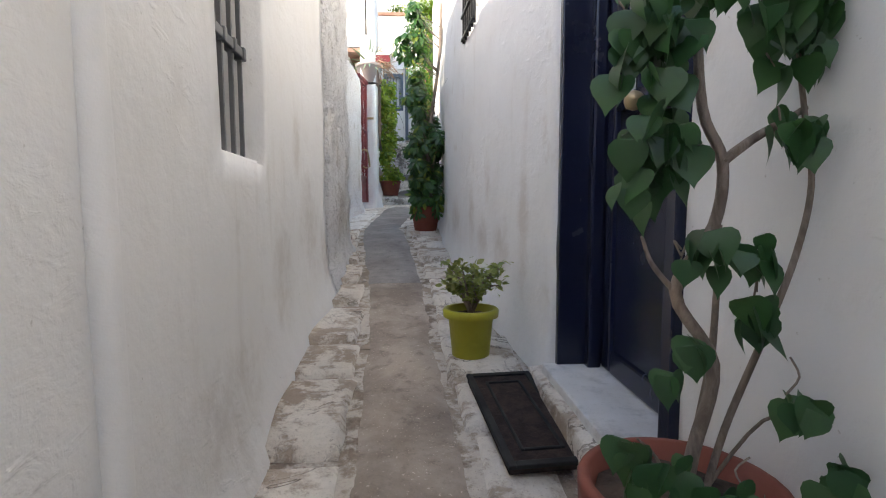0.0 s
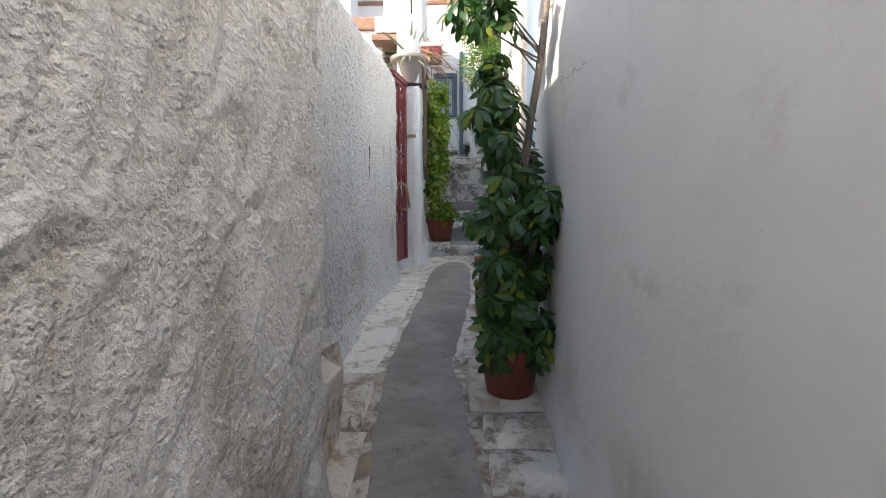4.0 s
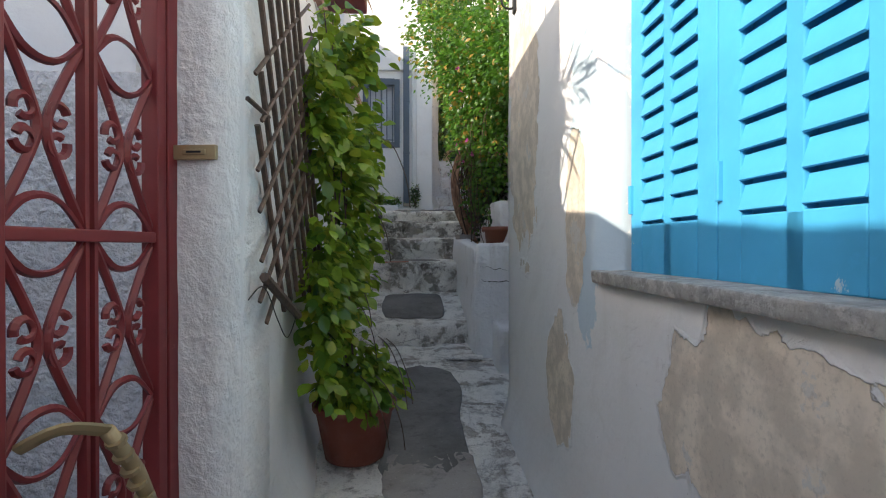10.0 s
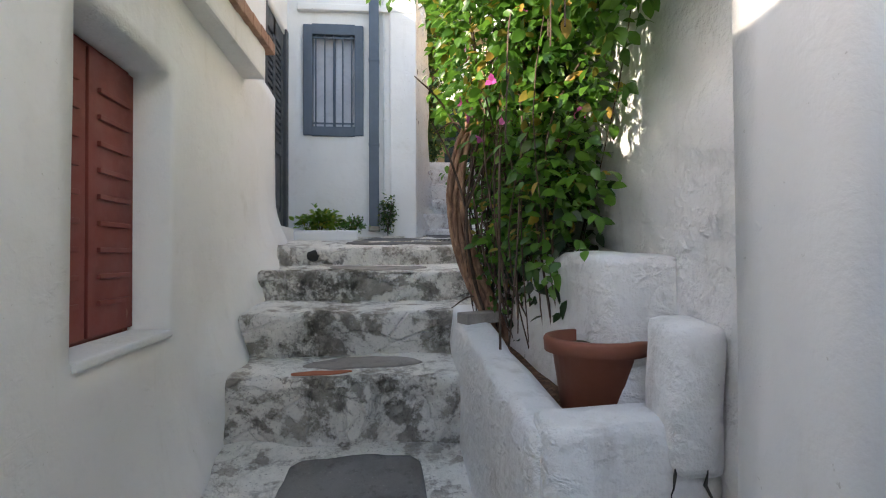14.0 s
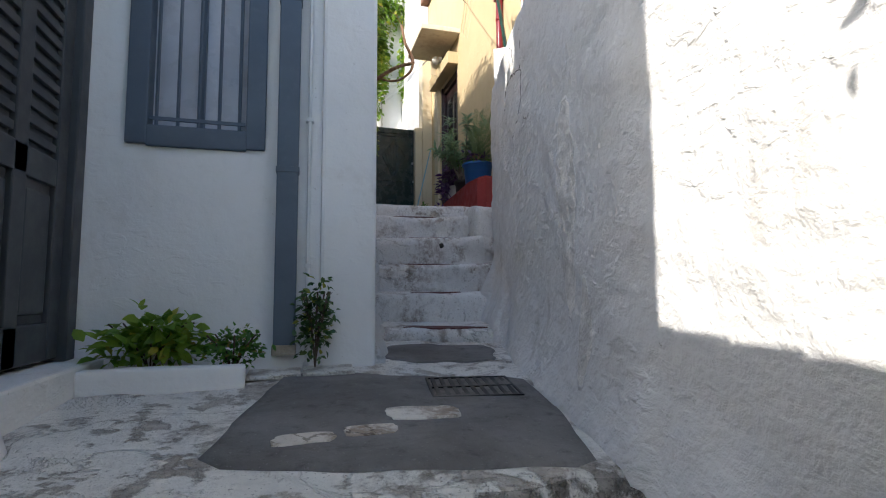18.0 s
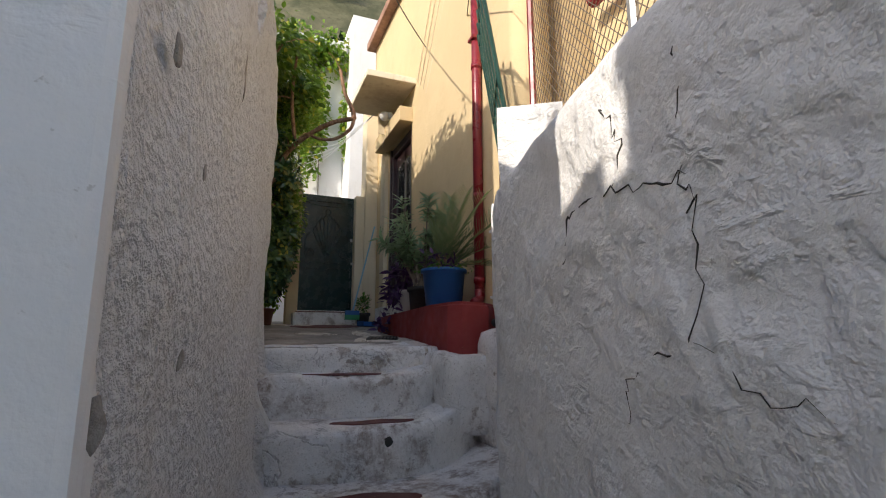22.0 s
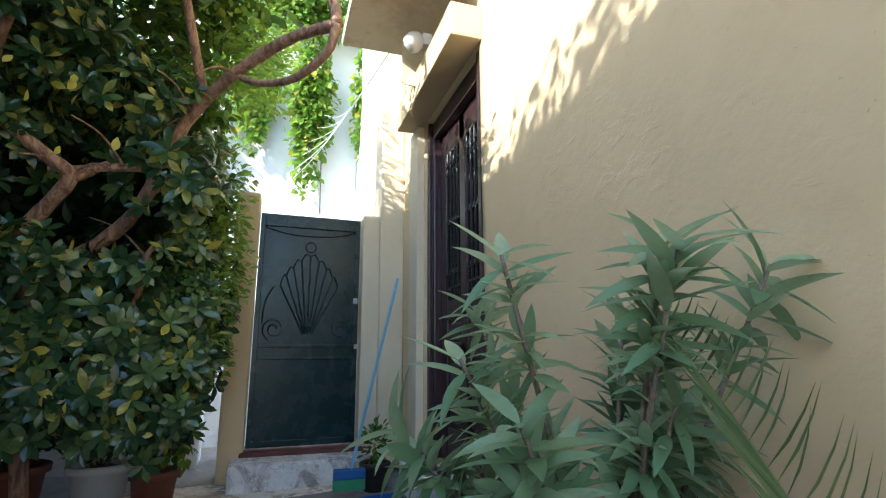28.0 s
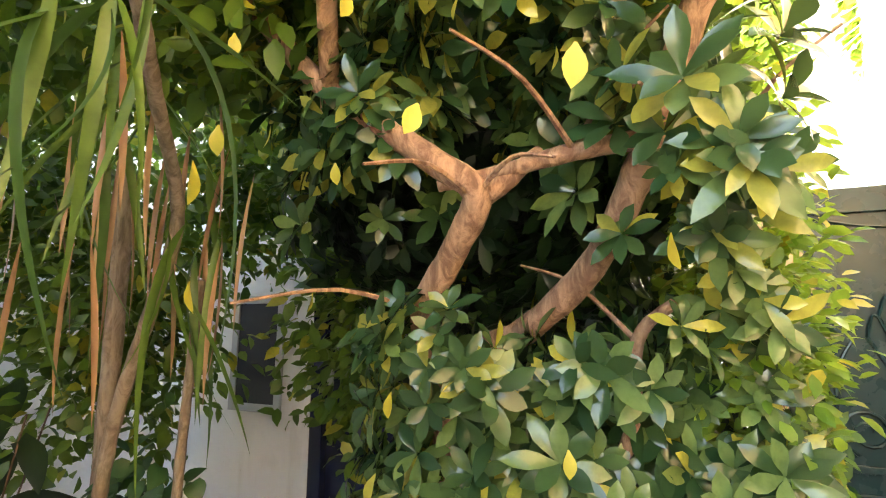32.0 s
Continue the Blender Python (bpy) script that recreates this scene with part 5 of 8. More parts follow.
for k in range(13):
    a = rng.uniform(0, 6.28)
    tip = Vector((math.cos(a) * rng.uniform(.03, .2), math.sin(a) * rng.uniform(.03, .2), rng.uniform(.4, .62)))
    line = wavy([(rng.uniform(-.04, .04), rng.uniform(-.04, .04), .29), tip * .5 + Vector((rng.uniform(-.03, .03), 0, .2)), tip], 4)
    part("twig", tubed(line, [.006 - .0005 * i for i in range(len(line))], 5), BARK_DARK, p)
part("stump", tubed([(0, .02, .29), (.08, 0, .36), (.16, -.03, .42)], [.016, .014, .012], 7), BARK, p)
mats = [Matrix.Translation((rng.gauss(0, .06), rng.gauss(0, .06), .31 + rng.random() * .05)) @ turn_to((rng.gauss(0, 1), rng.gauss(0, 1), .4)) for _ in range(60)]
part("foliage", many("foliage", leaf_shape(.03, .012, 2), mats), L_DRY, p)

# ---- blue door with tiled step ----
d = thing("door_3", "worn bright blue wooden door with a glazed scrolled grille", "door", kind="structure", at=(.66, 7.62, 1.12), turn=-90)
for sx in (-1, 1):
    part("frame_post", boxed(sx * .57 - .055, sx * .57 + .055, -.01, .12, 0, 2.45, bevel=.012), BLUE, d)
part("frame_head", boxed(-.625, .625, -.01, .12, 2.33, 2.45, bevel=.012), BLUE, d)
part("leaf", boxed(-.51, .51, .045, .09, .02, 2.33), BLUE, d)
for x0, x1, z0, z1 in ((-.51, -.40, .02, 2.33), (.40, .51, .02, 2.33), (-.05, .05, .02, 2.33), (-.4, .4, .02, .2), (-.4, .4, 1.30, 1.50), (-.4, .4, 2.2, 2.33)):
    part("rail", boxed(x0, x1, .02, .05, z0, z1, bevel=.008), BLUE, d)
for x0, x1 in ((-.4, -.05), (.05, .4)):
    part("panel", boxed(x0 + .03, x1 - .03, .03, .05, .24, 1.26, bevel=.02), BLUE, d)
    part("glass_pane", boxed(x0, x1, .042, .05, 1.5, 2.2), PANE_DARK, d)
    cx = (x0 + x1) / 2
    for k in range(4):
        part("grille_bar", tubed([(x0 + .05 + .085 * k, .015, 1.5), (x0 + .05 + .085 * k, .015, 2.2)], .006, 6), BLACK_IRON, d)
    for s in (-1, 1):
        part("grille_scroll", tubed(spiral((cx + s * .075, .01, 1.62), .075, .015, 1.6 * s, (1, 0, 0), (0, 0, 1), 1.57), .007, 6), BLACK_IRON, d)
        part("grille_scroll", tubed(spiral((cx + s * .06, .01, 1.95), .055, .012, -1.5 * s, (1, 0, 0), (0, 0, 1), 1.57), .007, 6), BLACK_IRON, d)
part("door_pull", tubed(wavy([(.22, -.02, 1.37), (.14, -.05, 1.40), (-.02, -.055, 1.41), (-.14, -.02, 1.38)], 5), [.014 + .004 * math.sin(k) for k in range(16)], 8), BRASS, d, "carved brass pull handle", smooth=True)
ring = part("keyhole_ring", lathe([(0, 0), (.022, 0), (.022, .012), (.012, .02), (.008, .012), (0, .012)], 14), BLACK_IRON, d)
ring.matrix_basis = pose(.45, .02, 1.24, 90, 0, 0)
st = thing("tiled_step", "brown terracotta tiled doorstep below the blue door", "step", kind="structure")
part("body", boxed(.40, .80, 6.98, 8.34, .6, 1.085), TERRA_TILE, st)
for i in range(2):
    for j in range(5):
        part("tile", boxed(.388 + i * .205, .388 + i * .205 + .2, 6.98 + j * .272, 6.98 + j * .272 + .267, 1.07, 1.1, bevel=.004), TERRA_TILE, st)
for j in range(5):
    part("tile", boxed(.384, .402, 6.98 + j * .272, 6.98 + j * .272 + .267, .88, 1.066, bevel=.003), TERRA_TILE, st)
part("skirting", boxed(.49, .68, 8.228, 8.244, 1.1, 1.2), TERRA_TILE, st)
# the gap between two houses, and a rain spout
tagged(part("wall_gap", boxed(.466, .50, 8.861, 8.871, 1.35, 2.62), CRACK), "dark upright gap between two house walls", "gap", kind="structure")
g = thing("rain_spout", "broken white plaster rain spout low on the wall", "spout", at=(.43, 9.05, 1.5), turn=-90)
part("lip", boxed(-.05, .05, -.10, .02, -.06, -.04, bevel=.005, m=Matrix.Rotation(.5, 4, "X")), WHITE_A, g)
part("cheek", boxed(.04, .055, -.08, .02, -.07, .06, bevel=.004), WHITE_A, g)
part("hole", boxed(-.03, .035, -.012, .02, -.06, .03), CRACK, g)

# ---- sky-blue shutters with a stone sill ----
SHX = .615
w = thing("window_3", "sky-blue louvred wooden shutters above a stone sill", "window", kind="structure", at=(SHX, 10.02, 2.42), turn=-91.5)
slat = boxed(-.075, .075, -.004, .004, -.031, .031, bevel=.0015)
slat_me = bpy.data.meshes.new("slat")
bmesh.ops.rotate(slat, verts=slat.verts, cent=(0, 0, 0), matrix=Matrix.Rotation(-.30, 3, "X"))
slat.to_mesh(slat_me)
slat.free()
slat_me.materials.append(SHUTTER_BLUE)
for x0 in (-.565, -.045):
    lf = part("shutter", boxed(x0, x0 + .515, .03, .04, 0, 1.48), SHUTTER_BLUE, w)
    for a, b, z0, z1 in ((0, .09, 0, 1.48), (.425, .515, 0, 1.48), (.235, .285, 0, 1.48), (.09, .425, 0, .16), (.09, .425, 1.36, 1.48)):
        part("stile", boxed(x0 + a, x0 + b, .0, .032, z0, z1, bevel=.004), SHUTTER_BLUE, lf)
    for cx in (x0 + .1625, x0 + .355):
        for k in range(17):
            sl = part("slat", slat_me, None, lf)
            sl.matrix_basis = Matrix.Translation((cx, .006, .2 + k * .07)) @ Matrix.Diagonal((.98 if cx < x0 + .2 else .94, 1, 1, 1))
    part("hinge", boxed(x0 + .002, x0 + .02, -.012, .004, .2, .3, bevel=.003), SHUTTER_BLUE, lf)
bm = boxed(-.66, .76, -.115, .05, -.045, 0.0, bevel=.008)
bmesh.ops.subdivide_edges(bm, edges=bm.edges, cuts=3, use_grid_fill=True)
for v in bm.verts:
    v.co += Vector((noise.noise(v.co * 9), noise.noise(v.co * 9 + Vector((4, 0, 0))), .4 * noise.noise(v.co * 12))) * .012
part("window_sill", bm, SILL_STONE, w, "rough grey stone sill", smooth=True)

# ---- lantern on a bracket ----
g = thing("street_lantern", "black iron street lantern on a scrolled wall bracket", "lantern", at=(.54, 12.05, 4.75))
part("bracket", tubed(wavy([(0, 0, -.02), (-.12, 0, .02), (-.30, 0, .02)], 5), .012, 6), BLACK_IRON, g)
part("bracket_scroll", tubed(wavy([(0, 0, -.62), (-.04, 0, -.45), (-.10, 0, -.3), (-.04, 0, -.14), (-.18, 0, .0)], 6), .009, 6), BLACK_IRON, g)
part("bracket_scroll", tubed(spiral((-.03, 0, -.68), .07, .015, 1.3, (1, 0, 0), (0, 0, 1), 1.2), .008, 6), BLACK_IRON, g)
part("wall_plate", boxed(-.012, .012, -.03, .03, -.75, .08, bevel=.004), BLACK_IRON, g)
lamp = part("lantern_foot", lathe([(0, 0), (.06, 0), (.075, .02), (.03, .04), (0, .04)], 6), BLACK_IRON, g)
lamp.matrix_basis = pose(-.30, 0, .03)
for k in range(4):
    a = k * math.pi / 2 + math.pi / 4
    part("lantern_post", tubed([(-.30 + .06 * math.cos(a), .06 * math.sin(a), .06), (-.30 + .12 * math.cos(a), .12 * math.sin(a), .38)], .008, 5), BLACK_IRON, g)
    b = a + math.pi / 4
    bm = bmesh.new()
    bm.faces.new([bm.verts.new((-.30 + r * math.cos(q), r * math.sin(q), z)) for r, q, z in ((.058, a, .065), (.058, a + math.pi / 2, .065), (.117, a + math.pi / 2, .375), (.117, a, .375))])
    bmesh.ops.solidify(bm, geom=bm.faces[:], thickness=.003)
    part("lantern_pane", bm, FROSTED, g, "milky glass pane")
cap = part("lantern_cap", lathe([(.0, .0), (.14, 0), (.15, .012), (.07, .10), (.045, .12), (.05, .15), (.0, .19)], 12), GREEN_IRON, g)
cap.matrix_basis = pose(-.30, 0, .385)

# ---- red iron gate ----
d = thing("iron_gate", "ornate oxide-red wrought iron gate, half sheeted, in the garden wall", "gate", at=(-.915, 10.14, 1.12), turn=82)
W = .31
for x0, x1 in ((-W, -W + .05), (W - .10, W - .06), (W - .05, W)):
    part("frame_post", boxed(x0, x1, -.02, .03, 0, 2.33, bevel=.004), RED_IRON, d)
for z0, z1 in ((.0, .05), (.48, .52), (1.40, 1.43), (2.28, 2.33)):
    part("frame_rail", boxed(-W + .05, W - .10, -.015, .025, z0, z1, bevel=.004), RED_IRON, d)
part("lower_sheet", boxed(-W + .05, W - .10, .0, .008, .05, .48), RED_IRON, d, "plain red metal sheet")
part("frame_head", boxed(-W - .02, W + .02, -.035, .05, 2.33, 2.40, bevel=.006), RED_IRON, d)
xs = [-W + .05, -.025, W - .10]
for k in (1,):
    part("upright", boxed(xs[k] - .02, xs[k] - .008, -.008, .016, .5, 2.3), RED_IRON, d)
    part("upright", boxed(xs[k] + .008, xs[k] + .02, -.008, .016, .5, 2.3), RED_IRON, d)
for k in range(2):
    x0, x1 = xs[k] + (.02 if k else .0), xs[k + 1] - (.02 if k < 1 else 0)
    c, hw = (x0 + x1) / 2, (x1 - x0) / 2
    for z0, z1 in ((.52, .97), (.97, 1.40), (1.43, 1.86), (1.86, 2.28)):
        zm, hz = (z0 + z1) / 2, (z1 - z0) / 2
        for s in (-1, 1):
            part("bow", tubed(wavy([(c + s * hw, .004, z0 + .01), (c + s * hw * .35, .004, zm - hz * .35), (c + s * .012, .004, zm), (c + s * hw * .35, .004, zm + hz * .35), (c + s * hw, .004, z1 - .01)], 4), .007, 5, flat=(1, 1.6)), RED_IRON, d)
            part("bow", tubed(wavy([(c - hw, .004, zm + s * hz), (c - hw * .5, .004, zm + s * (hz - .055)), (c, .004, zm + s * (hz - .07)), (c + hw * .5, .004, zm + s * (hz - .055)), (c + hw, .004, zm + s * hz)], 3), .007, 5, flat=(1, 1.6)), RED_IRON, d)
            for q in (-1, 1):
                part("curl", tubed(spiral((c + s * .042, .004, zm + q * .032), .028, .020, .9 * s * q, (1, 0, 0), (0, 0, 1), math.pi / 2 * (1 - s) + .3, 12), .006, 5, flat=(1, 1.7)), RED_IRON, d)
part("pull_handle", tubed([(-.10, -.10, .98), (-.02, -.11, .86), (.06, -.11, .70)], [.017, .019, .017], 8), BRASS, d, "turned brass pull handle", smooth=True)
for q, z in ((-.10, .98), (.06, .70)):
    part("handle_plate", tubed(wavy([(q, -.10, z), (q - .08, -.06, z + (.03 if z > .8 else -.03)), (q - .12, .0, z)], 4), .012, 7, flat=(.5, 1.6)), BRASS, d)
for k in range(6):
    part("handle_ring", tubed([(-.085 + .024 * k, -.108, .955 - .042 * k), (-.08 + .024 * k, -.108, .945 - .042 * k)], .023, 8), BRASS, d)
# doorbell plate on the pillar
g = thing("bell_plate", "small brass doorbell plate on the gate pillar", "doorbell", at=(-.79, 10.415, 2.79), turn=-8)
part("plate", boxed(-.065, .065, -.008, .008, -.022, .022, bevel=.003), BRASS, g)
part("button", boxed(-.035, .035, -.012, -.006, -.009, .009, bevel=.003), BRASS, g)
part("slot", boxed(-.022, .022, -.0135, -.011, -.003, .003), BLACK_IRON, g)

# ---- agave pot on the pillar ----
p = potted("agave_pot", "spiky agave with dry roots in a taupe pot on a pillar", "potted plant", (-.82, 10.66, 3.49), .40, .18, .265, GREY_POT, rim=.03, rim_h=.06)
bm = lathe([(0, 0), (.19, 0), (.23, .015), (.235, .035), (.21, .03), (0, .03)], 24)
sau = part("saucer", bm, DARK_POT, p)
sau.matrix_basis = pose(0, 0, -.02)
rng = random.Random(8)
blades = [many("blade", leaf_shape(1.0, .085, 8, .55, dr, .55), [Matrix.Identity(4)]) for dr in (.05, .25, .5)]
for b in blades:
    b.materials.append(L_AGAVE)
for k in range(34):
    a, el = k * 2.399, rng.uniform(-.25, 1.25)
    ob = part("blade", blades[0 if el > .8 else rng.choice((0, 1, 2))], None, p)
    ob.matrix_basis = Matrix.Translation((.03 * math.cos(a), .03 * math.sin(a), .38)) @ turn_to((math.cos(a) * math.cos(el), math.sin(a) * math.cos(el), math.sin(el))) @ Matrix.Scale(rng.uniform(.38, .72), 4)
mats = []
for _ in range(220):
    a = rng.uniform(-1.2, 2.4)
    r = rng.uniform(.12, .52)
    mats.append(Matrix.Translation((r * math.cos(a), r * math.sin(a), .44 - .35 * max(0, r - .25) + rng.uniform(-.06, .05))) @ turn_to((math.cos(a) + rng.gauss(0, .5), math.sin(a) + rng.gauss(0, .5), rng.uniform(-.8, .3)), rng.uniform(-1, 1)) @ Matrix.Scale(rng.uniform(.6, 1.8), 4))
part("root_tangle", many("root_tangle", leaf_shape(.14, .012, 3, .3, .3), mats), L_DRY, p, "tangle of dry brown roots and blades")
# red trough beyond
p = thing("flower_trough", "red flower trough with a white rim on the wall", "planter", at=(-.72, 12.9, 4.45))
part("trough", boxed(-.12, .25, -.25, .25, 0, .2, bevel=.02), RED_IRON, p)
part("rim", boxed(-.13, .26, -.26, .26, .2, .27, bevel=.015), WHITE_POT, p)
part("root_tangle", many("root_tangle", leaf_shape(.3, .02, 3, .3, .5), [Matrix.Translation((rng.uniform(-.1, .2), rng.uniform(-.2, .2), .26)) @ turn_to((rng.gauss(.3, 1), rng.gauss(-.5, 1), rng.uniform(-.3, 1))) for _ in range(70)]), L_DRY, p)

# ---- trellis and climbing vine ----
t = thing("trellis", "leaning brown cane trellis against the white wall", "trellis", at=(-.664, 10.62, 1.95), turn=90)
for k in range(8):
    y0, top, low = -.10 + .14 * k, (.95, 1.13, 1.42)[min(k, 2)] + .05 * noise.noise((k, 4, 1)), .30 + .03 * (k % 3)
    part("cane", tubed([(y0 + (.95 - z) * .64, -.012 - .02 * (z - low), z) for z in (low, (low + top) / 2, top)] if k < 2 else [(y0 + (.95 - z) * .64, -.012 - .02 * (z - low), z) for z in (low, 1.0, top, 1.75)], .010, 6), TWIG, t)
for y0, z0, n in ((-.14, 1.10, 1.1), (-.07, .97, 1.1), (-.12, .80, 1.15), (-.10, .67, 1.15), (-.08, .51, 1.15), (-.10, .38, 1.1), (-.02, .30, 1.0)):
    part("lath", tubed([(y0, -.030, z0), (y0 + .42 * n, -.036, z0 + .31 * n), (y0 + .83 * n, -.034, z0 + .59 * n)], .0085, 5, flat=(1, .6)), TWIG, t)
part("lath", tubed([(-.22, -.03, 1.0), (.02, -.03, 1.005)], .008, 5), TWIG, t)
part("stake", tubed([(-.08, -.04, .46), (.40, -.05, .27)], .017, 7), TWIG, t, "thick dark end of a stake")
part("tie_wire", tubed(wavy([(-.22, -.03, .40), (-.12, -.05, .43), (.02, -.06, .30), (.16, -.06, .22), (.36, -.05, .27)], 6), .0022, 5), BLACK_IRON, t, "loose black wire")
p = potted("climbing_vine", "leafy climbing vine in a round terracotta pot", "potted plant", (-.46, 11.86, ground(-.46, 11.86)), .33, .17, .235, TERRA_DARK, rim=.02, rim_h=.04)
rng = random.Random(17)
for k in range(7):
    st = [(rng.uniform(-.08, .08), rng.uniform(-.08, .08), .28), (-.1 + rng.uniform(-.08, .1), rng.uniform(-.3, .1), .9), (-.13 + rng.uniform(-.08, .12), rng.uniform(-.4, .1), 1.6), (-.15 + rng.uniform(-.06, .1), rng.uniform(-.5, .1), 2.4)]
    line = wavy(st, 6)
    part("stem", tubed(line, [.007 - .0002 * i for i in range(len(line))], 5), BARK_DARK, p)
mats = []
for n, c, r in ((420, (.0, -.02, .50), (.27, .25, .26)), (520, (-.06, -.04, 1.05), (.20, .38, .5)), (620, (-.06, -.02, 1.75), (.22, .46, .55)), (420, (-.04, -.02, 2.35), (.24, .46, .32)), (260, (.02, .32, 1.3), (.16, .18, .75)), (140, (.06, .38, 1.9), (.12, .14, .4)), (420, (-.10, -.45, .95), (.14, .28, .55)), (300, (.05, -.08, .42), (.32, .30, .16)), (300, (-.1, -.5, 1.9), (.12, .25, .5))):
    for q, dd in ball_points(rng, n, c, r, .3):
        if q.x < -.26:
            q.x = -.26 + .05 * rng.random()
        mats.append(Matrix.Translation(q) @ turn_to((dd.x + rng.gauss(.5, .6), dd.y + rng.gauss(-.2, .7), rng.gauss(-.5, .5)), rng.uniform(-.9, .9)) @ Matrix.Scale(rng.uniform(.65, 1.25), 4))
vl = many("leaf", leaf_shape(.085, .056, 5, .2, .25, 1.1), [Matrix.Identity(4)])
vl.materials.append(L_VINE)
rng.shuffle(mats)
for m in mats[:260]:
    part("leaf", vl, None, p).matrix_basis = m
part("foliage", many("foliage", leaf_shape(.080, .050, 4, .2, .25, 1.0), mats[260:]), L_VINE, p, "glossy yellow-green leaves")
for k in range(8):
    q = Vector((rng.uniform(-.05, .2), rng.uniform(-.6, 0), rng.uniform(.6, 2.3)))
    part("tendril", tubed(wavy([q, q + Vector((.06, -.06, -.05)), q + Vector((.12, -.08, -.2)), q + Vector((.14, -.05, -.34))], 4), .0025, 4), BARK_DARK, p)

# ---- red shuttered window, eave ----
w = thing("window_4", "deep window recess with closed dull red louvred shutters", "window", kind="structure", at=(-1.04, 14.44, 2.64), turn=92)
part("window_frame", boxed(-.40, .40, .0, .05, 0, 1.18), RED_WOOD, w)
for x0 in (-.37, .01):
    sh = part("shutter", boxed(x0, x0 + .36, -.02, .0, .02, 1.14, bevel=.004), RED_WOOD, w)
    for k in range(9):
        part("slat", boxed(x0 + .06, x0 + .30, -.034, -.018, .14 + .105 * k, .16 + .105 * k, bevel=.003, m=Matrix.Rotation(0, 4, "X")), RED_WOOD, sh)
part("window_sill", boxed(-.37, .37, -.19, .0, -.03, .006, bevel=.01), WHITE_C, w)
e = thing("eave", "projecting plastered eave with a broken tiled edge", "eave", kind="structure")
bm = bmesh.new()
for k in range(30):
    y = 10.6 + k * .187
    box(bm, -1.35, -.74 + .03 * noise.noise((k, 1, 1)), y, y + .182, 4.12 + .011 * k + .01 * noise.noise((k, 5, 1)), 4.20 + .011 * k, bevel=.008)
part("tile_edge", bm, OLD_TILE, e)
part("soffit", boxed(-1.3, -.78, 10.6, 16.1, 4.22, 4.44, bevel=.02), WHITE_C, e)

# ---- blue metal gate ----
d = thing("blue_gate", "blue painted iron gate with scrolls over a solid lower sheet", "gate", at=(.985, 12.72, 1.42), turn=-90)
part("back_sheet", boxed(-.40, .40, .03, .045, 0, 2.1), GATE_BLUE, d)
for x0, x1 in ((-.40, -.35), (.35, .40)):
    part("frame_post", boxed(x0, x1, -.02, .03, 0, 2.5, bevel=.005), GATE_BLUE, d)
for z0, z1 in ((0, .06), (1.04, 1.08), (1.30, 1.34), (2.44, 2.5)):
    part("frame_rail", boxed(-.35, .35, -.015, .03, z0, z1, bevel=.005), GATE_BLUE, d)
for k in range(5):
    part("bar", tubed([(-.28 + .14 * k, .0, 1.08), (-.28 + .14 * k, .0, 2.45)], .008, 6), GATE_BLUE, d)
for k in range(4):
    c = -.21 + .14 * k
    for s in (-1, 1):
        part("scroll", tubed(spiral((c + s * .033, -.012, 1.15), .032, .010, 1.2 * s, (1, 0, 0), (0, 0, 1), 1.57), .008, 6), GATE_BLUE, d)
        part("scroll", tubed(spiral((c + s * .033, -.012, 1.42), .034, .010, -1.2 * s, (1, 0, 0), (0, 0, 1), 1.57), .008, 6), GATE_BLUE, d)
        part("spear", tubed([(c + s * .008, -.012, 1.78), (c + s * .07, -.012, 1.44)], .007, 6), GATE_BLUE, d)
        part("scroll", tubed(spiral((c + s * .035, -.012, 1.80), .034, .010, 1.2 * s, (1, 0, 0), (0, 0, 1), -1.57), .008, 6), GATE_BLUE, d)

# ---- planter and bougainvillea ----
def lumpy(name, x0, x1, y0, y1, z0, z1, material, label, cuts=6, amp=.03, bevel=.04, category="planter", kind="structure", top=None):
    bm = boxed(x0, x1, y0, y1, z0, z1, bevel=bevel)
    bmesh.ops.subdivide_edges(bm, edges=[e for e in bm.edges if e.calc_length() > .15], cuts=cuts, use_grid_fill=True)
    for v in bm.verts:
        if top:
            v.co.z = z0 + (v.co.z - z0) * (top(v.co.x, v.co.y) - z0) / (z1 - z0)
        v.co += Vector((noise.noise(v.co * 3.5), noise.noise(v.co * 3.5 + Vector((5, 0, 0))), .6 * noise.noise(v.co * 4))) * amp
    return tagged(part(name, bm, material, smooth=True), label, category, kind=kind)


lumpy("planter_wall_side", .50, .66, 13.72, 15.75, 1.3, 2.58, WHITE_D, "thick whitewashed planter wall beside the steps", top=lambda x, y: 2.50 + .07 * (y - 13.7))
lumpy("planter_wall_front", .52, 1.02, 13.66, 13.86, 1.2, 2.54, WHITE_D, "lumpy whitewashed front of a masonry planter")
lumpy("planter_post", .84, 1.0, 13.62, 13.82, 2.4, 2.80, WHITE_D, "short whitewashed stub on the planter")
lumpy("planter_ledge", .78, 1.05, 13.9, 15.8, 2.4, 2.98, WHITE_D, "whitewashed ledge behind the planter bed")
lumpy("corner_block", .66, .99, 13.2, 13.66, 1.2, 1.80, WHITE_D, "low whitewashed masonry block", amp=.025)
lumpy("wall_foot_left", -1.0, -.80, 11.2, 13.2, 1.0, 1.55, WHITE_C, "whitewashed foot of the wall")
tagged(part("bare_stone", lathe([(0, 0), (.20, .0), (.24, .2), (.20, .46), (.12, .60), (.04, .66), (0, .66)], 14, .4), STONE, smooth=True), "bare tan stone showing at the wall foot", "stone").matrix_basis = pose(-.90, 13.12, 1.42)
bm = bmesh.new()
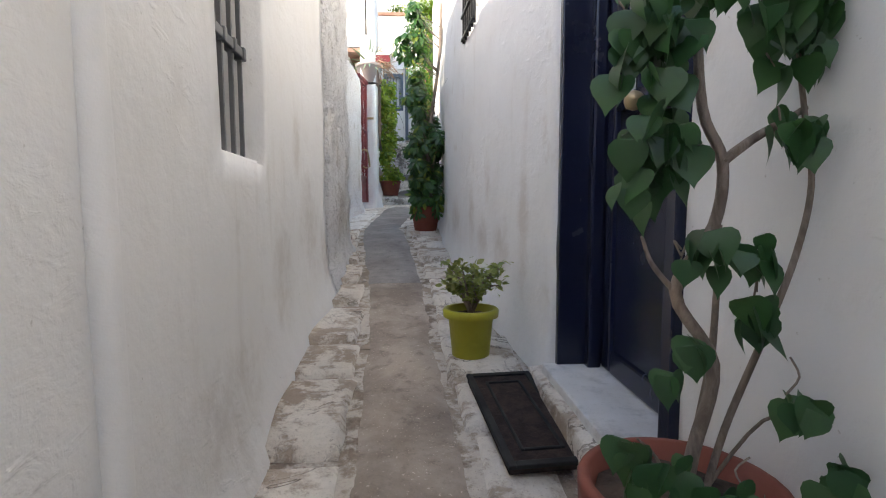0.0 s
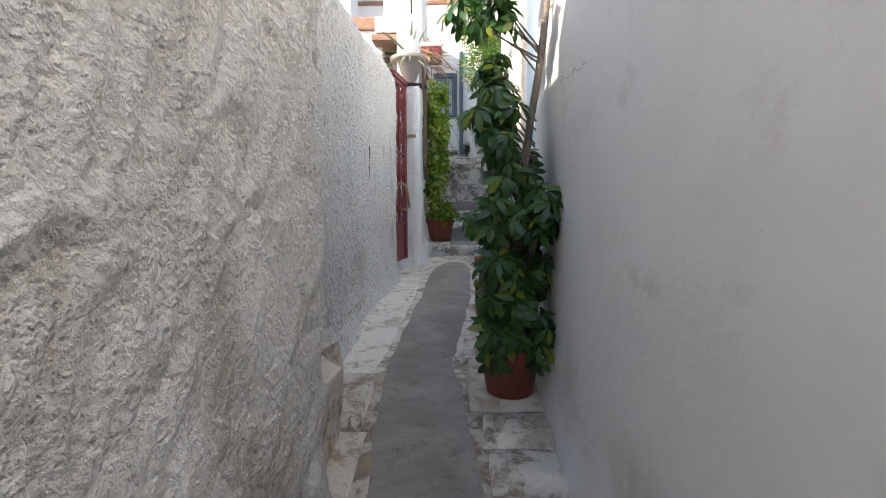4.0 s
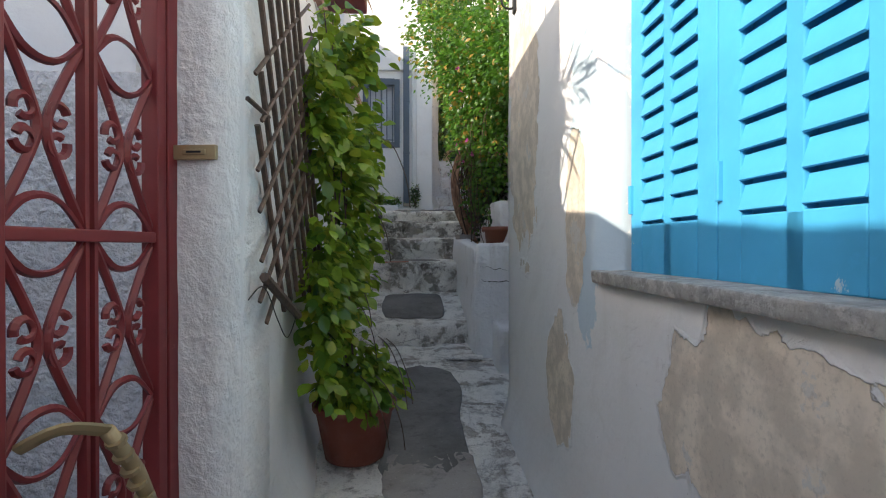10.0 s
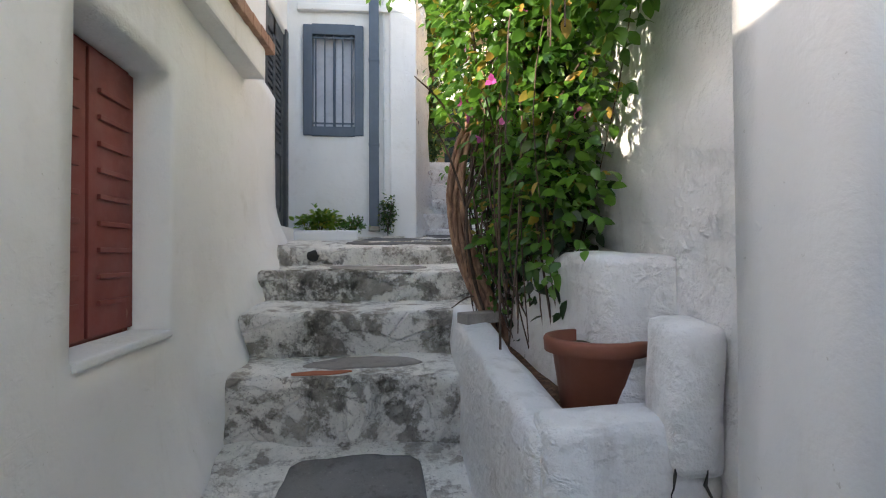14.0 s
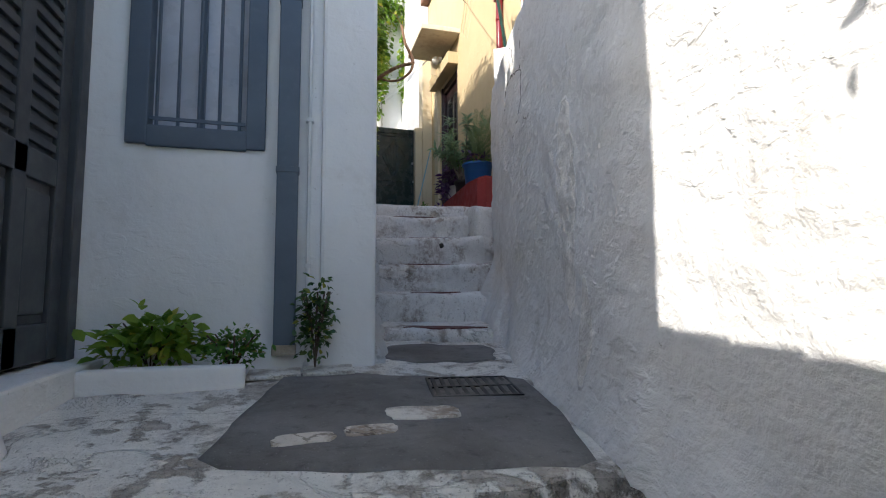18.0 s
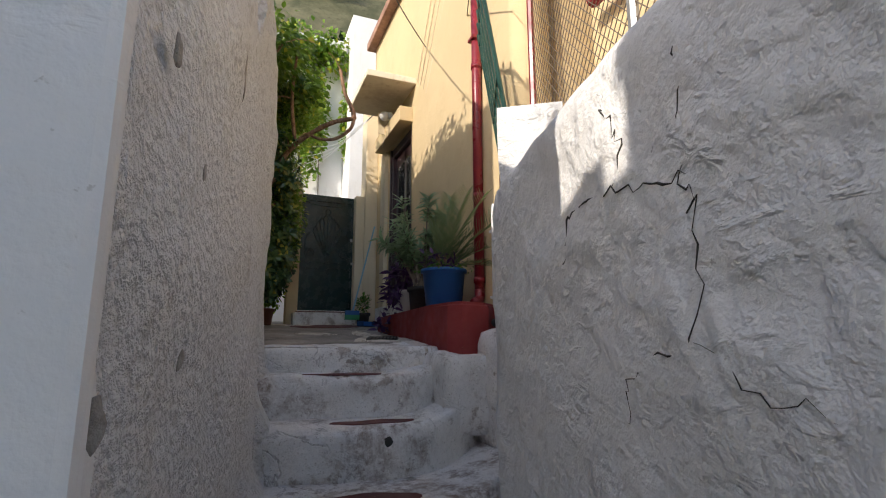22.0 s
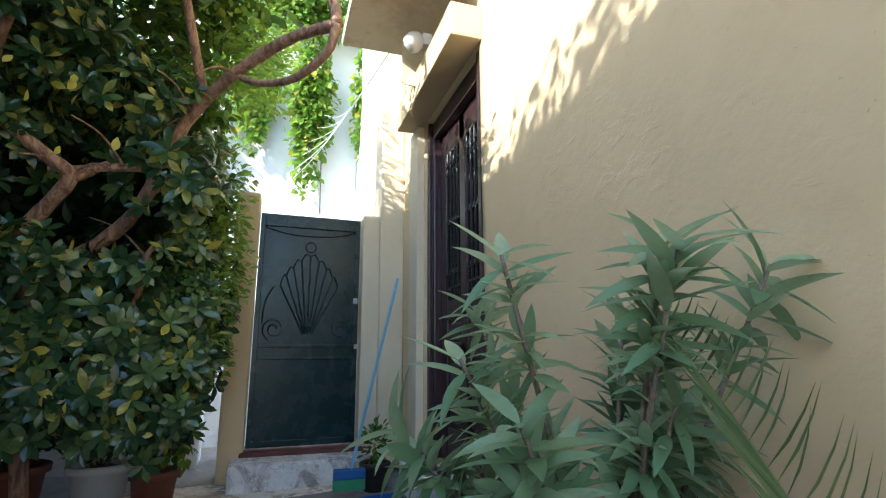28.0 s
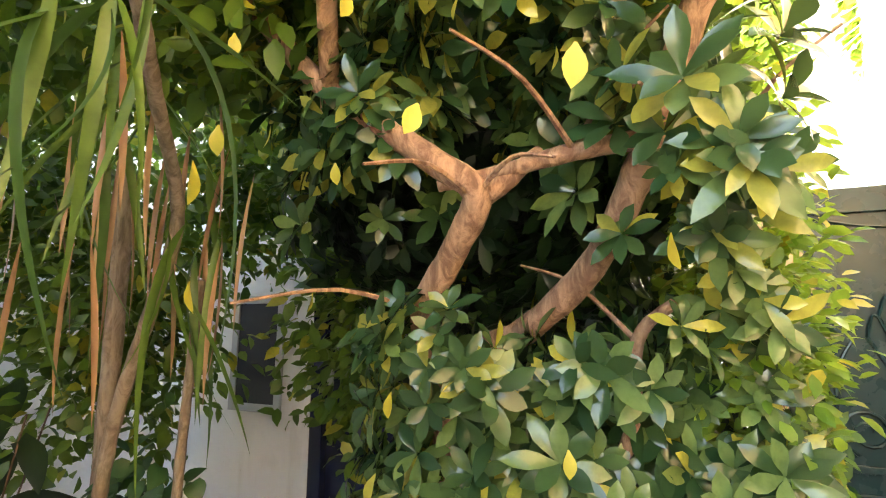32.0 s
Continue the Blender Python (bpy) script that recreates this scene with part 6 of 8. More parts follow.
box(bm, .64, 1.0, 13.8, 15.9, 2.2, 2.46, bevel=.01)
bmesh.ops.subdivide_edges(bm, edges=[e for e in bm.edges if e.calc_length() > .2], cuts=9, use_grid_fill=True)
for v in bm.verts:
    v.co.z += .035 * noise.noise(v.co * 7)
tagged(part("planter_soil", bm, LITTER, smooth=True), "brown soil and dead leaves in the planter", "soil", kind="structure")
bougain = thing("bougainvillea", "big bougainvillea with magenta bracts and twisted stems, rooted in the planter", "shrub", at=(.80, 15.45, 2.42))
stems = [
    [(-.02, -.1, 0), (-.12, -.12, .2), (-.26, -.15, .5), (-.33, -.18, .85), (-.28, -.25, 1.2), (-.10, -.35, 1.5), (.1, -.5, 1.65)],
    [(0, -.15, 0), (-.09, -.16, .25), (-.22, -.20, .55), (-.29, -.23, .9), (-.24, -.3, 1.22), (-.05, -.45, 1.5)],
    [(.04, .05, 0), (-.04, .0, .5), (-.12, -.05, 1.0), (-.16, -.1, 1.5), (-.25, -.1, 2.1), (-.35, 0, 2.6)],
    [(.08, -.02, 0), (.02, -.1, .5), (.0, -.3, 1.0), (-.08, -.5, 1.5), (-.1, -.6, 2.2)],
    [(.02, -.1, 0), (-.02, -.3, .45), (-.1, -.5, .9), (-.05, -.8, 1.3), (0, -1.0, 1.7)],
    [(0, .05, 0), (.05, .05, .7), (.0, .0, 1.4), (-.1, .0, 2.2)], [(-.03, -.06, 0), (-.2, -.2, .35), (-.28, -.35, .8), (-.2, -.5, 1.3)],
]
for k in range(6):
    strand = [Vector(q) + Vector((.03 * math.cos(k * 1.05 + i * .9), .03 * math.sin(k * 1.05 + i * .9), .012 * math.sin(k + i))) * (1 if i else 1.6) for i, q in enumerate(stems[0])]
    line = wavy(strand, 8)
    part("stem", tubed(line, [.019 * (1 - .5 * i / len(line)) * (1 + .3 * noise.noise((i * .5, k, 3))) for i in range(len(line))], 8), BARK_WARM, bougain, smooth=True)
for k, st in enumerate(stems):
    line = wavy(st, 7)
    r0 = (.030, .028, .016, .012, .011, .015, .012)[k]
    part("stem", tubed(line, [r0 * (1 - .6 * i / len(line)) * (1 + .25 * noise.noise((i * .7, k, 0))) for i in range(len(line))], 8), BARK_WARM if k < 2 else BARK_DARK, bougain, smooth=True)
rng = random.Random(23)
for k in range(26):
    st = rng.choice(stems)
    q = Vector(st[rng.randrange(1, len(st))])
    e = q + Vector((rng.uniform(-.3, .15), rng.uniform(-.5, .3), rng.uniform(-.1, .5)))
    e.y = min(e.y, .04)
    part("twig", tubed(wavy([q, (q + e) / 2 + Vector((0, rng.uniform(-.08, .08), .06)), e], 4), [.008 - .0006 * i for i in range(9)], 5), BARK_DARK, bougain)
mats, inner = [], []
BL = leaf_shape(.056, .034, 4, .25, .3, .8)
for n, c, r in ((380, (-.12, -.15, .75), (.16, .55, .55)), (1900, (-.18, -.45, 1.75), (.42, 1.15, .75)), (2400, (-.38, -.35, 2.55), (.70, 1.05, .80)), (700, (.02, -.9, 1.2), (.20, .75, .55)), (650, (-.2, .1, 1.4), (.3, .4, .7)), (1500, (-.35, -.2, 3.4), (.8, .9, .5)), (1500, (-.05, -1.35, 2.2), (.35, .6, .8)), (700, (-.05, -1.0, 1.6), (.3, .5, .5)), (620, (.02, -1.55, 1.55), (.17, .30, .42)), (1300, (.0, -1.75, 1.9), (.22, .55, .6)), (500, (.05, -2.1, 1.75), (.14, .25, .35)), (1600, (-.25, -.8, 2.1), (.45, .8, .7)), (1500, (-.02, -.75, .85), (.20, .85, .6)), (700, (-.1, -.4, 1.3), (.26, .6, .4))):
    for q, dd in ball_points(rng, n, c, r, .45):
        if q.x > .18:
            q.x = .18 - .08 * rng.random()
        if q.z < 1.55 and q.x < -.42 or q.y > .08 + .05 * rng.random():
            continue
        m = Matrix.Translation(q) @ turn_to((dd.x + rng.gauss(-.3, .7), dd.y + rng.gauss(-.2, .7), dd.z * .4 + rng.gauss(-.3, .6)), rng.uniform(-1.2, 1.2)) @ Matrix.Scale(rng.uniform(.6, 1.3), 4)
        mats.append(m)
for n, c, r in ((520, (.07, .20, 1.15), (.09, .24, .55)), (420, (.06, .24, 1.62), (.10, .24, .35)), (130, (.06, .30, .72), (.09, .14, .36))):
    for q, dd in ball_points(rng, n, c, r, .3):
        mats.append(Matrix.Translation(q) @ turn_to((dd.x + rng.gauss(-.2, .6), dd.y + rng.gauss(.3, .6), rng.gauss(-.5, .5)), rng.uniform(-1.2, 1.2)) @ Matrix.Scale(rng.uniform(.6, 1.2), 4))
for y0, x0 in ((.34, .10), (.24, .07), (.12, .09)):
    part("stem", tubed(wavy([(x0, .06, .02), (x0, y0, .45), (x0 - .02, y0 + .03, 1.0), (x0 - .03, y0 - .02, 1.75)], 6), .014, 7), BARK_DARK, bougain, smooth=True)
for k in range(84):
    a = Vector((rng.uniform(-.2, .15), rng.uniform(-1.0, .3), rng.uniform(.0, .5)))
    b = a + Vector((rng.uniform(-.25, .1), rng.uniform(-.5, .5), rng.uniform(.7, 1.6)))
    b.x, b.y, a.y = max(-.10, min(b.x, .17)), min(b.y, .02), min(a.y, .02)
    part("dry_stem", tubed(wavy([a, (a + b) / 2 + Vector((rng.uniform(-.16, .05), rng.uniform(-.25, .25), rng.uniform(-.1, .1))), b], 5), rng.uniform(.002, .006), 5), BARK_DARK, bougain)
# inner leaves take a near-black green that stands for deep shade
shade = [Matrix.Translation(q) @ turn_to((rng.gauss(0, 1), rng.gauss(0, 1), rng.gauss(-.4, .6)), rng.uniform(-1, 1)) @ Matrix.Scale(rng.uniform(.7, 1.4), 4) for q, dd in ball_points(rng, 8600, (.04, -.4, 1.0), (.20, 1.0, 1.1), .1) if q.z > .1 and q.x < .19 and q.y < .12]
part("inner_foliage", many("inner_foliage", BL, shade), L_DARK, bougain, "inner leaves, darkened to paint in the shade")
rng.shuffle(mats)
bl = many("leaf", BL, [Matrix.Identity(4)])
bl.materials.append(L_BOUG)
near = [m for m in mats if m.translation.x < -.2][:220]
for m in near:
    part("leaf", bl, None, bougain).matrix_basis = m
keep = {id(m) for m in near}
part("foliage", many("foliage", BL, [m for m in mats if id(m) not in keep]), L_BOUG, bougain, "dense bright green leaves")
bract = merged([moved(leaf_shape(.035, .03, 3, .3, .2), Matrix.Rotation(a, 4, "Z") @ Matrix.Rotation(.7, 4, "X")) for a in (0, 2.1, 4.2)])
bm_me = many("bract", bract, [Matrix.Identity(4)])
bm_me.materials.append(L_BRACT)
for k in range(34):
    q, dd = ball_points(rng, 1, rng.choice(((-.15, -.75, 1.25), (-.25, -.7, 2.0), (.0, -.75, 1.2))), (.30, .5, .4), .8)[0]
    q.x = min(q.x, .12)
    part("bract", bm_me, None, bougain, "magenta papery bract").matrix_basis = Matrix.Translation(q) @ dd.to_track_quat("Z", "Y").to_matrix().to_4x4() @ Matrix.Scale(rng.uniform(.7, 1.2), 4)
for k in range(5):
    q = Vector((rng.uniform(-.25, .0), rng.uniform(-1.3, -.9), rng.uniform(1.0, 1.6)))
    line = wavy([q, q + Vector((-.05, -.15, .02)), q + Vector((-.1, -.3, -.12)), q + Vector((-.12, -.36, -.32))], 5)
    sp = part("hanging_sprig", tubed(line, .0035, 4), BARK_DARK, bougain)
    part("sprig_leaves", many("sprig_leaves", BL, [Matrix.Translation(line[rng.randrange(3, len(line))]) @ turn_to((rng.gauss(0, 1), rng.gauss(0, 1), rng.gauss(-.8, .4))) for _ in range(14)]), L_BOUG, sp)
potted("terracotta_pot", "empty brown terracotta pot standing in the planter", "flower pot", (.80, 14.02, 2.47), .24, .115, .155, BROWN_POT, rim=.03, rim_h=.05)
b = thing("grey_bricks", "loose grey bricks by the planter bed", "bricks")
part("brick", boxed(-.11, .11, -.055, .055, 0, .06, bevel=.008), STRIP, b).matrix_basis = pose(.60, 15.2, 2.60, 0, 0, 25)
part("brick", boxed(-.11, .11, -.055, .055, 0, .06, bevel=.008), STRIP, b).matrix_basis = pose(.72, 15.4, 2.56, 4, 0, -15)

# holes and broken spots in the steps
for q, r in (((-.53, 16.66, 2.975), (.065, .03, .05)), ((-.83, 14.12, 1.58), (.06, .03, .07)), ((1.40, 20.61, 4.06), (.035, .03, .045))):
    bm = bmesh.new()
    bmesh.ops.create_icosphere(bm, subdivisions=2, radius=1)
    for v in bm.verts:
        v.co = Vector((v.co.x * r[0], v.co.y * r[1], v.co.z * r[2])) * (1 + .3 * noise.noise(v.co * 2))
    ob = tagged(part("drain_hole", bm, CRACK, smooth=True), "dark drain hole in the masonry step", "hole", kind="structure")
    ob.matrix_basis = pose(*q)
s = part("manhole_slab", boxed(-.17, .17, -.16, .16, 0, .02, bevel=.008), PAVE_DARK)
tagged(s, "square stone manhole slab set in the landing", "slab").matrix_basis = pose(.42, 13.72, ground(.42, 13.72) - .004, 3, 0, -10)

# joints and cracks of the planter's front
def crack(name, pts, label, r=.004, seed=0, xn=0.0):
    """A thin jagged crack lying in a wall's face."""
    rng = random.Random(seed)
    fine = []
    for a, b in zip(pts, pts[1:]):
        a, b = Vector(a), Vector(b)
        for k in range(6):
            fine.append(a + (b - a) * k / 6 + Vector((rng.gauss(0, xn), rng.gauss(0, .008), rng.gauss(0, .009))))
    fine.append(Vector(pts[-1]))
    return tagged(part(name, tubed(fine, [r * (.35 + rng.random()) * (1 if 2 < i < len(fine) - 3 else .4) for i in range(len(fine))], 4), CRACK), label, "crack", kind="structure")


for k, pts in enumerate(([(.55, 13.655, 2.31), (.68, 13.65, 2.30), (.82, 13.65, 2.28)], [(.54, 13.655, 2.19), (.70, 13.65, 2.165), (.93, 13.65, 2.17)], [(.94, 13.64, 2.60), (.945, 13.64, 2.35), (.94, 13.645, 2.05), (.95, 13.6, 1.95)], [(.86, 13.64, 2.52), (.85, 13.65, 2.36), (.88, 13.65, 2.2)])):
    crack("planter_crack", pts, "dark open joint in the whitewashed planter", .004, 20 + k, .006)

# ---- landing: dark cement, blotches, grate ----
patch("cement_apron", .36, 17.38, .60, .56, ASPHALT, "dark cement apron on the landing", .07, turn=-.22, square=.85)
for x, y, rx, ry in ((.42, 17.30, .14, .09), (.20, 17.14, .09, .05), (-.02, 17.10, .10, .04)):
    patch("pale_blotch", x, y, rx, ry, PAVE, "pale blotch in the dark cement", .2, lift=.011, square=.6)
patch("cement_foot", .78, 18.42, .34, .26, ASPHALT, "dark cement at the foot of the stairs", .15, turn=-.2, square=.5)


def grate(name, label, at, w, l, turn, bars=9, slope=4.3):
    g = thing(name, label, "drain grate", at=at, turn=turn)
    g.matrix_basis = pose(*at, slope, 0, turn)
    part("pit", boxed(-w / 2, w / 2, -l / 2, l / 2, 0, .006), CRACK, g)
    for x0, x1, y0, y1 in ((-w / 2, w / 2, -l / 2 - .012, -l / 2), (-w / 2, w / 2, l / 2, l / 2 + .012), (-w / 2 - .012, -w / 2, -l / 2 - .012, l / 2 + .012), (w / 2, w / 2 + .012, -l / 2 - .012, l / 2 + .012)):
        part("frame", boxed(x0, x1, y0, y1, 0, .022, bevel=.002), BLACK_IRON, g)
    for k in range(bars):
        x = -w / 2 + (k + .5) * w / bars
        part("bar", boxed(x - .009, x + .009, -l / 2, l / 2, .006, .02), BLACK_IRON, g)
    part("cross_bar", boxed(-w / 2, w / 2, -.008, .008, .006, .021), BLACK_IRON, g)
    return g


grate("drain_grate", "rusty dark iron drain grate in the landing", (.74, 17.66, ground(.74, 17.66) - .008), .38, .32, -8)
lumpy("flower_bed_kerb", -.95, -.28, 17.86, 17.94, 3.0, 3.24, WHITE_C, "low whitewashed kerb of a small flower bed", amp=.012, bevel=.015)
for x in (-.16, .10):
    s = part("threshold_slab", boxed(-.12, .13, -.09, .09, 0, .02, bevel=.006), PAVE_DARK)
    tagged(s, "worn stone slab at the house foot", "slab").matrix_basis = pose(x, 18.05, ground(x, 18.05) + .004, 3, 0, 0)

# ---- house front: window, downpipe, cable ----
w = thing("window_5", "blue-grey framed window with iron bars and a net curtain", "window", kind="structure", at=(-.57, 18.21, 4.365))
part("pane", boxed(-.31, .31, .10, .11, 0, 1.17), PANE_CURTAIN, w, "net curtain behind the pane")
for x0, x1, z0, z1 in ((-.335, -.235, -.04, 1.21), (.235, .335, -.04, 1.21), (-.24, .24, -.05, .06), (-.24, .24, 1.10, 1.22)):
    part("window_frame", boxed(x0, x1, -.02, .09, z0, z1, bevel=.008), SLATE, w)
part("mullion", boxed(-.015, .015, .06, .10, .06, 1.10), SLATE, w)
for k in range(5):
    part("bar", tubed([(-.20 + .10 * k, .01, .02), (-.20 + .10 * k, .01, 1.14)], .010, 6), SLATE, w)
for z in (.09, 1.06):
    part("cross_bar", boxed(-.23, .23, .0, .012, z, z + .018), SLATE, w)
d = thing("downpipe", "square blue-grey metal downpipe on the white house front", "downpipe", at=(-.115, 18.17, 3.25))
part("pipe", boxed(-.055, .055, -.05, .03, .04, 2.9, bevel=.006), SLATE, d)
for z in (.95, 1.9):
    part("collar", boxed(-.06, .06, -.055, .03, z, z + .03, bevel=.004), SLATE, d)
part("foot", boxed(-.06, .06, -.07, .03, .0, .05, bevel=.006), STONE, d)
d = thing("cable_duct", "thin white cable conduit beside the downpipe", "conduit", at=(-.025, 18.185, 3.2))
part("conduit", tubed([(0.02, 0, 0.0), (.02, 0, 1.2), (.015, 0, 2.8)], .011, 7), PVC, d)
for z in (.5, 1.3, 2.1):
    part("clip", boxed(.0, .04, -.014, .02, z, z + .02), PVC, d)
part("stub", tubed([(.02, -.005, .0), (.02, -.03, -.02)], .018, 8), PVC, d)
tagged(part("door_head_ledge", boxed(-.97, .33, 18.15, 18.22, 5.72, 5.80, bevel=.015), WHITE_C), "plaster band above the window", "ledge", kind="structure")
tagged(part("house_pilaster", boxed(.06, .36, 18.16, 18.22, 3.15, 6.6, bevel=.02), WHITE_C), "whitewashed corner pilaster", "pilaster", kind="structure")

# grey louvred door
d = thing("door_4", "slate grey louvred wooden door in a corner recess", "door", kind="structure", at=(-1.10, 17.68, 3.26), turn=90)
for x0, x1 in ((-.47, -.40), (.40, .50)):
    part("frame_post", boxed(x0, x1, -.04, .06, 0, 2.2, bevel=.008), GREY_DOOR, d)
part("leaf", boxed(-.40, .40, .02, .05, .02, 2.15), GREY_DOOR, d)
for x0, x1, z0, z1 in ((-.4, -.3, .02, 2.15), (.3, .4, .02, 2.15), (-.05, .05, .02, 2.15), (-.3, .3, .02, .18), (-.3, .3, .78, .9), (-.3, .3, 1.95, 2.15)):
    part("rail", boxed(x0, x1, -.005, .025, z0, z1, bevel=.006), GREY_DOOR, d)
for c in (-.175, .175):
    for k in range(15):
        part("slat", boxed(c - .12, c + .12, .0, .02, .93 + .068 * k, .965 + .068 * k, bevel=.003), GREY_DOOR, d)
    part("panel", boxed(c - .11, c + .11, .005, .03, .22, .74, bevel=.015), GREY_DOOR, d)
part("door_step", boxed(-.5, .52, -.16, .05, -.16, 0, bevel=.015), WHITE_C, d, "whitewashed door step")


# ---- low plants at the house foot ----
def tuft(name, label, at, n, size, radii, material, seed, shape=None, stems=6, up=.3):
    p = thing(name, label, "plant", at=at)
    rng = random.Random(seed)
    mats = []
    for q, dd in ball_points(rng, n, (0, 0, radii[2] * .8), radii, .3):
        q.z = abs(q.z)
        mats.append(Matrix.Translation(q) @ turn_to((dd.x + rng.gauss(0, .5), dd.y + rng.gauss(-.2, .5), rng.gauss(up, .6)), rng.uniform(-1, 1)) @ Matrix.Scale(rng.uniform(.6, 1.3), 4))
    part("foliage", many("foliage", shape or leaf_shape(size, size * .6, 3, .25, .3, .8), mats), material, p)
    for k in range(stems):
        a = k * 2.4
        part("stem", tubed(wavy([(0, 0, -.03), (.2 * radii[0] * math.cos(a), .2 * radii[1] * math.sin(a), radii[2] * .6), (.6 * radii[0] * math.cos(a), .6 * radii[1] * math.sin(a), radii[2] * 1.3)], 3), .004, 5), BARK_DARK, p)
    return p


tuft("leafy_plant", "yellow-green leafy plant in a small whitewashed bed", (-.70, 18.03, 3.22), 340, .07, (.30, .11, .16), L_LIGHT, 4)
tuft("small_shrub", "small dark green shrub in a whitewashed bed", (-.34, 18.0, 3.2), 420, .032, (.20, .10, .13), L_BOUG, 5)
tuft("creeper", "dark creeping plant climbing beside the downpipe", (.04, 18.07, 3.22), 420, .036, (.12, .06, .27), L_PITTO, 6)
tuft("creeper", "dark creeping plant at the gate foot", (.86, 12.95, 1.5), 120, .035, (.09, .1, .15), L_DARK, 9)

# ---- maroon ovals on the upper treads ----
for x, y, rx, ry in ((.98, 18.97, .30, .10), (1.08, 19.62, .21, .075), (1.20, 20.27, .27, .10), (1.34, 20.75, .25, .07), (1.20, 21.09, .26, .055)):
    patch("painted_oval", x, y, rx, ry, RED_FLOOR, "worn maroon painted oval on a white step", .12, turn=-.14, lift=.005)
for x, y, rx, ry in ((.9, 21.47, .36, .10), (1.45, 21.45, .42, .15), (1.85, 21.5, .2, .2)):
    patch("white_edge", x, y, rx, ry, WHITE_STEP, "whitewashed edge of the courtyard floor", .25, turn=-.07, lift=.006)


# pits in the lumpy wall beside the upper steps: dark lumps painting their shade
def wall_pit(q, r, material=PIT):
    bm = bmesh.new()
    bmesh.ops.create_icosphere(bm, subdivisions=2, radius=1)
    for v in bm.verts:
        v.co = Vector((v.co.x * r[0], v.co.y * r[1], v.co.z * r[2])) * (1 + .4 * noise.noise(v.co * 2 + Vector(q)))
    tagged(part("wall_pit", bm, material, smooth=True), "hollow in the wall's plaster, its shade painted dark", "hole", kind="structure").matrix_basis = pose(*q)


for q, r in (((.385, 18.40, 5.14), (.006, .025, .03)), ((.475, 19.35, 5.62), (.007, .04, .12)), ((.41, 18.80, 5.08), (.007, .035, .08)), ((.355, 18.25, 4.55), (.012, .015, .035)), ((.40, 18.68, 4.62), (.012, .014, .03)), ((.43, 19.0, 5.3), (.006, .03, .05)), ((.45, 19.15, 4.9), (.012, .03, .05))):
    wall_pit(q, r)
wall_pit((-1.0, 8.95, 3.18), (.012, .05, .06))

# ---- courtyard: red plinth, downpipe, wall pipe ----
def prism(plan, z0, z1, bevel=.02):
    bm = bmesh.new()
    a = [bm.verts.new((x, y, z0)) for x, y in plan]
    b = [bm.verts.new((x, y, z1)) for x, y in plan]
    bm.faces.new(a[::-1])
    top = bm.faces.new(b)
    for i in range(len(plan)):
        j = (i + 1) % len(plan)
        bm.faces.new((a[i], a[j], b[j], b[i]))
    if bevel:
        bmesh.ops.bevel(bm, geom=list(top.edges), offset=bevel, segments=3, affect="EDGES")
    return bm


bm = prism([(2.10, 23.6), (2.03, 22.2), (1.97, 21.4), (1.97, 21.05), (2.04, 20.93), (2.30, 21.02), (2.60, 21.34), (2.66, 23.6)], 4.3, 4.95, .03)
tagged(part("red_plinth", bm, RED_PLINTH), "red painted masonry plinth along the ochre wall", "plinth", kind="structure")
lumpy("plinth_foot", 1.84, 2.56, 20.80, 21.75, 4.0, 4.57, WHITE_STEP, "whitewashed masonry below the red plinth", amp=.05, bevel=.07)
lumpy("white_kerb", 2.19, 2.62, 20.62, 21.06, 3.9, 4.74, WHITE_STEP, "rounded whitewashed kerb beside the top step", amp=.06, bevel=.10)
wall_pit((2.33, 20.94, 4.79), (.03, .09, .034), CRACK)
d = thing("red_downpipe", "maroon round downpipe with a bent foot on the ochre wall", "downpipe", at=(2.50, 21.58, 4.95))
part("pipe", tubed([(0, 0, .14), (0, 0, 3.9)], .046, 14), RED_PIPE, d, smooth=True)
part("elbow", tubed(wavy([(0, 0, .16), (-.01, -.01, .08), (-.07, -.03, .03)], 4), .048, 12), RED_PIPE, d, smooth=True)
for z in (.22, 1.0, 2.3):
    part("collar", tubed([(0, 0, z), (0, 0, z + .05)], .053, 14), RED_PIPE, d, smooth=True)
part("bracket", boxed(-.06, .1, -.06, .06, 2.6, 2.63, bevel=.003), RED_PIPE, d)
d = thing("white_pipe", "thin white pipe on the wall corner", "pipe", at=(2.45, 21.20, 4.80))
part("pipe", tubed([(0, 0, 0), (.0, 0, .95), (.01, .01, .99), (.06, .03, 1.0)], .017, 8), PVC, d, smooth=True)
for z in (.2, .75):
    part("clip", boxed(-.025, .03, -.02, .03, z, z + .02), PVC, d)

# blue tub with a palm
p = potted("palm_tub", "young palm and purple plant in a big blue tub", "potted plant", (2.26, 21.84, 4.95), .36, .165, .205, BLUE_POT, rim=.022, rim_h=.035)
rng = random.Random(31)


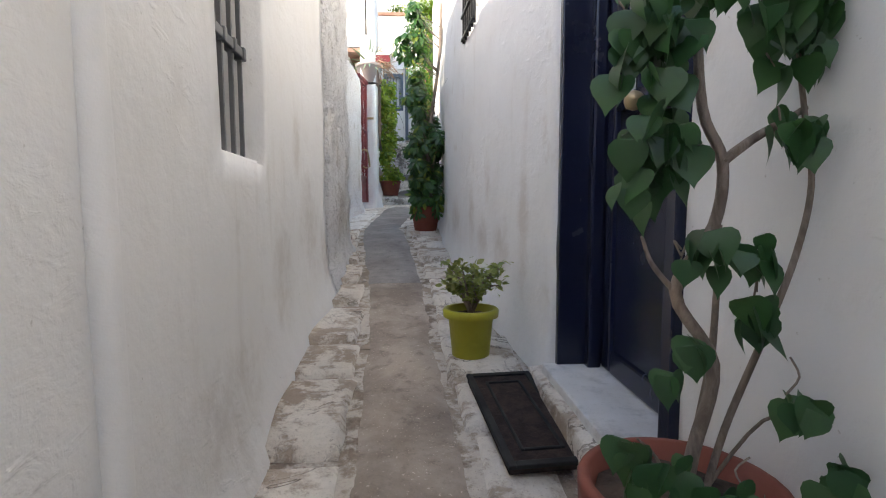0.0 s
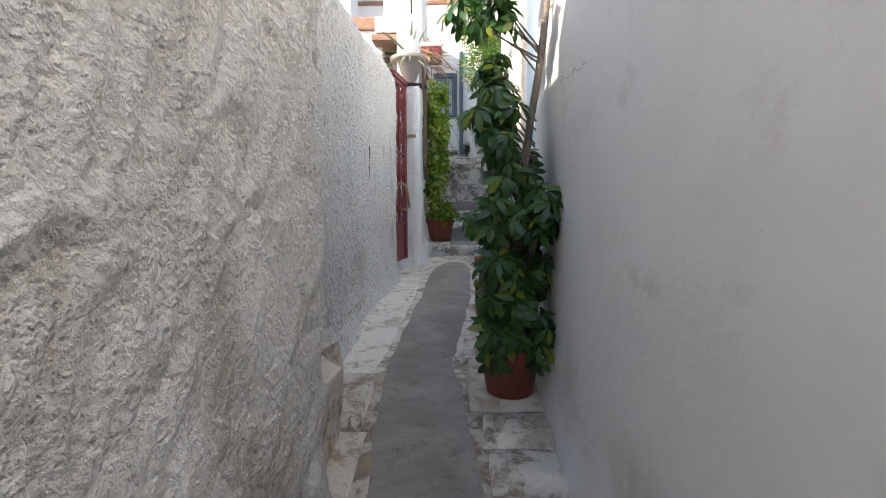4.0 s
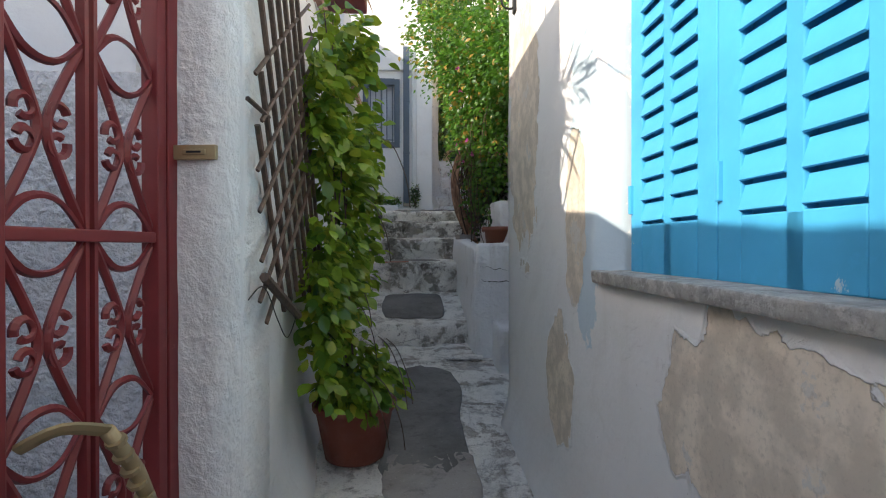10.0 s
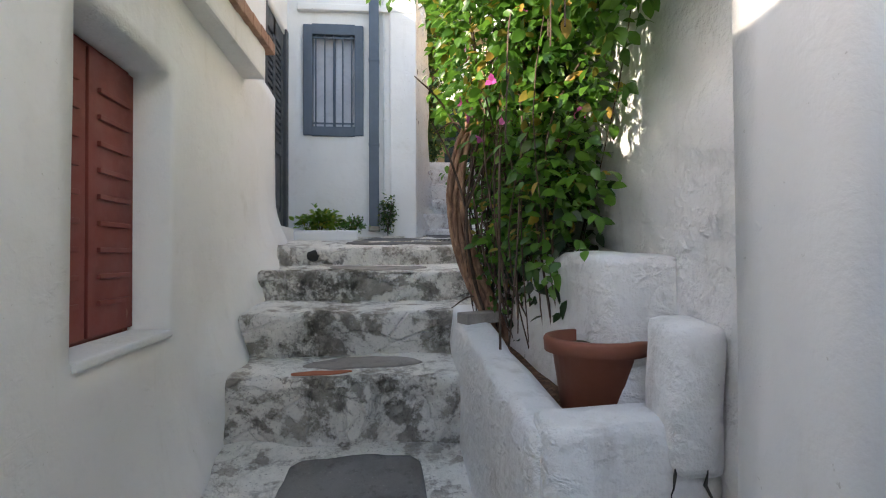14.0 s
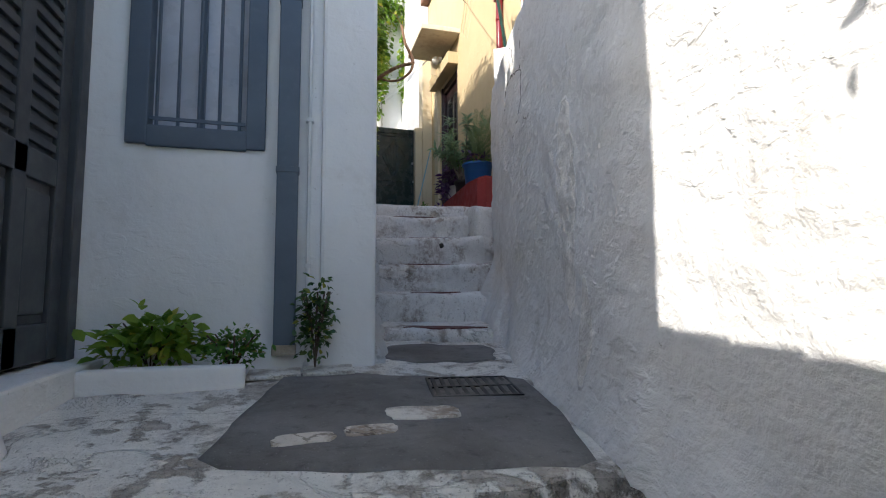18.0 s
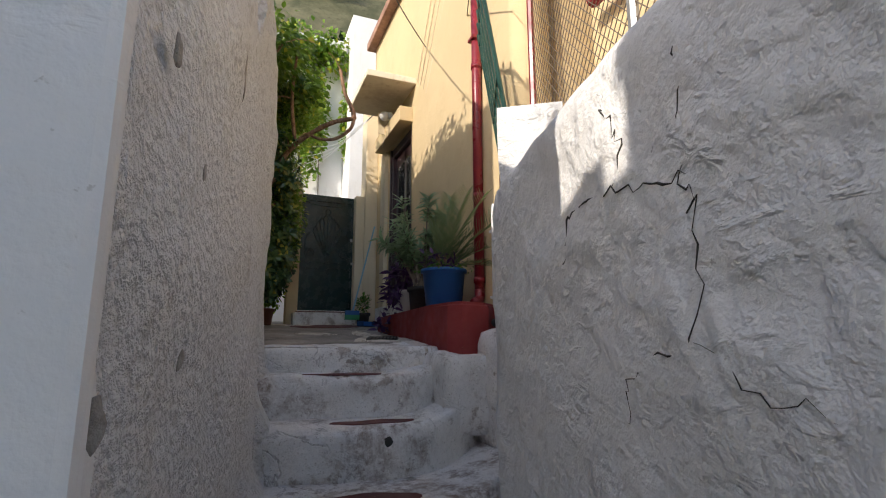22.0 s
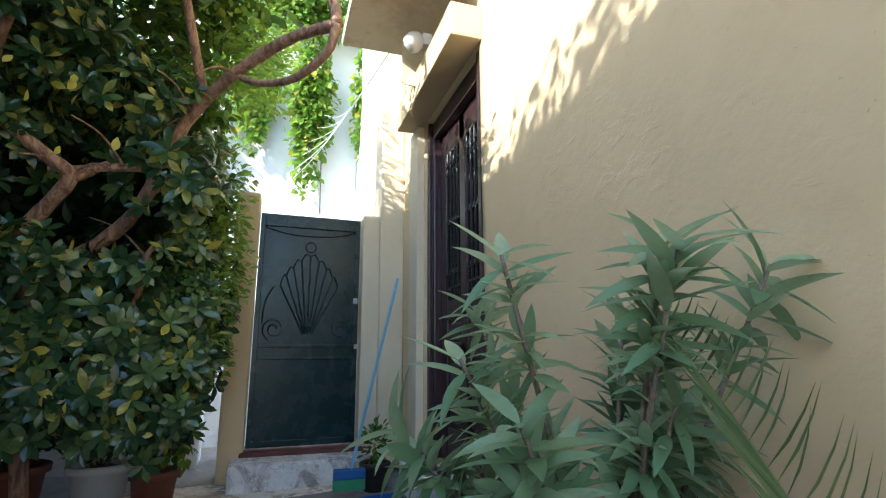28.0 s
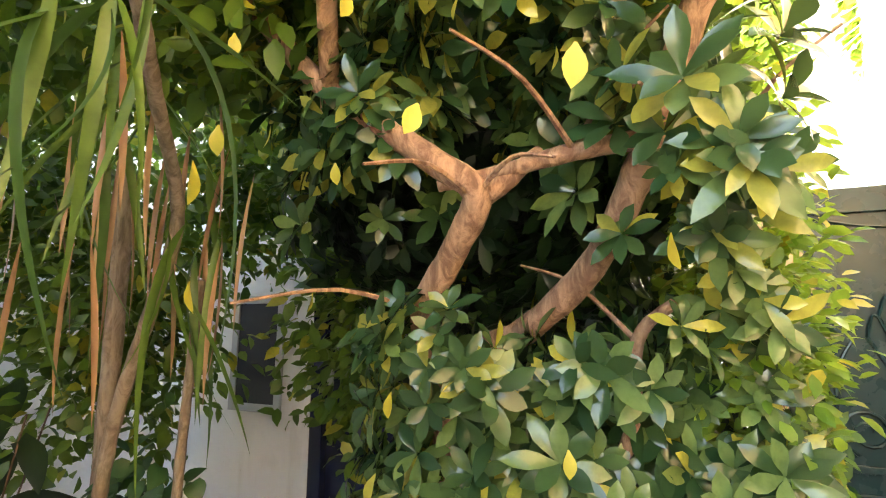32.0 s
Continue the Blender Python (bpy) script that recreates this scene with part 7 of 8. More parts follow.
def frond(length, n=34, seed=0, spread=.16):
    """A palm frond: an arching rib with narrow leaflets both ways."""
    rr = random.Random(seed)
    rib = [Vector((0, length * t, -.42 * length * t * t)) for t in [k / 12 for k in range(13)]]
    sm = bmesh.new()
    tube(sm, rib, [.007 * (1 - .8 * k / 12) for k in range(13)], 5)
    sm.verts.index_update()
    shapes = [([tuple(v.co) for v in sm.verts], [tuple(v.index for v in f.verts) for f in sm.faces])]
    sm.free()
    for k in range(n):
        t = .16 + .84 * k / n
        q = Vector((0, length * t, -.42 * length * t * t))
        for s in (-1, 1):
            ln = spread * (1.15 - .8 * abs(t - .45)) * rr.uniform(.85, 1.1)
            shapes.append(moved(leaf_shape(ln, .009, 3, .4, .15, .7), Matrix.Translation(q) @ turn_to((s * .75, .8, rr.uniform(.05, .45)), s * .5)))
    return merged(shapes)


fronds = []
for k in range(4):
    v, f = frond(.85, 34, k, .17)
    me = bpy.data.meshes.new("frond")
    me.from_pydata(v.tolist(), [], f)
    me.shade_smooth()
    me.materials.append(L_PALM)
    fronds.append(me)
for az, el, s in ((128, 74, .5), (112, 60, .42), (296, 46, 1.1), (282, 64, .95), (80, 76, .95), (312, 34, 1.0), (142, 56, .36), (330, 46, .7), (275, 76, .9), (320, 64, .8), (340, 44, .7), (250, 70, .85), (300, 20, .7)):
    a, e = radians(az), radians(el)
    ob = part("frond", rng.choice(fronds), None, p)
    ob.matrix_basis = Matrix.Translation((0, 0, .33)) @ turn_to((math.cos(a) * math.cos(e) * .8, math.sin(a) * math.cos(e), math.sin(e))) @ Matrix.Scale(s, 4)
mats = [Matrix.Translation((rng.gauss(0, .09), rng.gauss(0, .09), .36 + rng.random() * .16)) @ turn_to((rng.gauss(0, 1), rng.gauss(0, 1), rng.gauss(.5, .5)), rng.uniform(-1, 1)) for _ in range(70)]
part("purple_leaves", many("purple_leaves", leaf_shape(.10, .028, 4, .35, .3, .7), mats), L_PURPLE, p, "narrow purple leaves")
mats = [Matrix.Translation((rng.gauss(0, .11), rng.gauss(-.02, .11), .33 + rng.random() * .08)) @ turn_to((rng.gauss(0, 1), rng.gauss(0, 1), rng.gauss(.2, .5)), rng.uniform(-1, 1)) for _ in range(260)]
part("ground_leaves", many("ground_leaves", leaf_shape(.03, .02, 3), mats), L_BOUG, p)
for k in range(7):
    a = k * .9
    part("dry_stalk", tubed([(.03 * math.cos(a), .03 * math.sin(a), .31), (.07 * math.cos(a), .07 * math.sin(a), .5)], [.014, .009], 6), L_DRY, p)

# oleander in a dark pot
p = potted("oleander", "tall oleander with long pale green leaves in a dark pot", "potted plant", (2.27, 22.48, 4.95), .26, .12, .145, DARK_POT)
rng = random.Random(37)
whorl = []
for v in range(3):
    shapes = []
    for k in range(17):
        a, e = k * 2.399, rng.uniform(-.2, 1.0)
        shapes.append(moved(leaf_shape(.155 * rng.uniform(.75, 1.1), .034, 5, .3, rng.uniform(.05, .3), .75), Matrix.Translation((0, 0, -.008 * k)) @ turn_to((math.cos(a) * math.cos(e), math.sin(a) * math.cos(e), math.sin(e)), rng.uniform(-.4, .4))))
    vv, ff = merged(shapes)
    me = bpy.data.meshes.new("leaf_whorl")
    me.from_pydata(vv.tolist(), [], ff)
    me.shade_smooth()
    me.materials.append(L_LANCE)
    whorl.append(me)
for k in range(24):
    a = k * 2.4
    tip = Vector((min(.26, -.06 + .44 * math.cos(a) * rng.uniform(.3, 1)), .40 * math.sin(a) * rng.uniform(.4, 1), rng.uniform(.58, 1.16)))
    line = wavy([(rng.uniform(-.04, .04), rng.uniform(-.04, .04), .2), tip * .45 + Vector((0, 0, .18)), tip], 5)
    part("stem", tubed(line, [.010 - .0006 * i for i in range(len(line))], 6), BARK, p, smooth=True)
    for j in (len(line) - 1, len(line) - 3, len(line) - 5):
        ob = part("leaf_whorl", rng.choice(whorl), None, p)
        dd = (line[min(j + 1, len(line) - 1)] - line[j - 1]).normalized()
        ob.matrix_basis = Matrix.Translation(line[j]) @ dd.to_track_quat("Z", "Y").to_matrix().to_4x4() @ Matrix.Rotation(rng.uniform(0, 6), 4, "Z") @ Matrix.Scale(rng.uniform(.8, 1.1) if j > len(line) - 3 else .75, 4)

# purple trailing plant in a white pot
p = potted("purple_plant", "trailing purple-leaved plant in a white pot", "potted plant", (2.30, 22.95, 4.95), .27, .13, .155, WHITE_POT, rim=.02)
rng = random.Random(41)
mats = []
for n, c, r in ((120, (-.05, 0, .45), (.25, .25, .24)), (70, (-.22, -.02, .2), (.1, .2, .32)), (34, (-.30, .05, -.12), (.06, .12, .2))):
    for q, dd in ball_points(rng, n, c, r, .3):
        mats.append(Matrix.Translation(q) @ turn_to((dd.x + rng.gauss(-.2, .6), dd.y + rng.gauss(0, .6), rng.gauss(-.1, .7)), rng.uniform(-1, 1)) @ Matrix.Scale(rng.uniform(.7, 1.2), 4))
part("foliage", many("foliage", leaf_shape(.10, .042, 4, .3, .3, .75), mats), L_PURPLE, p, "broad purple leaves")
for k in range(9):
    a = 2.2 + k * .3
    part("stem", tubed(wavy([(0, 0, .26), (.14 * math.cos(a), .14 * math.sin(a), .36), (.26 * math.cos(a), .22 * math.sin(a), .05 + .03 * k)], 4), .005, 5), L_PURPLE, p)

grate("yard_drain", "dark iron drain grate set in pale cement", (1.78, 22.18, ground(1.78, 22.18) - .004), .26, .28, -18, 8)
patch("drain_surround", 1.76, 22.16, .24, .24, PAVE, "pale cement round the drain", .06, turn=-.3, square=.9)
patch("white_edge", 1.80, 22.9, .10, .75, PAVE, "whitewashed edge along the red plinth", .2, turn=-.05)
patch("white_edge", 1.92, 21.85, .08, .62, PAVE, "whitewashed edge along the red plinth", .2, turn=-.08)
patch("pale_splash", 1.28, 23.1, .2, .14, PAVE, "pale paint splash on the courtyard floor", .3)
patch("red_oval", 1.72, 25.15, .48, .34, RED_FLOOR, "worn maroon painted oval on the courtyard floor", .1)
patch("white_border", 1.3, 25.75, 1.0, .22, PAVE, "whitewashed border before the gate", .15, lift=.004)

# ---- ochre house: door, canopy, lamp ----
d = thing("door_5", "tall dark brown wooden door with an iron-grilled glass panel", "door", kind="structure", at=(2.70, 24.65, 5.17), turn=-90)
for x0, x1 in ((-.60, -.48), (.48, .60)):
    part("frame_post", boxed(x0, x1, .0, .16, 0, 2.58, bevel=.012), BROWN_DOOR, d)
    part("frame_moulding", boxed((x0 + x1) / 2 - .025, (x0 + x1) / 2 + .025, -.03, .01, 0, 2.58, bevel=.008), BROWN_DOOR, d)
part("frame_head", boxed(-.6, .6, .0, .16, 2.44, 2.58, bevel=.012), BROWN_DOOR, d)
part("leaf", boxed(-.48, .48, .09, .14, .02, 2.44), BROWN_DOOR, d)
for x0, x1, z0, z1 in ((-.48, -.36, .02, 2.44), (.36, .48, .02, 2.44), (-.06, .06, .02, 2.44), (-.36, .36, .02, .24), (-.36, .36, .72, .82), (-.36, .36, .98, 1.12), (-.36, .36, 2.24, 2.44)):
    part("rail", boxed(x0, x1, .06, .10, z0, z1, bevel=.012), BROWN_DOOR, d)
for x0, x1 in ((-.36, -.06), (.06, .36)):
    part("panel", boxed(x0 + .03, x1 - .03, .07, .1, .28, .68, bevel=.02), BROWN_DOOR, d)
    part("panel", boxed(x0 + .03, x1 - .03, .07, .1, .84, .96, bevel=.015), BROWN_DOOR, d)
    part("glass_pane", boxed(x0, x1, .082, .092, 1.12, 2.24), PANE_DARK, d)
    for k in range(4):
        part("grille_bar", tubed([(x0 + .045 + .07 * k, .06, 1.12), (x0 + .045 + .07 * k, .06, 2.24)], .008, 6), BLACK_IRON, d)
        for z in (1.3, 1.68, 2.06):
            part("grille_knot", boxed(x0 + .03 + .07 * k, x0 + .06 + .07 * k, .048, .072, z, z + .03, bevel=.006), BLACK_IRON, d)
    for z in (1.2, 1.68, 2.14):
        part("grille_rail", boxed(x0, x1, .055, .066, z, z + .014), BLACK_IRON, d)
part("door_step", boxed(-.62, .62, -.22, .1, -.2, 0, bevel=.015), WHITE_STEP, d)
c = thing("canopy", "thin concrete canopy slab over the brown door, flaking underneath", "canopy", kind="structure")
part("slab", boxed(1.94, 2.66, 23.85, 25.1, 8.27, 8.36, bevel=.012), FLAKED, c)
part("bracket", prism([(2.62, 24.80), (2.35, 24.80), (2.62, 24.86)], 7.85, 8.2, .0), CREAM_WALL, c)
tagged(part("door_lintel", boxed(2.46, 2.66, 24.0, 25.42, 7.76, 7.98, bevel=.01), YELLOW_WALL), "projecting ochre lintel above the door", "lintel", kind="structure")
tagged(part("door_surround", boxed(2.60, 2.66, 25.27, 25.52, 5.1, 7.76, bevel=.008), CREAM_WALL), "pale plaster door surround", "trim", kind="structure")
tagged(part("house_corner_return", boxed(2.44, 2.66, 25.95, 26.3, 5.0, 9.4, bevel=.02), CREAM_WALL), "cream render corner of the house", "wall", kind="structure")
g = thing("wall_lamp", "white round bulkhead lamp under the canopy", "wall lamp", at=(2.44, 24.55, 8.06))
part("globe", lathe([(0, -.075), (.04, -.066), (.072, -.02), (.075, .01), (.05, .05), (0, .06)], 18), WHITE_POT, g, smooth=True).matrix_basis = pose(-.06, 0, -.02)
part("base", boxed(-.01, .06, -.04, .04, -.05, .04, bevel=.01), PVC, g)
part("cable", tubed(wavy([(.03, .03, -.02), (.02, .1, -.2), (.0, .28, -.38), (.06, .5, -.33)], 5), .008, 5), CREAM_WALL, g)

# ---- green gate with posts ----
for x0, x1, zt, mt in ((1.20, 1.39, 7.3, YELLOW_WALL), (2.29, 2.60, 7.17, CREAM_WALL)):
    tagged(part("gate_post", boxed(x0, x1, 26.0, 26.25, 4.9, zt, bevel=.02), mt), "rendered masonry gate post", "gate post", kind="structure")
d = thing("green_gate", "bottle-green sheet metal gate with a fan of embossed scrolls", "gate", at=(1.84, 26.12, 5.17), turn=2)
part("sheet", boxed(-.44, .44, .0, .02, 0, 1.97), GREEN_IRON, d)
for x0, x1, z0, z1 in ((-.44, -.40, 0, 1.97), (.40, .44, 0, 1.97), (-.4, .4, 0, .05), (-.4, .4, 1.86, 1.97), (-.4, .4, .80, .83), (-.4, .4, .70, .72)):
    part("frame_bar", boxed(x0, x1, -.02, .0, z0, z1, bevel=.004), GREEN_IRON, d)
for k in range(-4, 5):
    a = k * .17
    part("fan_rib", tubed([(.0 + .06 * math.sin(a), -.008, .92), (.0 + .62 * math.sin(a) * (.75 - .03 * abs(k)), -.008, .92 + .62 * math.cos(a) * (1.1 - .06 * abs(k)))], .007, 6), GREEN_IRON, d)
for k in range(-4, 4):
    a, b = k * .17, (k + 1) * .17
    p0, p1 = [Vector((.62 * math.sin(q) * (.75 - .03 * abs(j)), -.008, .92 + .62 * math.cos(q) * (1.1 - .06 * abs(j)))) for q, j in ((a, k), (b, k + 1))]
    part("fan_arch", tubed(wavy([p0, (p0 + p1) / 2 + Vector((0, 0, .045)), p1], 4), .006, 5), GREEN_IRON, d)
for s in (-1, 1):
    part("scroll", tubed(spiral((s * .28, -.008, .96), .10, .02, 1.7 * s, (1, 0, 0), (0, 0, 1), -1.57 + .4 * s, 26), .008, 6), GREEN_IRON, d)
    part("scroll", tubed(wavy([(s * .38, -.008, 1.0), (s * .36, -.008, 1.2), (s * .3, -.008, 1.32)], 4), .007, 6), GREEN_IRON, d)
    part("swag", tubed(wavy([(s * .4, -.008, 1.85), (s * .2, -.008, 1.80), (0, -.008, 1.79)], 4), .006, 5), GREEN_IRON, d)
part("crest", tubed(spiral((0, -.008, 1.69), .045, .045, 1, (1, 0, 0), (0, 0, 1)), .006, 5), GREEN_IRON, d)
part("lock_plate", boxed(.39, .43, -.03, -.015, 1.19, 1.24, bevel=.004), STEEL, d, "bright lock cylinder")
part("latch", boxed(.41, .45, -.035, -.015, .79, .83, bevel=.004), STEEL, d)
tagged(part("gate_step", boxed(1.3, 2.4, 25.72, 26.4, 4.8, 5.12, bevel=.03), WHITE_STEP), "whitewashed gate step", "step", kind="structure")
tagged(part("gate_sill", boxed(1.36, 2.34, 25.98, 26.3, 5.10, 5.155, bevel=.02), RED_FLOOR), "worn red painted gate sill", "sill", kind="structure")

# broom, dustpan, small pot
b = thing("broom", "blue-handled broom leaning on the wall", "broom", at=(2.14, 25.28, 5.02))
part("handle", tubed([(0, 0, .1), (.34, .12, 1.48)], .012, 8), paint("pale blue handle", (.22, .46, .62), .35), b)
part("head", boxed(-.12, .1, -.03, .03, .04, .11, bevel=.012), BLUE_POT, b)
part("bristles", boxed(-.12, .1, -.025, .025, -.03, .05, bevel=.004), paint("green bristle", (.05, .25, .12), .8), b)
b = thing("dustpan", "blue plastic dustpan on the floor", "dustpan", at=(2.34, 25.12, ground(2.3, 25.1) + .012), turn=12)
part("pan", boxed(-.13, .13, -.12, .1, 0, .012, bevel=.004), BLUE_POT, b)
for x0, x1, y0, y1 in ((-.13, -.118, -.12, .1), (.118, .13, -.12, .1), (-.13, .13, .09, .102)):
    part("side", boxed(x0, x1, y0, y1, .0, .075, bevel=.003), BLUE_POT, b)
p = potted("small_potted_plant", "small leafy plant in a dark pot by the wall", "potted plant", (2.36, 25.55, ground(2.3, 25.5)), .2, .09, .11, DARK_POT)
rng = random.Random(51)
part("foliage", many("foliage", leaf_shape(.05, .022, 3), [Matrix.Translation(q) @ turn_to((dd.x, dd.y, dd.z + .4), rng.uniform(-1, 1)) for q, dd in ball_points(rng, 240, (0, 0, .34), (.14, .14, .2), .2)]), L_BOUG, p)

# ---- back of the courtyard: dark door, window ----
d = thing("door_6", "dark navy door with an iron grille behind the tree", "door", kind="structure", at=(-1.05, 26.56, 5.15))
part("leaf", boxed(-.5, .5, .02, .06, 0, 2.2), NAVY, d)
for x0, x1 in ((-.55, -.44), (.44, .55)):
    part("frame_post", boxed(x0, x1, -.05, .05, 0, 2.2, bevel=.008), NAVY, d)
for z0, z1 in ((0, .14), (1.0, 1.12), (2.08, 2.2)):
    part("rail", boxed(-.44, .44, -.01, .03, z0, z1, bevel=.008), NAVY, d)
part("glass_pane", boxed(-.36, .36, .0, .02, 1.14, 2.06), FROSTED, d)
for k in range(5):
    part("grille_bar", tubed([(-.28 + .14 * k, -.02, 1.12), (-.28 + .14 * k, -.02, 2.08)], .008, 6), BLACK_IRON, d)
part("lock_plate", boxed(-.42, -.37, -.03, -.01, .98, 1.12, bevel=.004), STEEL, d)
part("door_step", boxed(-.8, .7, -.5, .0, -.25, -.02, bevel=.02), WHITE_STEP, d)
w = thing("window_6", "small window with a pale frame in the shaded wall", "window", kind="structure", at=(-2.1, 26.48, 5.95))
part("pane", boxed(-.22, .22, -.015, .0, 0, .8), PANE_DARK, w)
for x0, x1, z0, z1 in ((-.26, -.2, -.04, .84), (.2, .26, -.04, .84), (-.2, .2, -.04, .02), (-.2, .2, .78, .84)):
    part("window_frame", boxed(x0, x1, -.03, .0, z0, z1, bevel=.005), STEEL, w)

# ---- the courtyard tree ----
tree = thing("courtyard_tree", "old pittosporum with stripped twisted trunks and leathery leaves", "tree", at=(.25, 25.25, 4.95))
O = Vector((.25, 25.25, 4.95))
limbs = [
    ([(.25, 25.25, 4.9), (.18, 25.2, 5.6), (.14, 25.12, 6.2), (.30, 25.05, 6.45), (.48, 24.98, 6.53), (.70, 24.86, 6.70), (.84, 24.76, 6.92), (.94, 24.68, 7.15), (1.03, 24.62, 7.32), (1.25, 24.42, 7.50), (1.55, 24.16, 7.63), (1.80, 23.95, 7.64)], .050, .030),
    ([(1.80, 23.95, 7.64), (1.78, 24.0, 7.8), (1.68, 24.05, 8.05), (1.62, 24.1, 8.4)], .034, .02),
    ([(1.80, 23.95, 7.64), (1.76, 24.0, 7.5), (1.60, 24.15, 7.4), (1.42, 24.3, 7.42), (1.28, 24.4, 7.5)], .026, .018),
    ([(.2, 25.15, 5.9), (.18, 24.95, 6.4), (.22, 24.8, 6.58), (.36, 24.7, 6.74), (.46, 24.62, 6.87), (.36, 24.58, 6.96), (.22, 24.55, 7.07), (-.05, 24.5, 7.3), (-.4, 24.4, 7.8)], .046, .03),
    ([(.45, 24.64, 6.86), (.54, 24.66, 6.92), (.60, 24.72, 7.0)], .035, .015),
    ([(.88, 24.74, 7.0), (.70, 24.68, 6.97), (.52, 24.64, 6.93), (.36, 24.6, 6.90)], .028, .015),
    ([(.80, 24.80, 6.85), (.90, 24.85, 6.95), (1.02, 24.9, 6.95), (1.15, 24.95, 7.02)], .026, .012),
    ([(.2, 25.2, 5.5), (.5, 25.1, 5.9), (.75, 25.0, 6.2), (.8, 24.95, 6.5), (.9, 24.9, 6.6)], .03, .014),
    ([(.02, 24.58, 7.12), (.2, 24.3, 7.5), (.5, 23.9, 7.9), (.8, 23.4, 8.2)], .03, .016), ([(1.1, 24.55, 7.4), (1.0, 24.2, 7.9), (1.0, 23.7, 8.3)], .03, .014),
]
for k, (pts, r0, r1) in enumerate(limbs):
    line = wavy([Vector(q) - O for q in pts], 6)
    n = len(line)
    part("trunk" if k in (0, 3) else "limb", tubed(line, [(r0 + (r1 - r0) * i / n) * (1 + .18 * noise.noise((i * .6, k, 0))) for i in range(n)], 10), BARK_WARM, tree, smooth=True)
rng = random.Random(61)
for k in range(20):
    pts, r0, r1 = rng.choice(limbs)
    q = Vector(rng.choice(pts)) - O
    e = q + Vector((rng.uniform(-.35, .35), rng.uniform(-.5, .1), rng.uniform(-.25, .4)))
    part("twig", tubed(wavy([q, (q + e) / 2 + Vector((0, 0, .05)), e], 4), [.009 - .0007 * i for i in range(9)], 5), BARK_WARM, tree)
rosettes = []
for v in range(4):
    rr = random.Random(80 + v)
    shapes = []
    for k in range(10):
        a, e = k * 2.399, .1 + .85 * k / 10
        shapes.append(moved(leaf_shape(.112 * rr.uniform(.7, 1.15), .042, 5, .2, rr.uniform(.1, .35), 1.45), Matrix.Translation((0, 0, -.012 + .002 * k)) @ turn_to((math.cos(a) * math.cos(e), math.sin(a) * math.cos(e), math.sin(e)), rr.uniform(-.3, .3))))
    vv, ff = merged(shapes)
    me = bpy.data.meshes.new("leaf_rosette")
    me.from_pydata(vv.tolist(), [], ff)
    me.shade_smooth()
    me.materials.append(L_PITTO)
    rosettes.append((me, (vv, ff)))


def rosette_at(q, way, s):
    return Matrix.Translation(q) @ Vector(way).normalized().to_track_quat("Z", "Y").to_matrix().to_4x4() @ Matrix.Rotation(rng.uniform(0, 6.28), 4, "Z") @ Matrix.Scale(s, 4)


spots = []
for n, c, r in ((330, (.45, 25.22, 5.95), (.80, .66, .66)), (150, (1.0, 25.35, 6.2), (.34, .5, .9)), (150, (.9, 25.25, 5.7), (.38, .55, .5)), (110, (.2, 24.95, 5.75), (.6, .4, .45)), (90, (.9, 25.1, 6.9), (.45, .5, .5)), (120, (.3, 25.6, 7.0), (.8, .35, .7)), (34, (.6, 24.5, 7.38), (.6, .3, .2)), (16, (1.0, 24.7, 7.0), (.25, .25, .35)), (130, (.25, 24.75, 7.45), (.85, .40, .36)), (90, (-.15, 24.95, 7.0), (.45, .3, .4)), (70, (.75, 25.05, 7.2), (.45, .35, .4)), (60, (.1, 24.2, 7.75), (.8, .5, .25)), (46, (.1, 24.62, 7.15), (.34, .16, .22)), (30, (.26, 24.75, 6.45), (.3, .16, .2)), (22, (.75, 24.9, 6.5), (.3, .16, .2))):
    for q, dd in ball_points(rng, n, c, r, .72):
        if q.y < 25.9 and 5.25 < q.z < 6.62 + .25 * noise.noise(q * 3) or q.y > 25.3 or q.z > 6.85 and q.y < 24.95 or q.z > 7.05 or 24.5 < q.y < 24.8:
            spots.append(rosette_at(q - O, (dd.x, dd.y - .6, dd.z * .5 + .35), rng.uniform(.75, 1.25)))
rng.shuffle(spots)
spots.sort(key=lambda m: m.translation.y)
for m in spots[:290]:
    part("leaf_rosette", rng.choice(rosettes)[0], None, tree).matrix_basis = m
part("outer_foliage", many("outer_foliage", rosettes[1][1], [m for m in spots[290:] if m.translation.z > 1.2 or m.translation.y < .1]), L_PITTO, tree, "glossy leathery leaves")
# inner rosettes use the dark leaf so shade is in their colour
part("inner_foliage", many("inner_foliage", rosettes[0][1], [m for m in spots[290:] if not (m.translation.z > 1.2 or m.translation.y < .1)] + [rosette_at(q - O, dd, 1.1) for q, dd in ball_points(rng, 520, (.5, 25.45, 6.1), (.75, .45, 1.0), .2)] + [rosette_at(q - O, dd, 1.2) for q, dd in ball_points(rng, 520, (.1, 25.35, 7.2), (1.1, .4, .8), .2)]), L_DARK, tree)
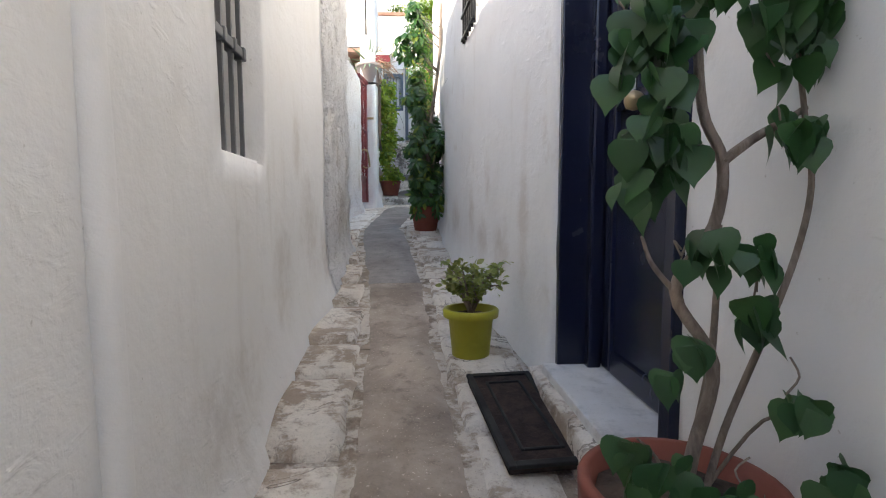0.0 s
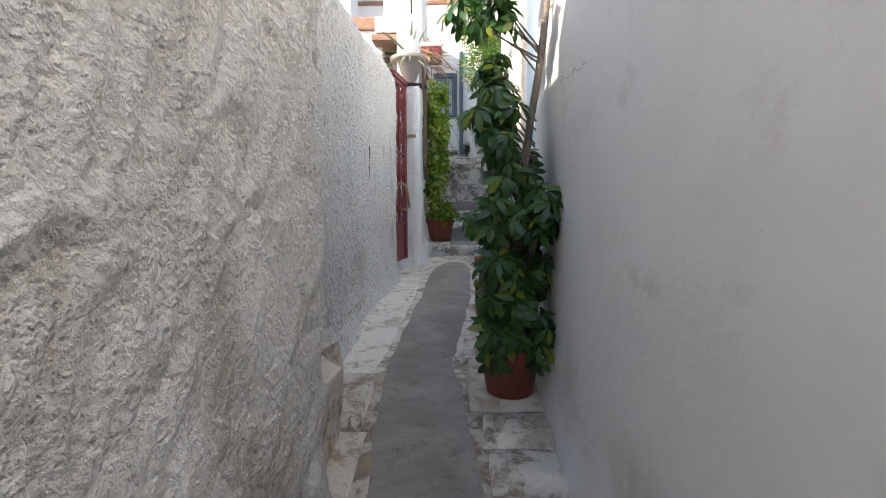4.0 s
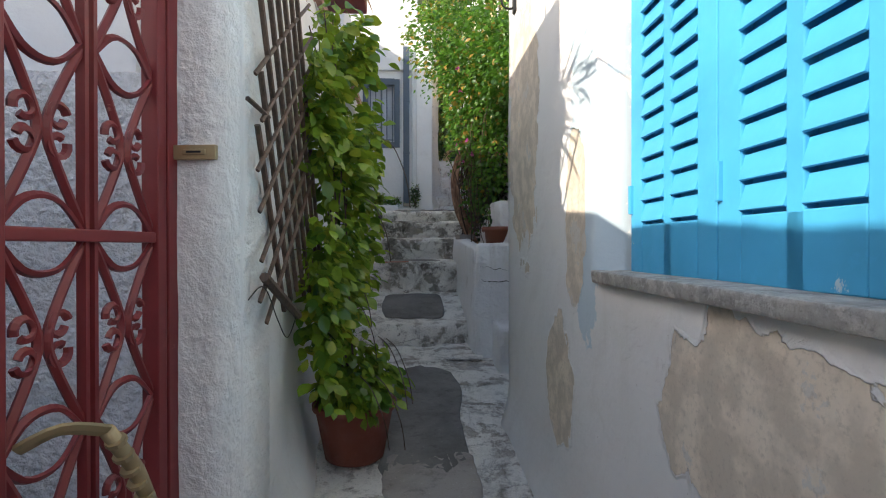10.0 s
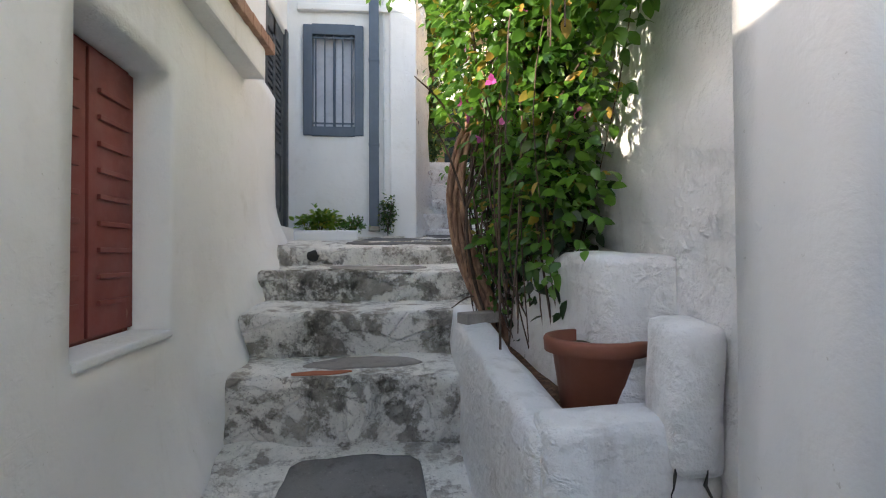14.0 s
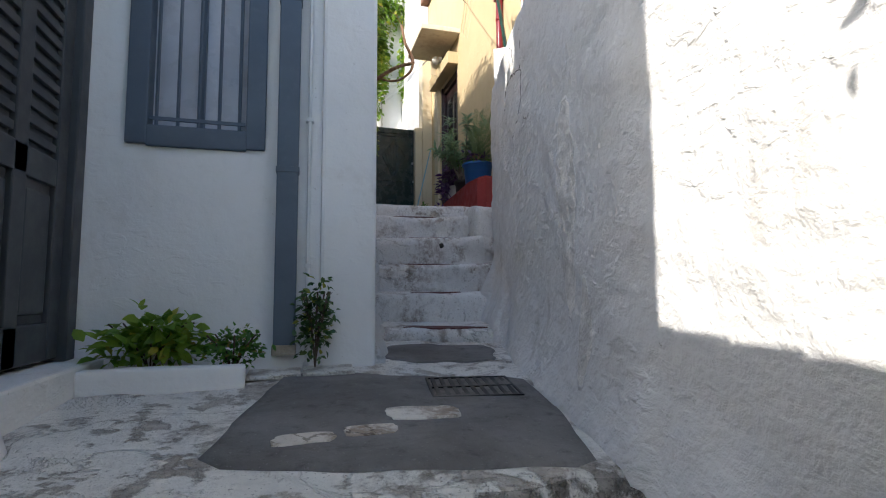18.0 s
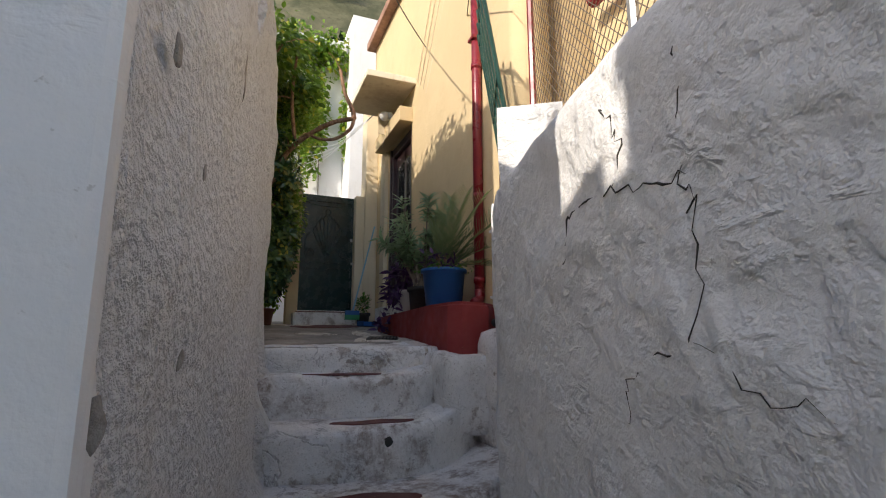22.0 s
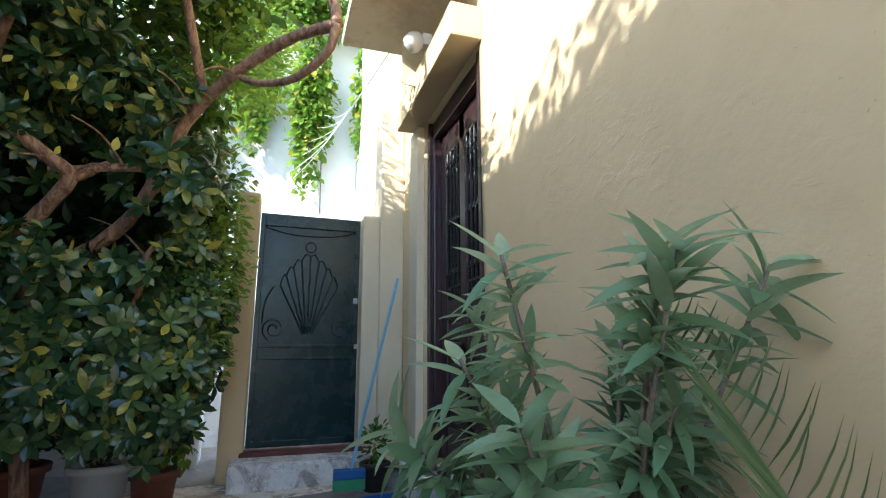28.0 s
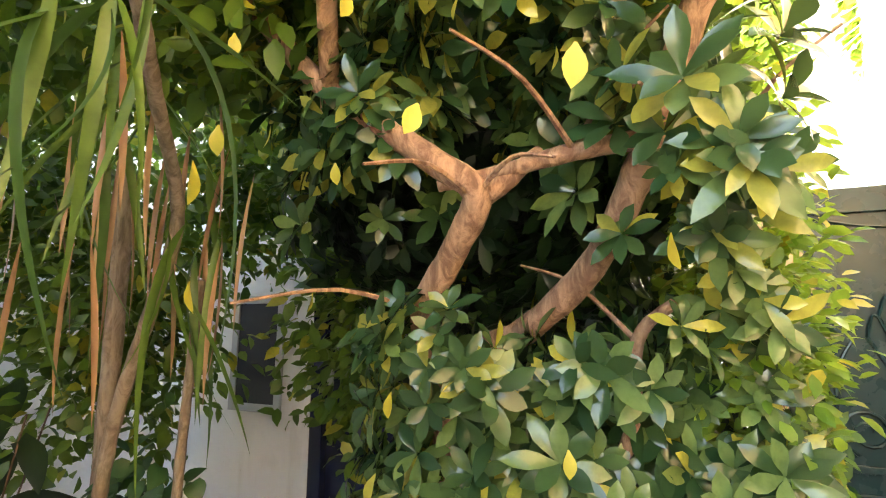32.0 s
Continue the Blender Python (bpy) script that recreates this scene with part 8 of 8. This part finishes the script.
# edge towards the gate, its sunlight painted in with lighter leaves
part("sunny_foliage", many("sunny_foliage", leaf_shape(.06, .03, 3, .2, .3), [Matrix.Translation(q - O) @ turn_to((dd.x + rng.gauss(0, .5), dd.y + rng.gauss(-.3, .5), rng.gauss(0, .6)), rng.uniform(-1, 1)) @ Matrix.Scale(rng.uniform(.7, 1.3), 4) for q, dd in ball_points(rng, 2600, (1.12, 25.35, 6.55), (.30, .55, 1.25), .4)] + [Matrix.Translation(q - O) @ turn_to((dd.x + rng.gauss(0, .5), dd.y + rng.gauss(-.3, .5), rng.gauss(0, .6)), rng.uniform(-1, 1)) @ Matrix.Scale(rng.uniform(.7, 1.3), 4) for q, dd in ball_points(rng, 1500, (1.12, 24.9, 7.95), (.42, .7, .5), .3) + ball_points(rng, 1500, (1.30, 25.7, 8.35), (.5, .5, .75), .3)]), L_LIGHT, tree, "yellow-green leaves, coloured lighter to paint in sunlight")
# canopy overhead and behind, with two unseen clumps added to dapple the walls
canopy = []
# added for dapple: clumps at (-.45, 21.3, 8.72) and (.0, 19.45, 6.9)
for n, c, r in ((3000, (.1, 24.9, 7.95), (1.3, 1.0, .55)), (5200, (-1.3, 24.3, 7.9), (1.5, 1.9, .7)), (1000, (.4, 23.8, 8.45), (1.0, .9, .4)), (1800, (-.8, 22.9, 7.9), (1.2, 1.2, .6)), (4200, (.3, 25.9, 7.2), (1.1, .45, 1.2)), (2400, (-.5, 25.8, 6.6), (.9, .4, 1.2)), (2400, (-.25, 22.6, 7.2), (.6, .9, .9)), (2600, (.0, 22.1, 6.1), (.50, .45, 1.4)), (2200, (-1.9, 25.2, 6.6), (.8, .8, 1.2)), (2500, (-1.6, 22.6, 6.6), (.9, .9, 1.3)), (420, (-.45, 21.3, 8.72), (.5, 1.1, .38)), (90, (.0, 19.45, 6.9), (.3, .35, .4)), (1500, (.75, 25.2, 7.5), (.5, .5, .5)), (2600, (.3, 23.7, 8.15), (1.1, 1.2, .4)), (2200, (-.2, 24.6, 7.6), (.8, .6, .5)), (1400, (.9, 24.6, 8.3), (.7, .6, .45)), (2600, (-1.6, 25.9, 7.6), (1.3, .4, 1.0)), (2600, (-2.4, 24.9, 7.4), (.5, 1.2, 1.1))):
    for q, dd in ball_points(rng, n, c, r, .25):
        if q.x > .55 and q.y < 23.6 and q.z < 7.6:
            continue
        canopy.append(Matrix.Translation(q - O) @ turn_to((dd.x + rng.gauss(0, .8), dd.y + rng.gauss(0, .8), rng.gauss(-.4, .6)), rng.uniform(-1.2, 1.2)) @ Matrix.Scale(rng.uniform(.7, 1.4), 4))
part("canopy_foliage", many("canopy_foliage", leaf_shape(.085, .05, 3, .2, .3, .9), canopy), leaf("canopy leaf", (.035, .09, .016), (.14, .23, .03), old=(.42, .38, .05), vary=.9, through=.45), tree, "shady canopy leaves")
hang = leaf_shape(.085, .046, 6, .2, .25, 1.3)
hl = many("yellow_leaf", hang, [Matrix.Identity(4)])
hl.materials.append(L_FRUIT)
for k in range(30):
    q = Vector((rng.uniform(-.7, 1.0), rng.uniform(23.9, 24.7), rng.uniform(6.6, 7.5))) if k < 22 else Vector((rng.uniform(-.1, .9), rng.uniform(24.4, 24.7), rng.uniform(5.6, 6.4)))
    part("yellow_leaf", hl, None, tree, "drooping yellowed leaf").matrix_basis = Matrix.Translation(q - O) @ turn_to((rng.gauss(0, .3), rng.gauss(-.2, .3), -1), rng.uniform(-1.5, 1.5)) @ Matrix.Scale(rng.uniform(.55, 1.0), 4)

# ---- young tree with long leaves ----
yt = thing("long_leaved_sapling", "young tree with long bright green pointed leaves", "tree", at=(.22, 22.75, 4.68))
rng2 = random.Random(91)
line = wavy([(0, 0, 0), (.02, -.02, .7), (.0, .0, 1.3), (.08, -.06, 1.9), (.10, -.08, 2.05)], 6)
part("trunk", tubed(line, [.010 - .0002 * i for i in range(len(line))], 8), BARK_DARK, yt, smooth=True)
lance = [many("long_leaf", leaf_shape(.34, .075, 8, .3, dr, .8), [Matrix.Identity(4)]) for dr in (.25, .5, .8)]
for s in lance:
    s.materials.append(L_YUCCA)
for c, n in (((.10, -.08, 2.02), 10), ((.06, -.05, 1.66), 8), ((.02, -.02, 1.15), 9), ((.0, -.02, .8), 8)):
    for k in range(n):
        a, e = k * 2.399, rng2.uniform(-.5, .6)
        part("long_leaf", rng2.choice(lance), None, yt).matrix_basis = Matrix.Translation(Vector(c) + Vector((0, 0, rng2.uniform(-.12, .05)))) @ turn_to((math.cos(a) * math.cos(e), math.sin(a) * math.cos(e), math.sin(e)), rng2.uniform(-.4, .4)) @ Matrix.Scale(rng2.uniform(.65, 1.0), 4)

# ---- yucca and table on the left ----
yu = thing("yucca", "leaning yucca with long hanging strap leaves", "tree", at=(-.95, 24.75, 4.9))
O2 = Vector((-.95, 24.75, 4.9))
for pts, r in (([(-1.15, 24.75, 4.9), (-1.08, 24.7, 5.6), (-.94, 24.64, 6.15), (-.70, 24.58, 6.6), (-.57, 24.55, 6.9), (-.3, 24.25, 7.15), (-.05, 24.0, 7.3)], .026), ([(-.80, 24.85, 4.9), (-.78, 24.8, 5.8), (-.70, 24.75, 6.4), (-.62, 24.7, 6.7)], .02), ([(-1.3, 24.9, 4.9), (-1.3, 24.85, 6.0), (-1.25, 24.8, 7.2)], .045)):
    line = wavy([Vector(q) - O2 for q in pts], 8)
    part("trunk", tubed(line, [r * (1 - .3 * i / len(line)) * (1 + .12 * (i % 2)) for i in range(len(line))], 8), BARK, yu, smooth=True)
straps = [many("strap_leaf", leaf_shape(.66, .032, 10, .35, dr, .6), [Matrix.Identity(4)]) for dr in (.15, .5, .9)]
for s in straps:
    s.materials.append(L_YUCCA)
for c, n in (((-.05, 23.98, 7.22), 12), ((-.55, 24.3, 7.3), 12), ((-.60, 24.6, 6.85), 10), ((-1.05, 23.9, 7.45), 10)):
    for k in range(n):
        a = k * 2.399
        e = rng.uniform(-1.45, -.3)
        part("strap_leaf", rng.choice(straps), None, yu).matrix_basis = Matrix.Translation(Vector(c) - O2 + Vector((rng.gauss(0, .05), rng.gauss(0, .05), rng.gauss(0, .12)))) @ turn_to((math.cos(a) * math.cos(e), math.sin(a) * math.cos(e), math.sin(e)), rng.uniform(-.5, .5)) @ Matrix.Scale(rng.uniform(.55, 1.0), 4)
part("dry_leaves", many("dry_leaves", leaf_shape(.55, .022, 5, .4, .1), [Matrix.Translation(Vector((rng.uniform(-1.3, -.4), rng.uniform(24.2, 24.8), rng.uniform(6.8, 7.4))) - O2) @ turn_to((rng.gauss(0, .15), rng.gauss(0, .15), -1)) for _ in range(26)]), L_DRY, yu, "hanging dry brown leaves")
tuft("ivy_bush", "ivy with rounded leaves climbing by the yucca", (-1.0, 24.85, 4.92), 620, .075, (.5, .22, .72), L_HEART, 71, leaf_shape(.075, .07, 5, .2, .25, .62, .3), up=-.3)
tuft("fern_bush", "soft green bush behind the table", (-.55, 25.5, 4.95), 420, .05, (.3, .3, .45), L_DARK, 72)
tuft("big_leaf_plant", "plant with very big dark leaves", (-1.7, 24.6, 4.9), 26, .3, (.5, .3, 1.0), L_DARK, 73, leaf_shape(.26, .22, 6, .15, .3, .7, .3), up=-.5)
tb = thing("garden_table", "old table with a bleached board top and red-brown legs", "table", at=(-.92, 24.42, 4.88), turn=14)
part("tabletop", boxed(-.55, .40, -.32, .34, .90, .935, bevel=.012), PLANK, tb)
part("edge_board", boxed(-.55, .415, -.335, -.30, .86, .915, bevel=.01), PLANK, tb)
part("loose_board", boxed(-.52, .34, -.24, .22, .937, .985, bevel=.01), PLANK, tb, "thick bleached board laid on top")
for x, y in ((-.48, -.26), (.30, -.26), (-.48, .28), (.30, .28)):
    part("leg", boxed(x - .028, x + .028, y - .028, y + .028, 0, .9, bevel=.006), RED_WOOD, tb)
part("apron", boxed(-.48, .30, -.28, -.26, .78, .9, bevel=.004), RED_WOOD, tb)

# ---- pots along the hedge ----
p = potted("white_pot_plant", "white pot with a bright green leafy shrub", "potted plant", (.56, 25.50, ground(.56, 25.5)), .33, .12, .185, WHITE_POT, rim=.03)
part("foliage", many("foliage", leaf_shape(.06, .028, 3, .25, .3), [Matrix.Translation(q) @ turn_to((dd.x + rng.gauss(0, .4), dd.y + rng.gauss(-.2, .4), rng.gauss(.4, .5)), rng.uniform(-1, 1)) for q, dd in ball_points(rng, 520, (0, -.02, .52), (.28, .24, .24), .2)]), L_BOUG, p)
for k in range(6):
    part("stem", tubed([(0, 0, .28), (.16 * math.cos(k), .16 * math.sin(k), .55)], [.008, .004], 5), BARK_DARK, p)
p = potted("red_brown_pot", "red-brown plastic pot of dark leaves under the tree", "flower pot", (.08, 25.42, ground(.1, 25.4)), .36, .17, .21, BROWN_POT, rim=.03)
part("foliage", many("foliage", leaf_shape(.05, .026, 3), [Matrix.Translation(q) @ turn_to((dd.x, dd.y, dd.z + .3), rng.uniform(-1, 1)) for q, dd in ball_points(rng, 240, (0, 0, .46), (.22, .2, .16), .2)]), L_DARK, p)
p = potted("dark_pot", "dark plastic pot under the hedge", "flower pot", (.86, 25.58, ground(.86, 25.6)), .24, .12, .15, BROWN_POT)
part("foliage", many("foliage", leaf_shape(.06, .05, 4, .2, .3, .7), [Matrix.Translation(q) @ turn_to((dd.x, dd.y - .4, dd.z), rng.uniform(-1, 1)) for q, dd in ball_points(rng, 200, (.1, 0, .45), (.2, .2, .3), .2)]), L_VINE, p)

# ---- fence on the retaining wall ----
def mesh_panel(bm, o, u, v, w, h, step, r=.0022):
    """Crossed wires of a chain-link panel."""
    o, u, v = Vector(o), Vector(u), Vector(v)
    n = u.cross(v).normalized()
    k = -h
    while k < w:
        for s in (0, 1):
            a0, a1 = max(0, k), min(w, k + h)
            if a1 - a0 > .02:
                p0, p1 = (a0, a0 - k), (a1, a1 - k)
                if s:
                    p0, p1 = (w - p0[0], p0[1]), (w - p1[0], p1[1])
                tube(bm, [o + u * p0[0] + v * p0[1] + n * (.002 * s), o + u * p1[0] + v * p1[1] + n * (.002 * s)], r, 3, caps=False)
        k += step


f = thing("green_fence", "leaning green iron fence panels with wire mesh on the wall", "fence")
fa, fb = Vector((2.46, 20.93, 5.70)), Vector((2.0, 20.0, 5.56))
fu = (fb - fa).normalized()
lean = Vector((-.10, .12, 1)).normalized()
for k in range(6):
    q = fa + (fb - fa) * (k / 5)
    part("post", tubed([q - lean * .05, q + lean * 1.6], .028, 6, flat=(1, .5)), FENCE_GREEN, f)
for z in (.08, .75, 1.5):
    part("rail", tubed([fa + lean * z, fb + lean * z], .016, 6), FENCE_GREEN, f)
bm = bmesh.new()
mesh_panel(bm, fa, fu, lean, (fb - fa).length, 1.55, .034)
part("wire_mesh", bm, SCREEN, f)
part("hinge_plate", boxed(2.42, 2.52, 20.98, 21.02, 5.86, 6.0, bevel=.004), BROWN_DOOR, f)
f = thing("chain_link_fence", "rusty chain-link fence above the white wall", "fence")
ca, cb = Vector((2.0, 20.0, 5.4)), Vector((1.35, 17.6, 5.3))
cu = (cb - ca).normalized()
for k in range(3):
    q = ca + (cb - ca) * (k / 2) + Vector((.12, 0, 0))
    part("post", tubed([q - Vector((0, 0, .3)), q + Vector((0, 0, 1.7))], .022, 7), RED_PIPE if k == 0 else STEEL, f)
bm = bmesh.new()
mesh_panel(bm, ca + Vector((.12, 0, 0)), cu, Vector((0, 0, 1)), (cb - ca).length, 1.6, .062, .0026)
part("wire_mesh", bm, SCREEN, f)
h = thing("ochre_neighbour", "ochre rendered house behind the fence", "house", kind="structure")
part("wall", boxed(3.1, 6.5, 16.4, 20.6, 2.5, 8.4, bevel=.02), YELLOW_WALL, h)
part("roof", boxed(2.85, 6.7, 16.2, 20.8, 8.4, 8.6, bevel=.02), OLD_TILE, h)
part("pipe", tubed([(3.04, 18.6, 4.5), (3.04, 18.6, 8.3)], .045, 8), PVC, h)
part("pipe", tubed([(2.95, 17.0, 7.4), (2.95, 20.4, 7.3)], .06, 8), RED_PIPE, h)
part("wall", boxed(2.2, 3.1, 13.5, 20.4, 2.0, 4.9), WHITE_D, h)
h = thing("ochre_house_body", "body and roof of the ochre courtyard house", "house", kind="structure")
part("wall", boxed(3.02, 7.0, 21.0, 26.2, 3.5, 9.9), YELLOW_WALL, h)
part("roof", boxed(2.5, 7.1, 20.85, 26.4, 10.2, 10.35, bevel=.02), OLD_TILE, h)

# ---- beyond the gate: white house, ivy, hill ----
h = thing("white_house_beyond", "bright white house beyond the gate, hung with ivy", "house", kind="structure")
part("wall", boxed(-6.0, 2.75, 30.0, 34.0, 3.5, 12.6, bevel=.03), WHITE_A, h)
part("wall", boxed(2.75, 6.0, 29.2, 34.0, 3.5, 12.9, bevel=.03), WHITE_A, h)
ivy = thing("hanging_ivy", "bright green ivy hanging over the white house", "climber", at=(2.2, 29.6, 8.0))
mats = []
for n, c, r in ((1900, (-.28, .15, 2.1), (.44, .2, 1.9)), (1300, (.68, .15, 2.2), (.32, .2, 1.6)), (1300, (-1.2, .2, 2.2), (.4, .2, 1.2)), (1800, (-2.3, .2, 1.6), (.7, .25, 2.1)), (1900, (-.6, .1, 4.0), (2.2, .4, .9)), (1500, (-4.0, .2, 2.2), (1.4, .3, 2.0))):
    for q, dd in ball_points(rng, n, c, r, .2):
        mats.append(Matrix.Translation(q) @ turn_to((dd.x + rng.gauss(0, .6), -abs(dd.y) - .5, rng.gauss(-.8, .5)), rng.uniform(-1, 1)) @ Matrix.Scale(rng.uniform(.7, 1.4), 4))
part("foliage", many("foliage", leaf_shape(.12, .09, 3, .2, .3, .7), mats), L_LIGHT, ivy)
part("vine_stem", tubed(wavy([(-.2, .2, 4.2), (-.1, .25, 2.2), (-.05, .3, .2)], 4), .01, 5), BARK, ivy)
tree2 = thing("hill_trees", "dark evergreen trees on the hillside", "trees", kind="stuff")
mats = []
for k in range(26):
    c = Vector((rng.uniform(-16, 14), rng.uniform(37, 60), 0))
    c.z = hill_height(c.x, c.y) + rng.uniform(1.0, 2.2)
    for q, dd in ball_points(rng, 260, c, (rng.uniform(1.2, 2.4), 1.6, rng.uniform(1.2, 2.4)), .5):
        mats.append(Matrix.Translation(q) @ turn_to(dd + Vector((rng.gauss(0, .5), rng.gauss(0, .5), rng.gauss(0, .5)))) @ Matrix.Scale(rng.uniform(3, 6), 4))
part("foliage", many("foliage", leaf_shape(.12, .08, 2), mats), L_DARK, tree2)
for k in range(6):
    a = Vector((2.3, 24.85, 8.18))
    b = Vector((1.62 + .1 * k, 29.6, 8.6 + .25 * k))
    tagged(part("wire", tubed(wavy([a, (a + b) / 2 - Vector((0, 0, .12 + .03 * k)), b], 6), .004, 4), PVC), "thin pale wire slung across the courtyard", "wire", group="overhead wires")
for a, b in (((.6, 19.5, 6.6), (2.9, 22.4, 8.9)), ((.4, 19.0, 6.9), (2.7, 23.5, 8.6)), ((-.6, 18.2, 7.4), (2.8, 21.5, 9.4)), ((.3, 16.4, 6.9), (2.6, 22.0, 8.1))):
    a, b = Vector(a), Vector(b)
    tagged(part("wire", tubed(wavy([a, (a + b) / 2 - Vector((0, 0, .15)), b], 6), .006, 4), BLACK_IRON), "dark cable slung between the houses", "wire", group="overhead wires")
for k in range(4):
    x = 2.655 - .004 * k
    tagged(part("wall_cable", tubed([(2.585, 22.0 + .25 * k, 9.6), (2.64, 23.4 + .12 * k, 7.9 + .12 * k)], .006, 4), CREAM_WALL), "painted-over cable on the ochre wall", "cable", group="wall cables")

# ---- cracks ----
def on_r4(y, z):
    x = np.interp(y, [16.75, 18.2, 19.5], [.96, 1.24, 1.56])
    q = Vector((x, y, z))
    off = .02 * (noise.noise(q * 2.4) + .6 * noise.noise(q * .84 + Vector((3, 1, 7)))) + .006 * noise.noise(q * 14) + swept_lumps(q)
    return (x - off * .97 - .001, y, z)


LBL = "jagged dark crack in the old whitewashed wall"
crack("wall_crack", [on_r4(18.66, 4.86), on_r4(18.64, 4.98), on_r4(18.5, 5.0), on_r4(18.38, 4.99), on_r4(18.25, 4.95), on_r4(18.13, 4.94)], LBL, .0027, 1)
crack("wall_crack", [on_r4(18.38, 4.99), on_r4(18.32, 5.07), on_r4(18.37, 5.16), on_r4(18.42, 5.24)], LBL, .0024, 2)
crack("wall_crack", [on_r4(18.12, 5.25), on_r4(18.13, 5.1), on_r4(18.15, 4.94), on_r4(18.11, 4.88), on_r4(18.13, 4.65), on_r4(18.25, 4.61), on_r4(18.36, 4.56), on_r4(18.38, 4.48)], LBL, .002, 3)
crack("wall_crack", [on_r4(18.13, 4.65), on_r4(18.02, 4.58), on_r4(17.9, 4.55)], LBL, .0015, 4)


def on_wall(ys, xs, way, amp, freq, fine, y, z):
    """A place on an uneven wall's face, just proud of it."""
    x = float(np.interp(y, ys, xs))
    q = Vector((x, y, z))
    off = amp * (noise.noise(q * freq) + .6 * noise.noise(q * freq * .35 + Vector((3, 1, 7)))) + fine * noise.noise(q * 14)
    return (x + way * (off + .001), y, z)


crack("wall_crack", [on_wall([4.3, 5.5, 6.95], [.45, .40, .40], -1, .010, 1.2, 0, y, z) for y, z in [(6.07, 2.48), (5.79, 2.44), (5.6, 2.42), (5.48, 2.41)]], "fine hairline crack in the smooth white wall", .001, 5)
crack("wall_crack", [on_wall([7.6, 8.6, 9.45], [-1.04, -1.02, -.95], 1, .022, 2.2, 0, y, z) for y, z in [(8.44, 2.5), (8.48, 2.4), (8.5, 2.27), (8.53, 2.12)]], "dark crack in the rough-cast wall", .006, 6)
